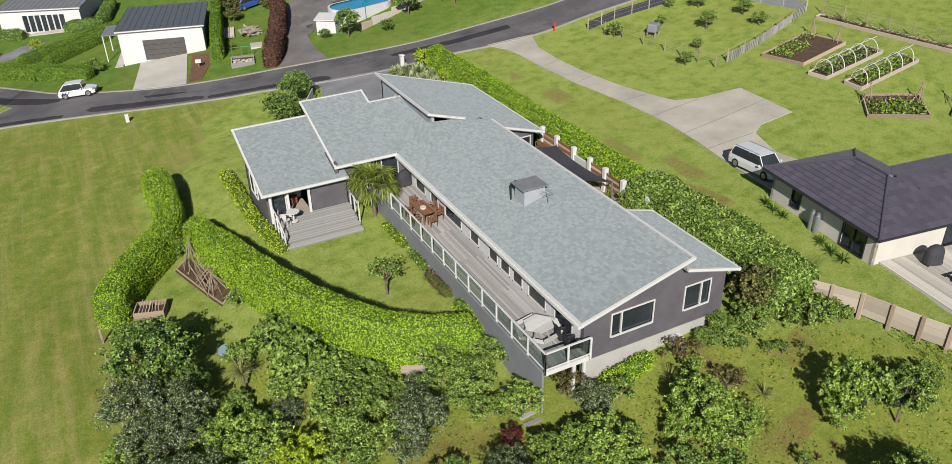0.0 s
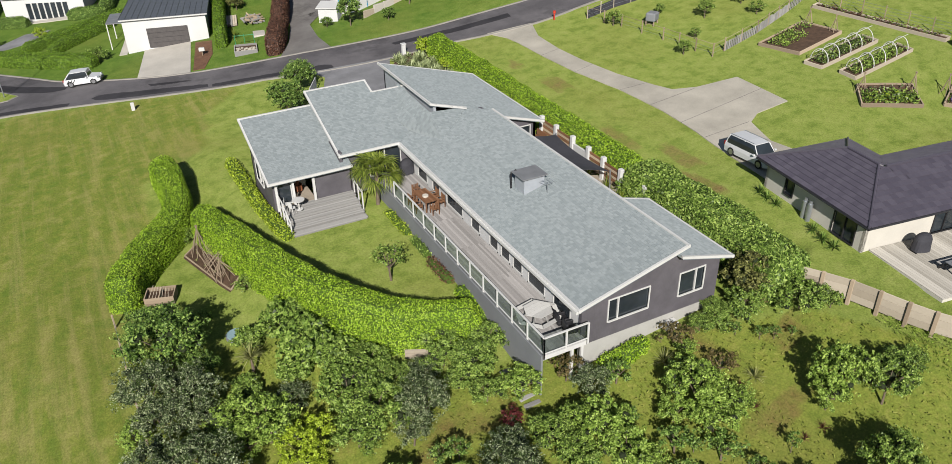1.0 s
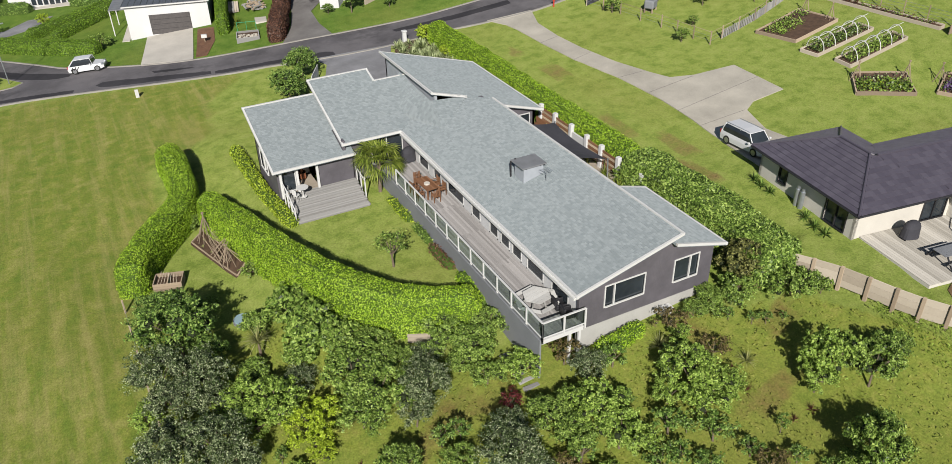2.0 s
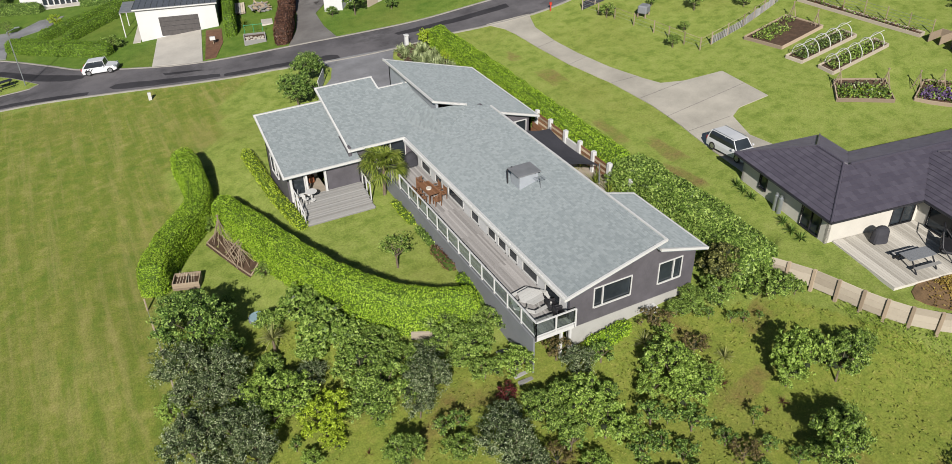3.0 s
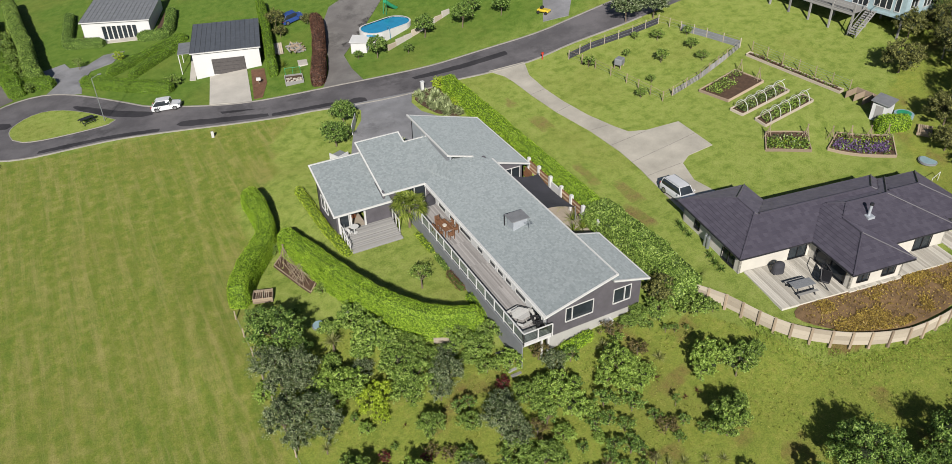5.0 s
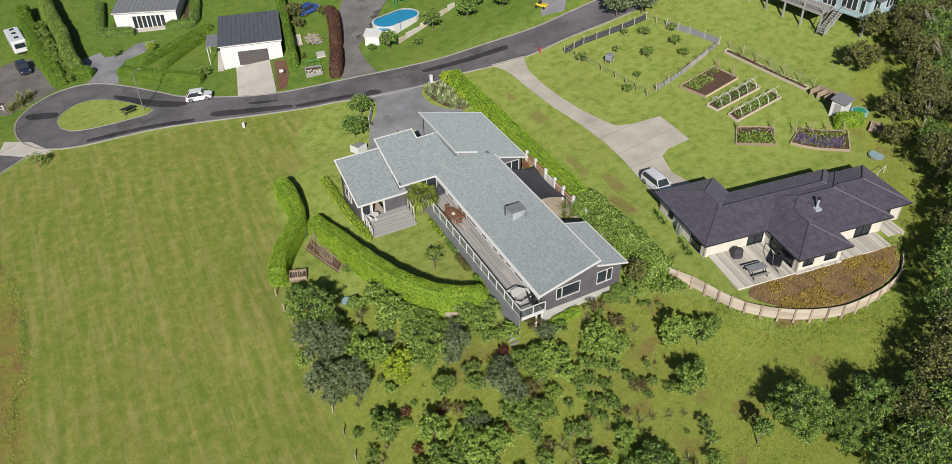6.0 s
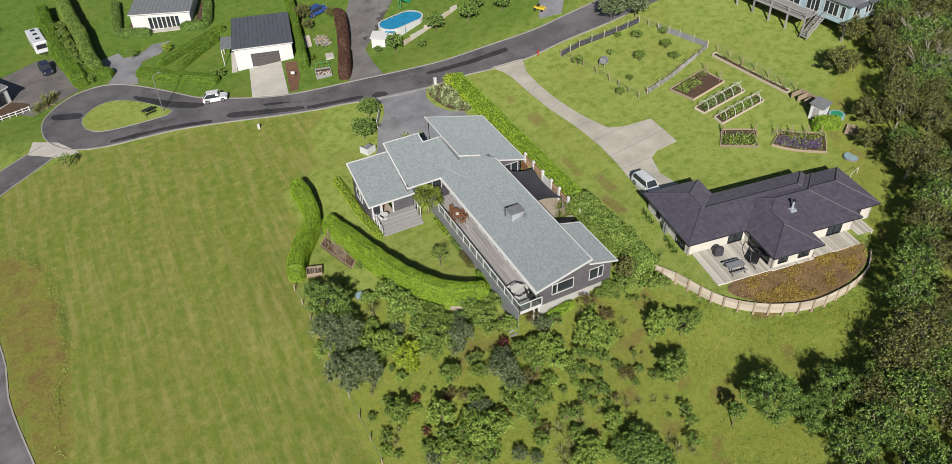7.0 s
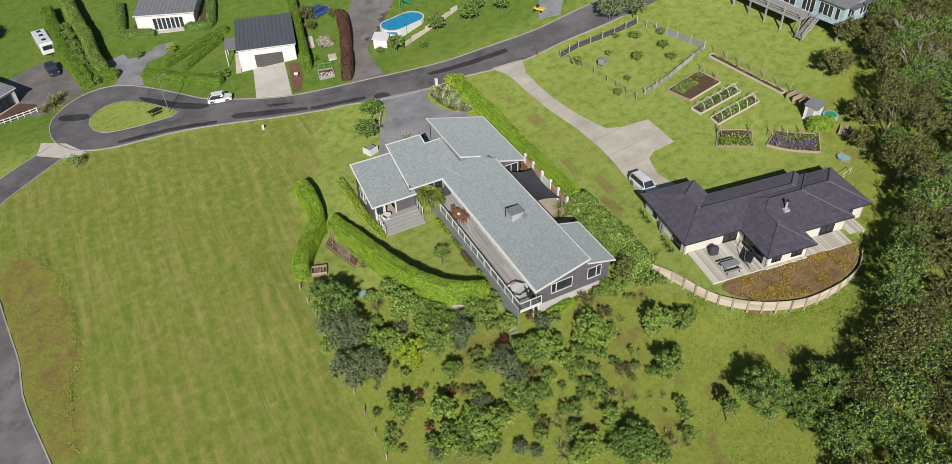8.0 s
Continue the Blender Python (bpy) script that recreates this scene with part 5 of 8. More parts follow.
scatter(trees_of("shrub", LEAF_YELLOW, "golden yellow-green shrub on the bank", 1, 1.6, 3.0, "shrub", count=1900, clumps=9, size=0.12), [(4.5, 27.3, 1.52, 2.89), (4.6, 26.3, 0.8, 1.43)], G_)
scatter(trees_of("shrub", LEAF_RED, "small dark red shrub on the bank", 1, 0.8, 1.5, "shrub", count=420, clumps=6, size=0.1), [(13.9, 24, 0.73, 1.39), (6.2, 21.7, 0.52, 0.93), (3, 19.6, 0.57, 1.15), (10.3, 17.3, 0.57, 1.09), (3.6, 23.3, 0.59, 0.88)], G_)
scatter(trees_of("shrub", LEAF_OLIVE, "small olive-brown shrub on the bank", 2, 0.8, 1.3, "shrub", count=320, clumps=6, size=0.1, open_=0.2), [(6.9, 22, 0.74, 1.01), (7.9, 21, 0.81, 1.2), (17.8, 25.1, 1.01, 1.87), (14.2, 19.3, 0.98, 1.61), (17.4, 14.7, 0.56, 0.83), (24.7, 21.3, 0.94, 1.55), (23.9, 24, 1.04, 1.62), (22.6, 14.8, 0.99, 1.36), (20.3, 13.5, 0.56, 0.72), (12.9, 14, 0.71, 1.31), (29.3, 23.8, 0.7, 0.84)], G_)
kin = trees_of("shrub", LEAF_DEEP, "small young green shrub in rough grass", 4, 0.6, 1.3, "shrub", count=300, clumps=6, size=0.1, open_=0.2)
scatter(kin, [(2.8, 27.3, 0.46, 1), (10, 24, 0.64, 1.39), (10.9, 23.8, 0.64, 1.5), (4.2, 18.1, 0.98, 2.09), (5.7, 16.9, 1.05, 2.64), (-0.6, 20.9, 0.71, 1.54), (-1, 23.5, 0.55, 1.07), (-0.3, 18.9, 0.53, 1.05), (7.5, 14.3, 0.97, 1.89), (19.8, 23.5, 0.85, 1.52), (15.4, 19.8, 0.91, 1.55), (18.8, 21.2, 0.66, 1.29), (19.8, 18.8, 0.92, 1.72), (21.4, 17.4, 0.92, 1.72), (20.6, 18.4, 0.46, 0.91), (18.1, 17.4, 0.83, 1.61), (19.2, 17.3, 0.73, 1.44), (20, 16.3, 0.73, 1.31), (18.3, 15.4, 0.73, 1.42), (19.3, 14.7, 0.91, 1.7), (19.8, 14.3, 0.63, 1.25), (17.7, 14.8, 0.63, 1.24)], G_)
scatter(kin, [(22.5, 21.8, 0.95, 1.61), (24.4, 16.1, 0.38, 1.33), (22.3, 15.9, 0.64, 1.15), (23.9, 14.5, 0.56, 1.09), (22.8, 13.6, 0.55, 1.07), (24.7, 13.2, 0.55, 1.09), (25, 8.7, 0.73, 1.68), (24.7, 7.5, 0.71, 1.66), (12.2, 15, 0.8, 1.85), (16.2, 13.7, 0.8, 1.57), (15.1, 14, 0.8, 1.57), (19.3, 13.1, 0.55, 1.06), (18.1, 13.8, 0.63, 1.24), (23.7, 6, 0.8, 1.57), (31.6, 21.6, 0.49, 1.14), (28, 23.7, 0.59, 1.05), (27.1, 22.9, 0.39, 0.9), (28, 22, 0.39, 0.9), (28.6, 21.6, 0.39, 0.9), (29.4, 21.2, 0.29, 0.68), (9, 20.2, 0.73, 1.29), (4.6, 23.7, 0.36, 0.65)], G_, True)
scatter(kin, [(23.7, 9.3, 0.27, 0.49), (14.7, 16.4, 0.63, 1.12), (16.4, 16.5, 0.55, 0.98)], G_, True)
scatter([(make_spiky("flax", 1.0, LEAF_FLAX, "arching green flax clump on the bank", seed=k), 1.0, 1.0) for k in (1, 2)], [(22.8, 23.4, 1.03), (26, 20.2, 0.93), (20.1, 14.3, 0.68), (21, 12.4, 0.98), (22.1, 12.1, 0.87), (23.5, 11.5, 0.78), (24.6, 10.9, 0.78), (14.1, 13.6, 1.33), (14.8, 12.4, 1.33), (13.2, 11.6, 1.32), (16.2, 13.1, 1.24), (13.1, 10.7, 1.32), (22.4, 7.4, 0.96), (18.3, 13.1, 0.77), (14.2, 11.5, 1.23), (21.5, 6.8, 0.85)], G_)
scatter([(make_spiky("flax", 0.8, LEAF_FLAXRED, "small bronze-red flax clump on the bank", seed=5, blades=45), 0.8, 0.8)], [(24.6, 18.8, 0.85), (6.1, 25.1, 0.56), (26.6, 16.3, 0.56), (25, 20.2, 0.57), (25.5, 16.3, 0.46), (24.6, 19.8, 0.48)], G_)
scatter([(make_spiky("cabbage_tree", 1.2, LEAF_FLAX, "young cabbage tree with a spiky head", "tree", seed=8, stem=0.9, blades=90), 1.2, 1.2)], [(3.8, 34.5, 1.32), (0.8, 21.2, 0.61), (-0, 20.2, 0.78), (0.1, 26, 0.81), (22.2, 6.1, 0.94), (23.3, 5.4, 0.77), (20.4, 13.1, 0.7)], G_)
scatter(trees_of("tree", LEAF_DEEP, "large rounded dark green tree in long grass", 2, 3.2, 5.2, count=4600, clumps=16, size=0.18), [(31.6, 5.0, 2.7, 4.6), (37.0, 2.4, 2.5, 4.4), (33.8, 1.9, 2.0, 3.6), (40.6, 1.2, 2.4, 4.0)], G_)
scatter(trees_of("tree", LEAF_DEEP, "broad dark green tree at the foot of the bank", 2, 2.0, 3.4, count=2600, clumps=13, size=0.16), [(19.2, 8, 1.74, 2.96), (19.7, 6.8, 1.55, 2.64), (17.7, 8.2, 1.37, 2.19), (20.3, 5.8, 1.25, 1.99), (18.3, 7, 1.49, 2.38)], G_)
scatter(trees_of("sapling", LEAF_DEEP, "slender young tree with a small crown", 1, 0.9, 2.6, "tree", count=900, clumps=8, size=0.14), [(28.1, 5.6, 0.9, 3.2)])

scatter(trees_of("shrub", LEAF_MID, "small round shrub beside the kitchen garden", 1, 0.7, 1.1, "shrub", count=500, clumps=7, size=0.12), [(5.3, 41.9, 0.7, 1.1), (3.1, 50.3, 0.8, 1.2), (2.4, 40.6, 0.5, 0.9), (32.0, 21.2, 0.6, 1.2)])
# native bush beyond the neighbouring house
W_ = "native bush trees"
bush = trees_of("bush_tree", LEAF_BUSH, "tall olive-brown native bush tree", 3, 3.4, 7.2, count=1350, clumps=20, size=0.25, bark=BARK_PALE, open_=0.1)
bush += trees_of("bush_tree", LEAF_DEEP, "tall dark green native bush tree", 2, 3.4, 7.0, count=1350, clumps=20, size=0.25, bark=BARK_PALE, open_=0.1)
rng = random.Random(42)
EDGE = [(97, 60), (88, 47), (83, 41), (75.5, 33.5), (69.5, 26), (66, 20.8), (60, 15), (53.5, 9.6), (48.6, 6.2), (45.6, 2.8), (41, 1.6), (35, -1.2), (30.5, -4)]
WOOD = EDGE + [(34, -12), (56, -6), (72, 6), (88, 23), (112, 46)]
rows, tries = [], 0
while len(rows) < 138 and tries < 9000:
    tries += 1
    x, y = rng.uniform(30, 118), rng.uniform(-24, 62)
    if inside(x, y, WOOD) and all(math.hypot(x - q[0], y - q[1]) > 2.7 for q in rows):
        rows.append((x, y, rng.uniform(2.0, 3.1), rng.uniform(4.0, 6.2)))
scatter(bush, rows, W_)
# bleached bare limbs standing among them
for k, (x, y, s) in enumerate(((85.0, 37.0, 0.85), (79.5, 31.0, 0.9), (84.0, 30.5, 0.8), (62.5, 12.5, 0.7))):
    dead = tagged(empty("bare_tree", x, y, land(x, y), 40 * k), "bleached bare tree limbs above the bush", "tree")
    r2 = random.Random(k)
    bm = bmesh.new()
    for j in range(4):
        a = j * 1.6 + r2.uniform(-0.4, 0.4)
        q = Vector((math.cos(a) * 0.8, math.sin(a) * 0.8, 3.4 * s))
        add_tube(bm, (0, 0, -0.3), q, 0.09, 0.06, 6)
        for i in range(4):
            b2 = a + r2.uniform(-0.9, 0.9)
            e = q + Vector((math.cos(b2) * 1.5, math.sin(b2) * 1.5, r2.uniform(1.6, 2.9))) * s
            add_tube(bm, q, e, 0.045, 0.022, 5)
            for i2 in range(3):
                b3 = b2 + r2.uniform(-1, 1)
                add_tube(bm, e, e + Vector((math.cos(b3) * 0.9, math.sin(b3) * 0.9, r2.uniform(0.5, 1.1))) * s, 0.03, 0.012, 4)
    tagged(part("branchwork", bm, BARK_PALE, dead), kind="stuff")

# hedges of the garden
h1 = curve_through([(3.2, 58.6), (3.4, 55.4), (3.35, 53.0), (2.9, 51.4), (1.7, 49.8), (0.3, 47.9), (-0.9, 45.9), (-1.8, 43.9)], 0.45)
make_hedge("bright green clipped hedge curving across the lawn edge", h1, 1.7, 2.2, LEAF_HEDGE, 1, 190, 0.08)
h2 = curve_through([(4.4, 50.6), (5.6, 45.8), (6.6, 41.2), (8.0, 36.0), (10.0, 32.8), (12.4, 31.2), (15.3, 30.1)], 0.45)
make_hedge("thick bright green clipped hedge round the terrace lawn", h2, 1.55, 2.4, LEAF_HEDGE, 2, 190, 0.08)
h3 = curve_through([(31.3, 69.6), (31.2, 64), (31.1, 58), (31.0, 50), (31.0, 42), (31.2, 37.0)], 0.5)
make_hedge("long bright green boundary hedge beside the house", h3, 1.7, 1.95, LEAF_HEDGE, 3, 150, 0.09)
h4 = curve_through([(31.2, 37.0), (31.2, 31.5), (31.3, 26.5), (31.0, 23.2)], 0.45)
make_hedge("loose dark green shrubbery continuing the boundary hedge", h4, 2.7, 2.1, LEAF_MID, 4, 110, 0.14, name="hedge")
scatter(trees_of("shrub", LEAF_BUSH, "feathery olive conifer beside the house corner", 1, 1.7, 2.6, "shrub", count=2200, clumps=12, size=0.2), [(30.0, 25.0, 1.7, 2.6)])
scatter(trees_of("shrub", LEAF_MID, "leafy shrub beside the gable wall", 2, 1.3, 1.8, "shrub", count=1300, clumps=9, size=0.13), [(28.4, 23.9, 1.2, 1.8), (30.9, 22.2, 1.3, 1.9), (26.6, 23.9, 0.9, 1.2), (32.2, 28.6, 1.2, 2.0), (30.0, 36.4, 0.9, 1.6)])
# climbing plant on the base wall
make_hedge("low green creeper along the white base wall", curve_through([(19.6, 24.7), (21.0, 24.6), (22.6, 24.8)], 0.4), 0.7, 0.7, LEAF_HEDGE, 9, 110, 0.1, name="creeper")
make_hedge("low yellow-green border along the wing wall", curve_through([(8.1, 57.5), (8.2, 54), (8.3, 50), (8.6, 46.5), (8.9, 44.2)], 0.4), 0.75, 0.55, LEAF_YELLOW, 10, 90, 0.1, name="border_planting")
for label, pts, w, h, leaf, seed in (
    ("low green climber against the deck skirt", [(15.9, 33.6), (15.95, 31.8), (15.95, 30.6)], 0.6, 0.6, LEAF_HEDGE, 51),
    ("low orange-brown border plants along the deck skirt", [(15.85, 37.4), (15.8, 36.2), (15.9, 34.6)], 0.55, 0.35, LEAF_BROWN, 52),
    ("sparse yellow-green border plants along the deck skirt", [(15.8, 44.2), (15.85, 42.4), (15.9, 40.9)], 0.5, 0.35, LEAF_YELLOW, 53),
    ("small green border plants along the deck skirt", [(15.9, 40.2), (15.9, 38.8), (15.9, 37.8)], 0.45, 0.35, LEAF_MID, 54),
):
    make_hedge(label, curve_through(pts, 0.3), w, h, leaf, seed, 70, 0.1, name="border_planting")
# forecourt garden
for k, (x, y, r) in enumerate(((27.8, 69.8, 0.9), (28.9, 68.6, 1.0), (28.0, 67.4, 1.0), (29.3, 66.6, 1.0), (28.0, 65.4, 1.0), (29.5, 64.6, 1.0), (28.6, 63.6, 0.9), (29.6, 69.4, 1.0), (30.0, 62.7, 0.9), (27.2, 68.4, 0.8), (28.8, 70.4, 0.7))):
    if k == 0:
        succ = make_spiky("agave", 1.0, leafy("agave_leaf", (0.16, 0.21, 0.08), (0.32, 0.38, 0.18), (0.50, 0.55, 0.30)), "pale grey-green agave in the forecourt garden", seed=3, blades=70, droop=0.35, width=0.22)
        succ["group"] = "agaves in the forecourt garden"
        succ.matrix_basis = pose(x, y, land(x, y)) @ Matrix.Diagonal((r, r, r, 1))
    else:
        place_copy(succ, x, y, r, 47 * k)
scatter(trees_of("shrub", LEAF_YELLOW, "golden shrub at the end of the boundary hedge", 1, 1.1, 1.8, "shrub", count=1000, clumps=8, size=0.13), [(30.3, 69.8, 1.1, 1.8), (31.5, 70.4, 0.9, 1.4), (30.3, 64.8, 0.8, 1.2)])
scatter(trees_of("tree", LEAF_DEEP, "clipped dense dark tree beside the forecourt", 1, 1.7, 3.3, count=3000, clumps=14, size=0.13), [(14.9, 64.6, 1.75, 3.2), (17.3, 69.0, 1.5, 3.2)])
scatter(trees_of("tree", LEAF_MID, "small young tree on the terrace lawn", 1, 1.0, 2.6, count=230, clumps=8, size=0.13, open_=0.5), [(12.9, 36.6, 1.15, 2.6)])

# fan palm by the steps
palm = tagged(empty("palm", 15.68, 45.75, 0.05), "fan palm with yellow-green fronds beside the deck", "palm")
bm = bmesh.new()
for k in range(6):
    add_tube(bm, (0.02 * k, 0, -0.2 + 0.45 * k), (0.02 * (k + 1), 0, 0.28 + 0.45 * k), 0.15, 0.12, 8)
part("trunk", bm, BARK, palm)
r2 = random.Random(5)
for k in range(44):
    a, e = k * 2.4, r2.uniform(-0.35, 1.1)
    d = Vector((math.cos(a) * math.cos(e), math.sin(a) * math.cos(e), math.sin(e)))
    s = Vector((-math.sin(a), math.cos(a), 0))
    root, hub = Vector((0.1, 0, 2.55)), Vector((0.1, 0, 2.55)) + d * r2.uniform(0.75, 1.1)
    bm = bmesh.new()
    add_tube(bm, root, hub, 0.02, 0.015, 4)
    u = d.cross(s)
    for j in range(11):
        w = (j - 5) / 5 * 1.25
        q = d * math.cos(w) + s * math.sin(w)
        tip = hub + q * 1.05 - Vector((0, 0, 0.3 + 0.2 * abs(w)))
        mid = hub + q * 0.55
        side = (s * math.cos(w) - d * math.sin(w)) * 0.045
        vs = [bm.verts.new(v) for v in (hub, mid + side, tip, mid - side)]
        bm.faces.new(vs)
    part("frond", bm, LEAF_PALM, palm)
draped("planting_bed", curve_through([(26.9, 69.6), (28.6, 71.2), (30.6, 70.8), (30.9, 66.5), (30.6, 62.6), (29.4, 62.4), (27.6, 64.6)], 1.0, True), 0.05, SOIL, "dark soil of the forecourt garden", "garden bed", 0.1)
r2 = random.Random(8)
for k in range(34):
    x, y = r2.uniform(27.2, 30.5), r2.uniform(62.8, 70.8)
    if inside(x, y, [(26.9, 69.6), (28.6, 71.2), (30.6, 70.8), (30.9, 66.5), (30.6, 62.6), (29.4, 62.4), (27.6, 64.6)]):
        place_copy(succ, x, y, r2.uniform(0.8, 1.2), 61 * k)
# cycads and yuccas in the courts
for x, y, r in ((19.6, 61.6, 1.2), (21.3, 60.6, 1.0)):
    place_copy(succ, x, y, r, 20 * x, label="pale yucca clump beside the forecourt wall")
ct = make_spiky("yellow_flax", 1.2, LEAF_PALM, "tall yellow-green grass clump in the courtyard", seed=12, blades=60)
ct.matrix_basis = pose(29.4, 42.6, land(29.4, 42.6))
for x, y, r in ((29.2, 37.8, 1.3), (28.4, 36.4, 1.2), (29.5, 40.2, 1.1), (28.9, 45.2, 1.0), (29.3, 36.2, 1.25), (29.4, 43.9, 1.2), (27.6, 36.0, 0.8)):
    place_copy(ct, x, y, r, 33 * x + 11 * y)
scatter([(make_spiky("flax", 1.1, LEAF_FLAXRED, "red-bronze flax clump in the courtyard", seed=17, blades=80), 1.1, 1.1)], [(28.2, 33.6, 1.1), (29.1, 34.6, 1.0), (29.3, 33.2, 0.9), (27.2, 33.0, 0.8)], "courtyard flaxes")

# street and garden trees further off
FAR_ = "garden trees along the street"
scatter(trees_of("tree", LEAF_DEEP, "rounded garden tree on a mown verge", 2, 1.5, 3.2, count=1700, clumps=10, size=0.16), [(27.6, 83.5, 1.35, 3.2), (35.2, 84.6, 1.6, 3.3), (40.6, 83.6, 1.7, 3.6), (43.2, 85.5, 1.4, 3), (46.4, 82.8, 1.4, 3), (31.5, 81.9, 0.8, 1.5), (25.4, 85.2, 0.7, 1.2), (51.5, 86, 1.6, 3)], FAR_)
scatter(trees_of("tree", LEAF_DARK, "dark broad tree beside the street", 1, 2.4, 4.6, count=2600, clumps=13, size=0.2), [(58.4, 69.6, 2.3, 4.4), (61.6, 68.0, 2.1, 4.2)], FAR_)
scatter(trees_of("fruit_tree", LEAF_MID, "small fruit tree in the fenced orchard", 2, 0.9, 1.7, "tree", count=620, clumps=7, size=0.11, open_=0.2), [(48.0, 62.9, 1.0, 1.6), (55.5, 58.2, 1.0, 1.9), (58.6, 63.0, 1.0, 1.6), (60.4, 58.5, 1.0, 1.6), (59.6, 55.5, 0.9, 1.4), (48.4, 52.8, 0.8, 1.4), (51.5, 54.9, 0.6, 1.2), (53.0, 62.0, 0.6, 1.2), (56.5, 65.0, 0.6, 1.2), (62.2, 61.6, 0.8, 1.4)], "fruit trees in the orchard")
scatter(trees_of("tree", LEAF_BUSH, "dense olive tree on the grass slope", 1, 2.0, 3.4, count=2400, clumps=12, size=0.17), [(74.5, 39.5, 2.4, 3.8), (69.6, 29.6, 2.2, 3.6), (82.0, 44.5, 2.4, 3.8), (66.0, 26.6, 1.6, 2.8)])

# hedges of the houses across the street
STREET_HEDGES = (
    ("clipped green hedge along the street verge", [(-9.0, 104.4), (-3.8, 98.4), (1.4, 93.2)], 1.5, 1.4, LEAF_FARHEDGE, 21),
    ("short clipped hedge beside the paved driveway", [(-17.6, 109.9), (-15.0, 108.4), (-12.8, 107.0)], 1.6, 1.5, LEAF_FARHEDGE, 22),
    ("long clipped hedge climbing the lawn", [(-5.6, 104.6), (-1.5, 106.6), (3.0, 108.6), (6.6, 109.8)], 0.95, 1.2, LEAF_FARHEDGE, 23),
    ("clipped hedge running beside another", [(-2.8, 101.6), (0.5, 104.2), (3.0, 106.0), (4.8, 107.0)], 0.95, 1.2, LEAF_FARHEDGE, 24),
)
GARDEN_HEDGES = (
    ("tall thick green boundary hedge", [(-14.8, 108.4), (-15.4, 115), (-15.6, 123), (-16.4, 132), (-17.2, 146)], 2.0, 2.6, LEAF_MID, 25),
    ("overgrown green boundary planting", [(-17.6, 106.6), (-18.4, 112), (-19.6, 119), (-20.4, 127), (-20.8, 140)], 2.2, 2.2, LEAF_FARHEDGE, 26),
    ("square clipped hedge round the white house", [(-8.2, 134), (-9.0, 127), (-9.6, 121.4), (-7.4, 119.4), (-4.6, 117.4)], 1.4, 1.2, LEAF_DEEP, 27),
    ("low clipped hedge beside the white house", [(0.4, 115.4), (2.6, 114.0), (4.4, 113.6), (5.6, 117), (6.8, 122)], 1.4, 1.3, LEAF_DEEP, 28),
    ("tall narrow conifer hedge beside the garage", [(14.2, 88.0), (15.2, 93.0), (16.5, 99), (17.8, 105), (18.8, 111)], 1.1, 2.2, LEAF_FARHEDGE, 29),
    ("clipped copper-red hedge beside the driveway", [(18.2, 81.2), (19.6, 84.6), (20.6, 87.6)], 1.6, 2.2, LEAF_BROWN, 30),
    ("taller copper-red hedge beside the driveway", [(20.9, 88.6), (22.0, 91.6), (23.2, 95.6), (24.0, 99)], 1.6, 2.4, LEAF_BROWN, 31),
)
for label, pts, w, h, leaf, seed in STREET_HEDGES + GARDEN_HEDGES:
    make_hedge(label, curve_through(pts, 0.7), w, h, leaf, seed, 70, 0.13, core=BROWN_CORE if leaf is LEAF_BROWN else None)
scatter([(make_spiky("flax", 1.6, LEAF_FLAX, "broad flax clump at the yard edge", seed=31, blades=170, width=0.16), 1.6, 1.6)], [(-23.4, 104.3, 2.3), (-22.2, 105.8, 1.7), (-24.8, 103.2, 1.7)])

scatter(trees_of("shrub", LEAF_MID, "leafy shrub filling the gap between tall hedges", 2, 1.6, 2.4, "shrub", count=1100, clumps=9, size=0.17), [(-16.6, 109.4, 1.5, 2.2), (-17.4, 112.4, 1.7, 2.6), (-17.6, 115.4, 1.6, 2.8), (-18.0, 118.6, 1.7, 2.6), (-18.2, 121.8, 1.6, 2.6), (-18.6, 125.4, 1.7, 2.4), (-19.0, 129.2, 1.7, 2.6), (-16.2, 107.6, 1.2, 1.6), (1.9, 94.9, 1.1, 1.8)], "shrubs between the hedges")
scatter(trees_of("shrub", LEAF_YELLOW, "yellow-green feathery shrub beside the hedges", 1, 1.2, 1.9, "shrub", count=700, clumps=8, size=0.14), [(-15.4, 110.6, 1.1, 1.8), (-3.4, 109.0, 0.9, 1.8)])
scatter(trees_of("tree", LEAF_DEEP, "dark tree in the gully behind the yard", 1, 3.0, 4.4, count=1500, clumps=12, size=0.24), [(-33, 136, 3.2, 4.4), (-37.5, 133, 3, 4.2), (-36, 139, 3.4, 5)], "gully trees")

# ---- houses across the street ----


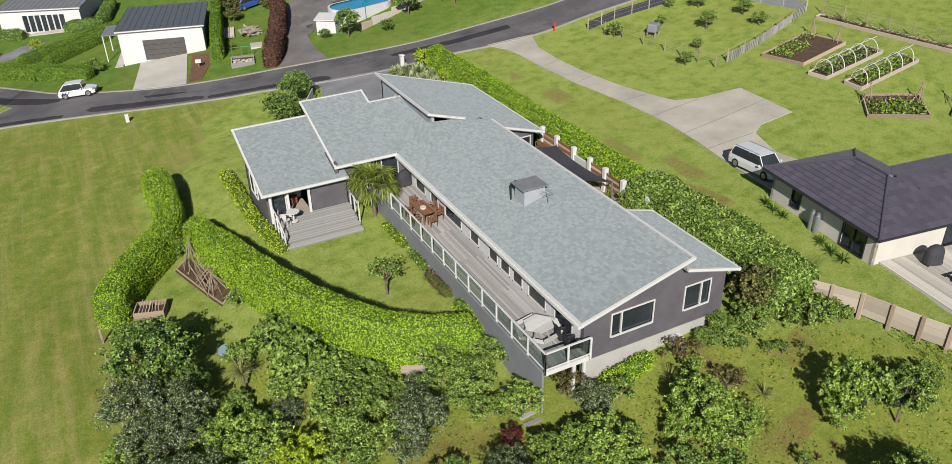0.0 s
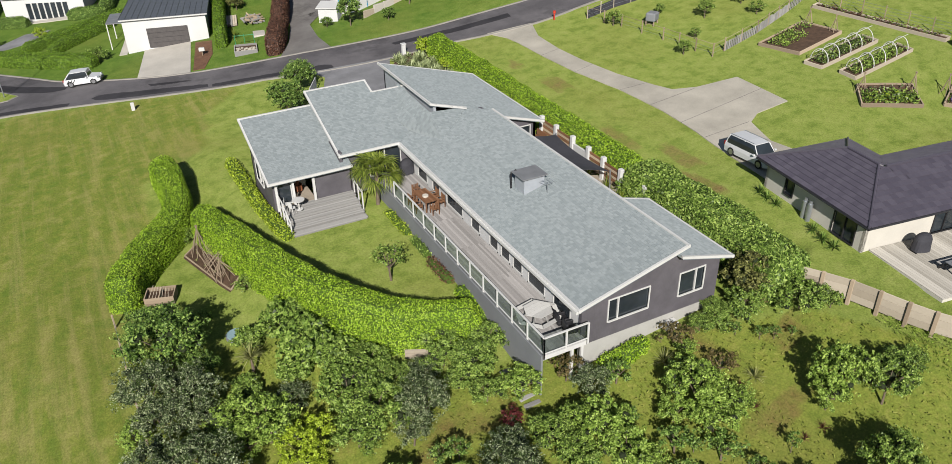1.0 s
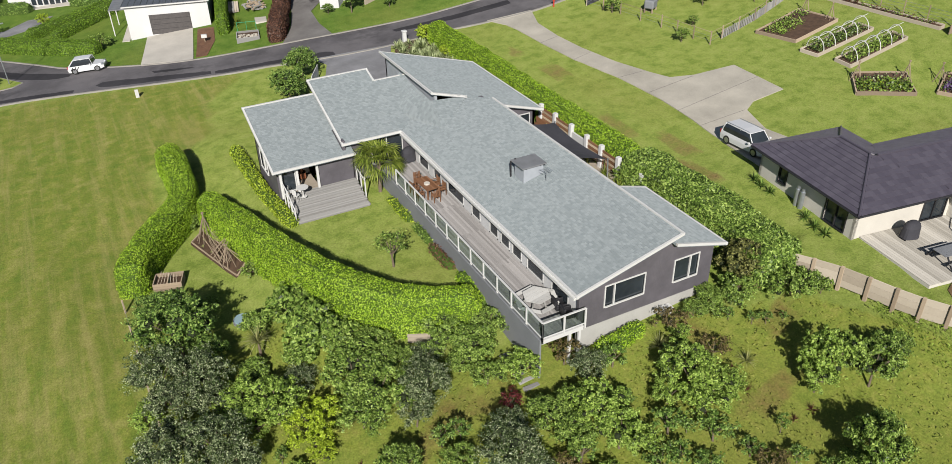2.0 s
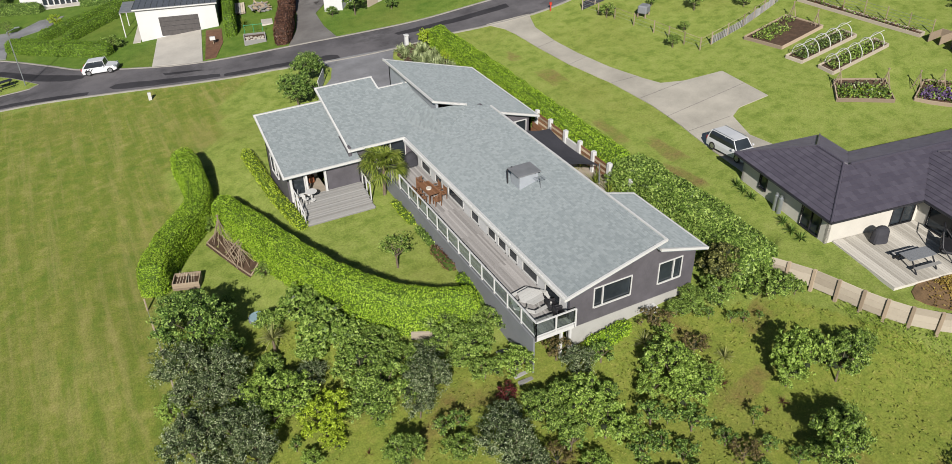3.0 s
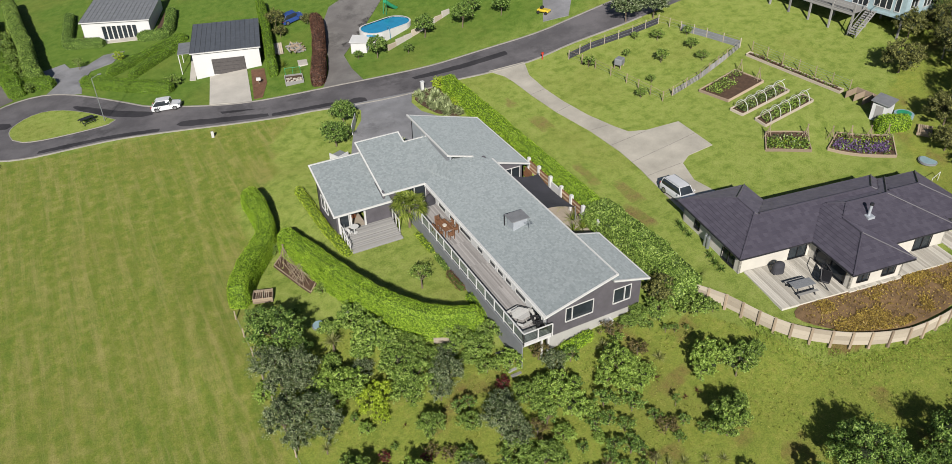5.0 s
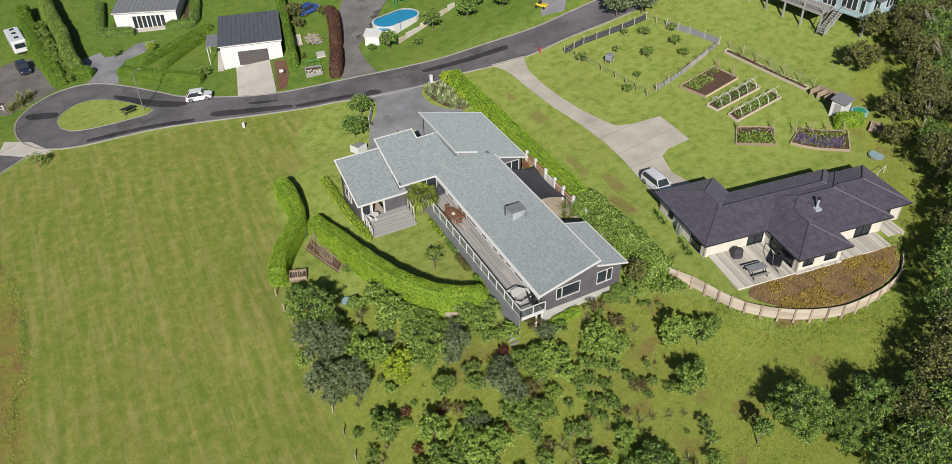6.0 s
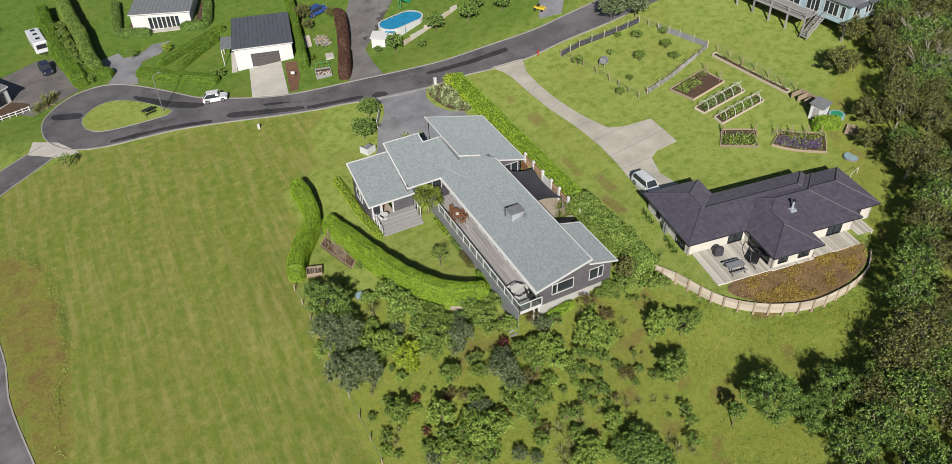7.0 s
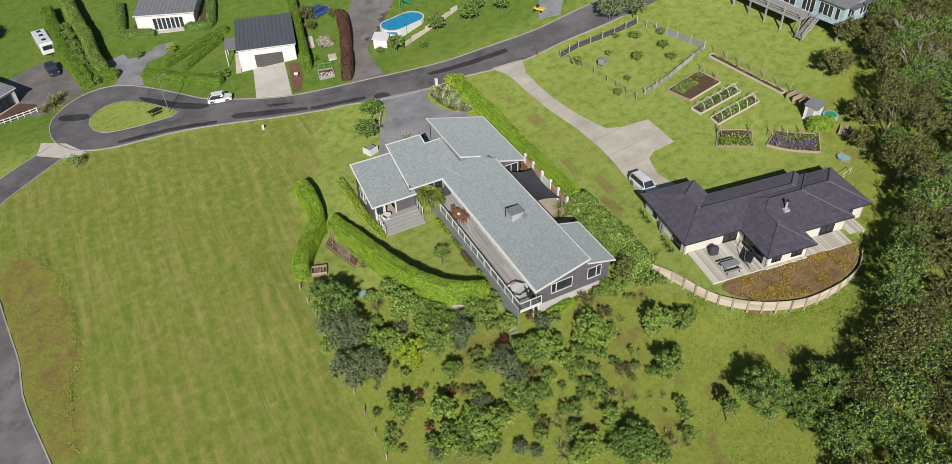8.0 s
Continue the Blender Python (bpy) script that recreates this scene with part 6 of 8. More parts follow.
def gable_shed(label, x, y, rz, w, d, h_front, h_back, wall, roof, name="house", over=0.25, holes=()):
    """A plain building with one sloping roof."""
    ob = tagged(empty(name, x, y, land(x, y), rz), label, "house" if name == "house" else name)
    z0 = -1.6
    wall_panel("wall", (0, 0), (w, 0), z0, h_front, wall, ob, 0.2, holes)
    wall_panel("wall", (w, 0.2), (w, d - 0.2), z0, h_front, wall, ob, 0.2, (), h_back)
    wall_panel("wall", (w, d - 0.2), (0, d - 0.2), z0, h_back, wall, ob, 0.2)
    wall_panel("wall", (0, d - 0.2), (0, 0.2), z0, h_back, wall, ob, 0.2, (), h_front)

    def top(px, py):
        return h_front + 0.14 + (h_back - h_front) * py / d

    part("roof", slab([(-over, -over), (w + over, -over), (w + over, d + over), (-over, d + over)], top, 0.12), roof, ob)
    bm = bmesh.new()
    n = int(w / 0.6)
    for k in range(n + 1):
        xx = -over + (w + 2 * over) * k / n
        p = [bm.verts.new((xx + s, yy, top(0, yy) + e)) for yy in (-over, d + over) for s, e in ((-0.03, 0.0), (0.0, 0.05), (0.03, 0.0))]
        bm.faces.new((p[0], p[1], p[4], p[3]))
        bm.faces.new((p[1], p[2], p[5], p[4]))
    tagged(part("roof_ribs", bm, roof, ob), kind="stuff")
    part("gutter", box(-over, w + over, -over - 0.1, -over, h_front - 0.02, h_front + 0.1), WHITE, ob)
    return ob


ga = gable_shed("white plastered garage with a grey metal roof", 5.1, 94.8, -13.5, 8.9, 11.6, 3.2, 2.9, PLASTER, METALROOF, "garage")
ga.matrix_basis = pose(5.1, 94.8, -0.95, 0, 0, -13.5)
door = part("garage_door", box(2.4, 6.8, -0.06, -0.01, -0.1, 2.1), plain("brown_grey_door", (0.075, 0.068, 0.068), 0.6), ga, "dark grey sectional garage door")
for k in range(1, 4):
    part("door_groove", box(2.4, 6.8, -0.075, -0.06, -0.1 + k * 0.55, -0.08 + k * 0.55), DARKMETAL, door)
part("lean_to_roof", box(-2.2, 0, 2.6, 6.8, 2.2, 2.3), METALROOF_PALE, ga)
for y in (2.7, 6.7):
    part("lean_to_post", box(-2.15, -2.05, y - 0.05, y + 0.05, -1.4, 2.2), WHITE, ga)
wh = gable_shed("white house with a grey metal roof and tall windows", -7.0, 120.0, -20.5, 10.1, 10, 3.0, 3.4, PLASTER, METALROOF_PALE, holes=[(2.9 + k * 0.76, 3.5 + k * 0.76, 0.2, 2.3) for k in range(7)])
wh.matrix_basis = pose(-7.0, 120.0, -2.45, 0, 0, -20.5)
for k in range(7):
    window(wh, (0, 0), (1, 0), 2.9 + k * 0.76, 3.5 + k * 0.76, 0.2, 2.3, depth=0.03)
draped("white_house_path", [(-6.8, 119.4), (2.2, 114.4), (2.8, 115.6), (-6.2, 120.6)], 0.08, CONCRETE_PALE, "pale path below the white house", "pavement")
lf = gable_shed("pale house with a blue-grey roof at the yard", -35.5, 103.5, 38, 9, 8, 2.9, 3.4, WHITE, METALROOF_PALE, holes=[(5.0, 8.2, 0.6, 2.3)])
window(lf, (0, 0), (1, 0), 5.0, 8.2, 0.6, 2.3, (6.0, 7.1), frame_mat=DARKMETAL)

# pale blue house on stilts up the slope
bh = tagged(empty("house", 80.5, 44.9, 9.3, 8), "pale blue weatherboard house raised on timber stilts", "house")
wall_panel("wall", (0, 0), (10, 0), 0, 2.8, PALEBLUE, bh, 0.2, [(1.0, 2.6, 0.9, 2.1), (4.0, 6.4, 0.5, 2.1)])
window(bh, (0, 0), (1, 0), 1.0, 2.6, 0.9, 2.1, (1.8,))
window(bh, (0, 0), (1, 0), 4.0, 6.4, 0.5, 2.1, (4.8, 5.6))
wall_panel("wall", (0, 13), (0, 0.2), 0, 2.8, PALEBLUE, bh, 0.2, [(2.0, 5.0, 0.1, 2.2), (6.2, 8.2, 0.1, 2.2), (9.0, 11.2, 0.5, 2.2), (11.7, 12.3, 0.5, 2.2)])
window(bh, (0, 13), (0, -1), 2.0, 5.0, 0.1, 2.2, (3.0, 4.0))
window(bh, (0, 13), (0, -1), 6.2, 8.2, 0.1, 2.2, (6.9, 7.5))
window(bh, (0, 13), (0, -1), 9.0, 11.2, 0.5, 2.2, (9.7, 10.5))
window(bh, (0, 13), (0, -1), 11.7, 12.3, 0.5, 2.2)
part("wall", box(10, 10.2, 0, 13, 0, 2.8), PALEBLUE, bh)
part("wall", box(0, 10, 13, 13.2, 0, 2.8), PALEBLUE, bh)
part("floor_beam", box(-0.06, 10.2, -0.06, 13.2, -0.3, 0), PALEBLUE, bh)
part("roof", slab([(-0.5, -0.5), (10.6, -0.5), (10.6, 13.6), (-0.5, 13.6)], lambda x, y: 2.95 + 0.10 * x, 0.15), METALROOF_PALE, bh)
for x in (1.0, 4.0):
    part("window_hood", slab([(x - 0.15, -0.75), (x + 2.5, -0.75), (x + 2.5, 0), (x - 0.15, 0)], lambda px, py: 2.5 + 0.35 * py, 0.06), METALROOF, bh)
for x in (0.15, 3.4, 6.6, 9.8):
    for y in (0.15, 4.5, 9.0):
        part("stilt", box(x - 0.1, x + 0.1, y - 0.1, y + 0.1, -3.8, -0.3), GREYTIMBER, bh)
bd = tagged(empty("veranda_deck", 80.5, 44.9, 9.3, 8), "grey timber veranda deck and stair on stilts", "deck")
part("deck_floor", box(-2.9, -0.1, 4.6, 19.0, -0.16, -0.03), GREYTIMBER, bd)
part("deck_beam", box(-2.95, -2.75, 4.6, 19.0, -0.4, -0.16), GREYTIMBER, bd)
for y in (4.7, 7.6, 10.6, 13.6, 16.6, 18.9):
    part("deck_post", box(-2.92, -2.72, y - 0.1, y + 0.1, -3.6, 1.0), GREYTIMBER, bd)
for z in (0.3, 0.65, 1.0):
    part("deck_rail", box(-2.88, -2.80, 4.6, 19.0, z - 0.04, z + 0.04), GREYTIMBER, bd)
for k in range(12):
    part("stair_tread", box(-0.6 - 0.26 * k, -0.3 - 0.26 * k, 3.4, 4.5, -0.2 - 0.2 * k, -0.14 - 0.2 * k), GREYTIMBER, bd)
for y in (3.36, 4.54):
    part("stair_stringer", tube((-0.2, y, -0.12), (-3.4, y, -2.55), r=0.08), GREYTIMBER, bd)
    part("stair_rail", tube((-0.2, y, 0.85), (-3.4, y, -1.6), r=0.05), GREYTIMBER, bd)
    part("stair_post", tube((-3.4, y, -2.7), (-3.4, y, -1.55), r=0.05), GREYTIMBER, bd)


# ---- vehicles ----
def make_car(name, label, paint, length, width, height, wagon=False, roof_rails=False):
    """A parked car: body, glasshouse, roof, four wheels, lamps. It points along +x, its wheels on z = 0."""
    ob = tagged(empty(name), label, "car")
    L_, W_2, H_ = length, width / 2, height
    low, belt = 0.22, 0.56 * H_

    def loft(sections, name_, mat):
        bm = bmesh.new()
        rings = []
        for x, half, z0, z1, inn in sections:
            rings.append([bm.verts.new(p) for p in ((x, -half, z0), (x, -half, z0 + (z1 - z0) * 0.6), (x, -half * inn, z1), (x, half * inn, z1), (x, half, z0 + (z1 - z0) * 0.6), (x, half, z0))])
        for a, b in zip(rings, rings[1:]):
            for k in range(6):
                bm.faces.new((a[k], a[(k + 1) % 6], b[(k + 1) % 6], b[k]))
        bm.faces.new(rings[0][::-1])
        bm.faces.new(rings[-1])
        return part(name_, bm, mat, ob)

    f, b = L_ / 2, -L_ / 2
    loft([(b, W_2 * 0.86, low + 0.12, belt * 0.93, 0.92), (b + 0.12, W_2 * 0.95, low, belt, 0.93), (b + 0.8, W_2, low, belt, 0.93), (0.1, W_2, low, belt, 0.93), (f - 1.15, W_2, low, belt * 0.97, 0.92), (f - 0.35, W_2 * 0.95, low, belt * 0.86, 0.88), (f - 0.05, W_2 * 0.82, low + 0.08, belt * 0.72, 0.85)], "body", paint)
    back, rake = b + (0.14 if wagon else 0.16), 0.28 if wagon else 0.62
    loft([(back, W_2 * 0.84, belt - 0.02, belt + 0.05, 0.9), (back + rake, W_2 * 0.88, belt - 0.02, H_ - 0.05, 0.82), (0.2, W_2 * 0.9, belt - 0.02, H_ - 0.04, 0.82), (0.62, W_2 * 0.88, belt - 0.02, H_ - 0.09, 0.82), (f - 1.12, W_2 * 0.86, belt - 0.03, belt + 0.02, 0.9)], "glasshouse", PANE)
    loft([(back + rake - 0.03, W_2 * 0.74, H_ - 0.07, H_ - 0.02, 0.93), (-0.2, W_2 * 0.76, H_ - 0.06, H_, 0.93), (0.6, W_2 * 0.74, H_ - 0.09, H_ - 0.04, 0.93)], "roof", paint)
    for s in (-1, 1):
        for x0, x1, t in ((back + 0.05, back + rake, 0.06), (-0.35, -0.3, 0.04), (f - 1.15, 0.6, 0.04)):
            part("pillar", tube((x0, s * W_2 * 0.85, belt), (x1, s * W_2 * 0.73, H_ - 0.06), r=t, n=5), paint, ob)
        part("mirror", box(f - 1.35, f - 1.2, s * (W_2 + 0.1) - 0.07, s * (W_2 + 0.1) + 0.07, belt, belt + 0.13, 0.02), paint, ob)
        part("headlight", box(f - 0.32, f - 0.08, s * W_2 * 0.68 - 0.16, s * W_2 * 0.68 + 0.16, belt * 0.68, belt * 0.86, 0.03), STEEL, ob)
        part("tail_light", box(b - 0.01, b + 0.12, s * W_2 * 0.8 - 0.08, s * W_2 * 0.8 + 0.08, belt * 0.7, belt * 1.05, 0.02), LAMPRED, ob)
        if roof_rails:
            part("roof_rail", tube((back + 0.3, s * W_2 * 0.7, H_ + 0.03), (0.5, s * W_2 * 0.7, H_ + 0.02), r=0.025, n=5), STEEL, ob)
        for x in (b + 0.19 * L_, f - 0.2 * L_):
            wheel = part("wheel", tube((x, s * (W_2 - 0.16), 0.31), (x, s * (W_2 + 0.015), 0.31), r=0.31, n=18), TYRE, ob)
            part("rim", tube((x, s * (W_2 - 0.02), 0.31), (x, s * (W_2 + 0.025), 0.31), r=0.2, n=12), RIM, wheel)
    part("bumper", box(f - 0.2, f + 0.02, -W_2 * 0.8, W_2 * 0.8, 0.24, 0.42, 0.05), DARKMETAL, ob)
    return ob


def park(ob, x, y, heading, lift=0.08):
    c, s = math.cos(radians(heading)), math.sin(radians(heading))
    fall = (land(x + 1.3 * c, y + 1.3 * s) - land(x - 1.3 * c, y - 1.3 * s)) / 2.6
    ob.matrix_basis = pose(x, y, land(x, y) + lift, 0, 0, heading) @ pose(0, 0, 0, 0, -math.degrees(math.atan(fall)), 0)


hatch = make_car("car", "white hatchback with dark side stripes on the street", CARWHITE, 3.7, 1.68, 1.44)
for s in (-1, 1):
    for k in range(3):
        o = part("side_stripe", tube((-1.5 + 0.3 * k, s * 0.855, 0.42), (-1.2 + 0.3 * k, s * 0.85, 0.75), r=0.035, n=4), DARKMETAL, hatch)
park(hatch, -0.1, 88.2, -18)
park(make_car("car", "white station wagon parked on the concrete drive", CARWHITE, 4.4, 1.72, 1.46, True, True), 39.5, 34.8, -92)
park(make_car("car", "dark navy hatchback parked in the yard", CARDARK, 4.2, 1.75, 1.5), -22.4, 116.2, -80)
park(make_car("car", "blue car behind the garage", CARBLUE, 3.6, 1.65, 1.45), 21.7, 103.4, 8)
kart = tagged(empty("pedal_kart", 51.3, 79.2, land(51.3, 79.2), -60), "small yellow ride-on cart on the verge", "cart")
part("tub", box(-0.9, 0.9, -0.5, 0.5, 0.25, 0.6, 0.1), CARYELLOW, kart)
part("seat", box(-0.5, -0.1, -0.3, 0.3, 0.6, 0.95, 0.05), DARKMETAL, kart)
for x in (-0.6, 0.6):
    for s in (-1, 1):
        part("wheel", tube((x, s * 0.45, 0.22), (x, s * 0.62, 0.22), r=0.22, n=10), TYRE, kart)
van = tagged(empty("caravan", -22.6, 126.0, land(-22.6, 126.0), -82), "white caravan with roof hatches in the yard", "caravan")
part("body", box(-3.2, 3.2, -1.15, 1.15, 0.45, 2.55, 0.15), CARWHITE, van)
for x in (-2.2, -0.4, 1.6):
    part("roof_hatch", box(x - 0.35, x + 0.35, -0.35, 0.35, 2.55, 2.65, 0.03), PANE, van)
part("window_pane", box(3.19, 3.24, -0.8, 0.8, 1.3, 2.1, 0.01), PANE, van)
part("drawbar", tube((3.2, 0, 0.5), (4.4, 0, 0.45), r=0.06), DARKMETAL, van)
for s in (-1, 1):
    part("wheel", tube((-0.2, s * 0.95, 0.33), (-0.2, s * 1.16, 0.33), r=0.33, n=14), TYRE, van)

# ---- on the deck ----
for k in range(18):
    for j in range(6):
        piece("deck_plank", plank_mesh, deck, Matrix.Translation((16.36 + k * 0.1365, 24.99 + j * 3.585 - (0.4 if (k % 3 == 1 and j) else 0.0), FLOOR)))


def slats(parent, x0, x1, y0, y1, z, n, mat, name="slat", thick=0.03, along="x"):
    for k in range(n):
        if along == "x":
            w = (y1 - y0) / n
            part(name, box(x0, x1, y0 + k * w + 0.008, y0 + (k + 1) * w - 0.008, z - thick, z), mat, parent)
        else:
            w = (x1 - x0) / n
            part(name, box(x0 + k * w + 0.008, x0 + (k + 1) * w - 0.008, y0, y1, z - thick, z), mat, parent)


hexa = tagged(empty("picnic_table", 17.5, 27.5, FLOOR, 12), "grey weathered hexagonal picnic table on the deck", "table")


def hexagon(r0, r1, z0, z1, mat, parent, name):
    for k in range(6):
        a, b = k * math.pi / 3, (k + 1) * math.pi / 3
        bm = bmesh.new()
        p = [bm.verts.new((math.cos(q) * r, math.sin(q) * r, z)) for z in (z0, z1) for q, r in ((a + 0.015, r0), (b - 0.015, r0), (b - 0.015, r1), (a + 0.015, r1))]
        for f in ((0, 1, 2, 3), (7, 6, 5, 4), (0, 4, 5, 1), (1, 5, 6, 2), (2, 6, 7, 3), (3, 7, 4, 0)):
            bm.faces.new([p[i] for i in f])
        part(name, bm, mat, parent)


SILVERWOOD = per_piece("silvered_timber", (0.26, 0.26, 0.255), (0.42, 0.42, 0.41), 0.85, island=False, scale=8)
for k in range(6):
    y0, y1 = -0.70 + k * 0.2345, -0.70 + (k + 1) * 0.2345 - 0.018
    w0, w1 = 0.81 - abs(y0) / 1.732, 0.81 - abs(y1) / 1.732
    bm = bmesh.new()
    p = [bm.verts.new((x, y, z)) for z in (0.70, 0.745) for x, y in ((-w0, y0), (w0, y0), (w1, y1), (-w1, y1))]
    for f in ((0, 3, 2, 1), (4, 5, 6, 7), (0, 1, 5, 4), (1, 2, 6, 5), (2, 3, 7, 6), (3, 0, 4, 7)):
        bm.faces.new([p[i] for i in f])
    part("table_board", bm, SILVERWOOD, hexa)
hexagon(1.02, 1.30, 0.41, 0.45, SILVERWOOD, hexa, "bench_board")
for k in range(6):
    a = k * math.pi / 3 + math.pi / 6
    part("leg", tube((math.cos(a) * 0.5, math.sin(a) * 0.5, 0.7), (math.cos(a) * 0.95, math.sin(a) * 0.95, 0.0), r=0.045, n=5), GREYTIMBER, hexa)
    part("brace", tube((math.cos(a) * 0.4, math.sin(a) * 0.4, 0.4), (math.cos(a) * 1.15, math.sin(a) * 1.15, 0.4), r=0.035, n=5), GREYTIMBER, hexa)
tb = tagged(empty("dining_table", 17.55, 41.6, FLOOR, 4), "brown slatted timber outdoor dining table", "table")
slats(tb, -0.5, 0.5, -0.95, 0.95, 0.75, 8, TEAK, "table_slat", along="y")
for x in (-0.42, 0.42):
    for y in (-0.85, 0.85):
        part("leg", box(x - 0.04, x + 0.04, y - 0.04, y + 0.04, 0, 0.72), TEAK, tb)
bowl = tagged(empty("bowl", 17.5, 41.5, FLOOR + 0.75), "pale round bowl on the brown table", "bowl")
part("dish", tube((0, 0, 0), (0, 0, 0.1), r=0.2, n=14), CURTAIN, bowl)


def make_chair():
    c = tagged(empty("garden_chair"), "brown slatted timber garden chair", "chair", "chairs round the table")
    slats(c, -0.25, 0.25, -0.25, 0.25, 0.44, 5, TEAK, "seat_slat", along="y")
    for x in (-0.22, 0.22):
        for y, h in ((-0.22, 0.64), (0.22, 0.92)):
            part("leg", box(x - 0.025, x + 0.025, y - 0.025, y + 0.025, 0, h), TEAK, c)
        part("armrest", box(x - 0.03, x + 0.03, -0.26, 0.24, 0.62, 0.65), TEAK, c)
    for k in range(4):
        part("back_slat", box(-0.2 + 0.1 * k, -0.13 + 0.1 * k, 0.2, 0.225, 0.5, 0.9), TEAK, c)
    return c


chair = make_chair()
chair.matrix_basis = pose(16.78, 41.1, FLOOR, 0, 0, 85)
for x, y, rz in ((16.8, 42.0, 95), (18.32, 41.0, -88), (18.3, 41.9, -92), (17.6, 40.35, 178), (17.5, 42.95, 3)):
    copy_thing(chair, pose(x, y, FLOOR, 0, 0, rz))


def covered_grill(x, y, z, rz, label):
    g = tagged(empty("covered_barbecue", x, y, z, rz), label, "barbecue")
    bm = bmesh.new()
    rings = []
    for z, r in ((0.12, 0.60), (0.5, 0.57), (0.8, 0.54), (0.98, 0.45), (1.1, 0.30), (1.16, 0.10)):
        ring = []
        for k in range(20):
            a = k * math.tau / 20
            fold = 1 + (0.06 * math.cos(5 * a + z) + 0.03 * noise.noise((math.cos(a) * 2, math.sin(a) * 2, z * 3))) * (1.2 - z)
            ring.append(bm.verts.new((math.cos(a) * r * fold, math.sin(a) * r * 0.72 * fold, z)))
        rings.append(ring)
    for p, q in zip(rings, rings[1:]):
        for k in range(20):
            bm.faces.new((p[k], p[(k + 1) % 20], q[(k + 1) % 20], q[k]))
    bm.faces.new(rings[-1])
    bm.faces.new(rings[0][::-1])
    part("cover", bm, BLACKCLOTH, g)
    for sx in (-0.45, 0.45):
        part("caster", tube((sx, -0.2, 0.07), (sx, 0.2, 0.07), r=0.07, n=8), TYRE, g)


covered_grill(18.35, 46.5, FLOOR, 15, "barbecue under a black cover on the deck")
for y in (25.75, 26.55):
    ch2 = tagged(empty("lounge_chair", 18.35, y, FLOOR, 80), "dark wicker lounge chair on the deck end", "chair")
    part("seat", box(-0.32, 0.32, -0.32, 0.3, 0.2, 0.42, 0.04), DARKMETAL, ch2)
    part("backrest", box(-0.32, 0.32, 0.22, 0.34, 0.4, 0.85, 0.03), DARKMETAL, ch2)
    for x in (-0.3, 0.3):
        part("armrest", box(x - 0.05, x + 0.05, -0.3, 0.3, 0.42, 0.6, 0.02), DARKMETAL, ch2)
cafe = tagged(empty("bistro_table", 10.3, 46.2, WF), "round white bistro table on the veranda", "table")
part("top", tube((0, 0, 0.70), (0, 0, 0.73), r=0.42, n=20), WHITE, cafe)
part("column", tube((0, 0, 0.02), (0, 0, 0.7), r=0.04), WHITE, cafe)
part("foot", tube((0, 0, 0), (0, 0, 0.03), r=0.25, n=14), WHITE, cafe)
for x, y, rz in ((9.6, 46.5, 70), (9.75, 45.85, 120)):
    bc = tagged(empty("bistro_chair", x, y, WF, rz), "white metal bistro chair on the veranda", "chair", "bistro chairs")
    part("seat", tube((0, 0, 0.43), (0, 0, 0.46), r=0.22, n=12), WHITE, bc)
    part("back", box(-0.18, 0.18, 0.17, 0.2, 0.5, 0.88, 0.02), WHITE, bc)
    for sx in (-0.15, 0.15):
        for sy in (-0.15, 0.15):
            part("leg", tube((sx, sy, 0), (sx * 0.9, sy * 0.9, 0.44), r=0.014, n=5), WHITE, bc)
pot = tagged(empty("garden_heater", 11.0, 48.6, WF), "terracotta chiminea against the cream wall", "chiminea")
part("belly", tube((0, 0, 0.15), (0, 0, 0.6), r=0.28, n=14), TERRACOTTA, pot)
part("neck", tube((0, 0, 0.6), (0, 0, 1.1), r=0.12, n=12), TERRACOTTA, pot)
mb = tagged(empty("meter_box", 24.55, 25.1, 0), "white meter box on the base wall", "box")
part("case", box(-0.3, 0.3, -0.22, 0.24, -0.55, 0.3, 0.03), WHITE, mb)
part("lid", box(-0.33, 0.33, -0.25, 0.24, 0.3, 0.35, 0.015), WHITE, mb)

# ---- courtyard behind the long roof ----
draped("courtyard", [(24.5, 32.2), (30.2, 33.0), (30.1, 46.0), (24.6, 45.8)], 0.06, PATIO, "tan paved courtyard between house and hedge", "pavement")
cd = tagged(empty("courtyard_deck"), "weathered timber boards in the courtyard", "deck")
zc = land(27, 35) + 0.16
for k in range(16):
    part("board", box(24.7, 28.6, 33.0 + k * 0.3, 33.27 + k * 0.3, zc - 0.1, zc), GREYTIMBER, cd)
sail = tagged(empty("shade_sail"), "dark charcoal shade sail over the courtyard", "shade sail")
bm = bmesh.new()
C4 = [Vector((24.8, 37.0, 3.9)), Vector((29.3, 37.6, 2.75)), Vector((29.3, 44.3, 2.85)), Vector((25.6, 44.6, 3.7))]
N = 10
gr = []
for i in range(N + 1):
    row = []
    for j in range(N + 1):
        u, v = i / N, j / N
        cu, cv = u - 0.5, v - 0.5
        u2 = 0.5 + cu * (1 - 0.22 * (1 - 4 * cv * cv))
        v2 = 0.5 + cv * (1 - 0.16 * (1 - 4 * cu * cu))
        p = C4[0] * (1 - u2) * (1 - v2) + C4[1] * u2 * (1 - v2) + C4[2] * u2 * v2 + C4[3] * (1 - u2) * v2
        p.z -= 0.35 * (1 - 4 * cu * cu) * (1 - 4 * cv * cv)
        row.append(bm.verts.new(p))
    gr.append(row)
for i in range(N):
    for j in range(N):
        bm.faces.new((gr[i][j], gr[i + 1][j], gr[i + 1][j + 1], gr[i][j + 1]))
cl = part("cloth", bm, BLACKCLOTH, sail)
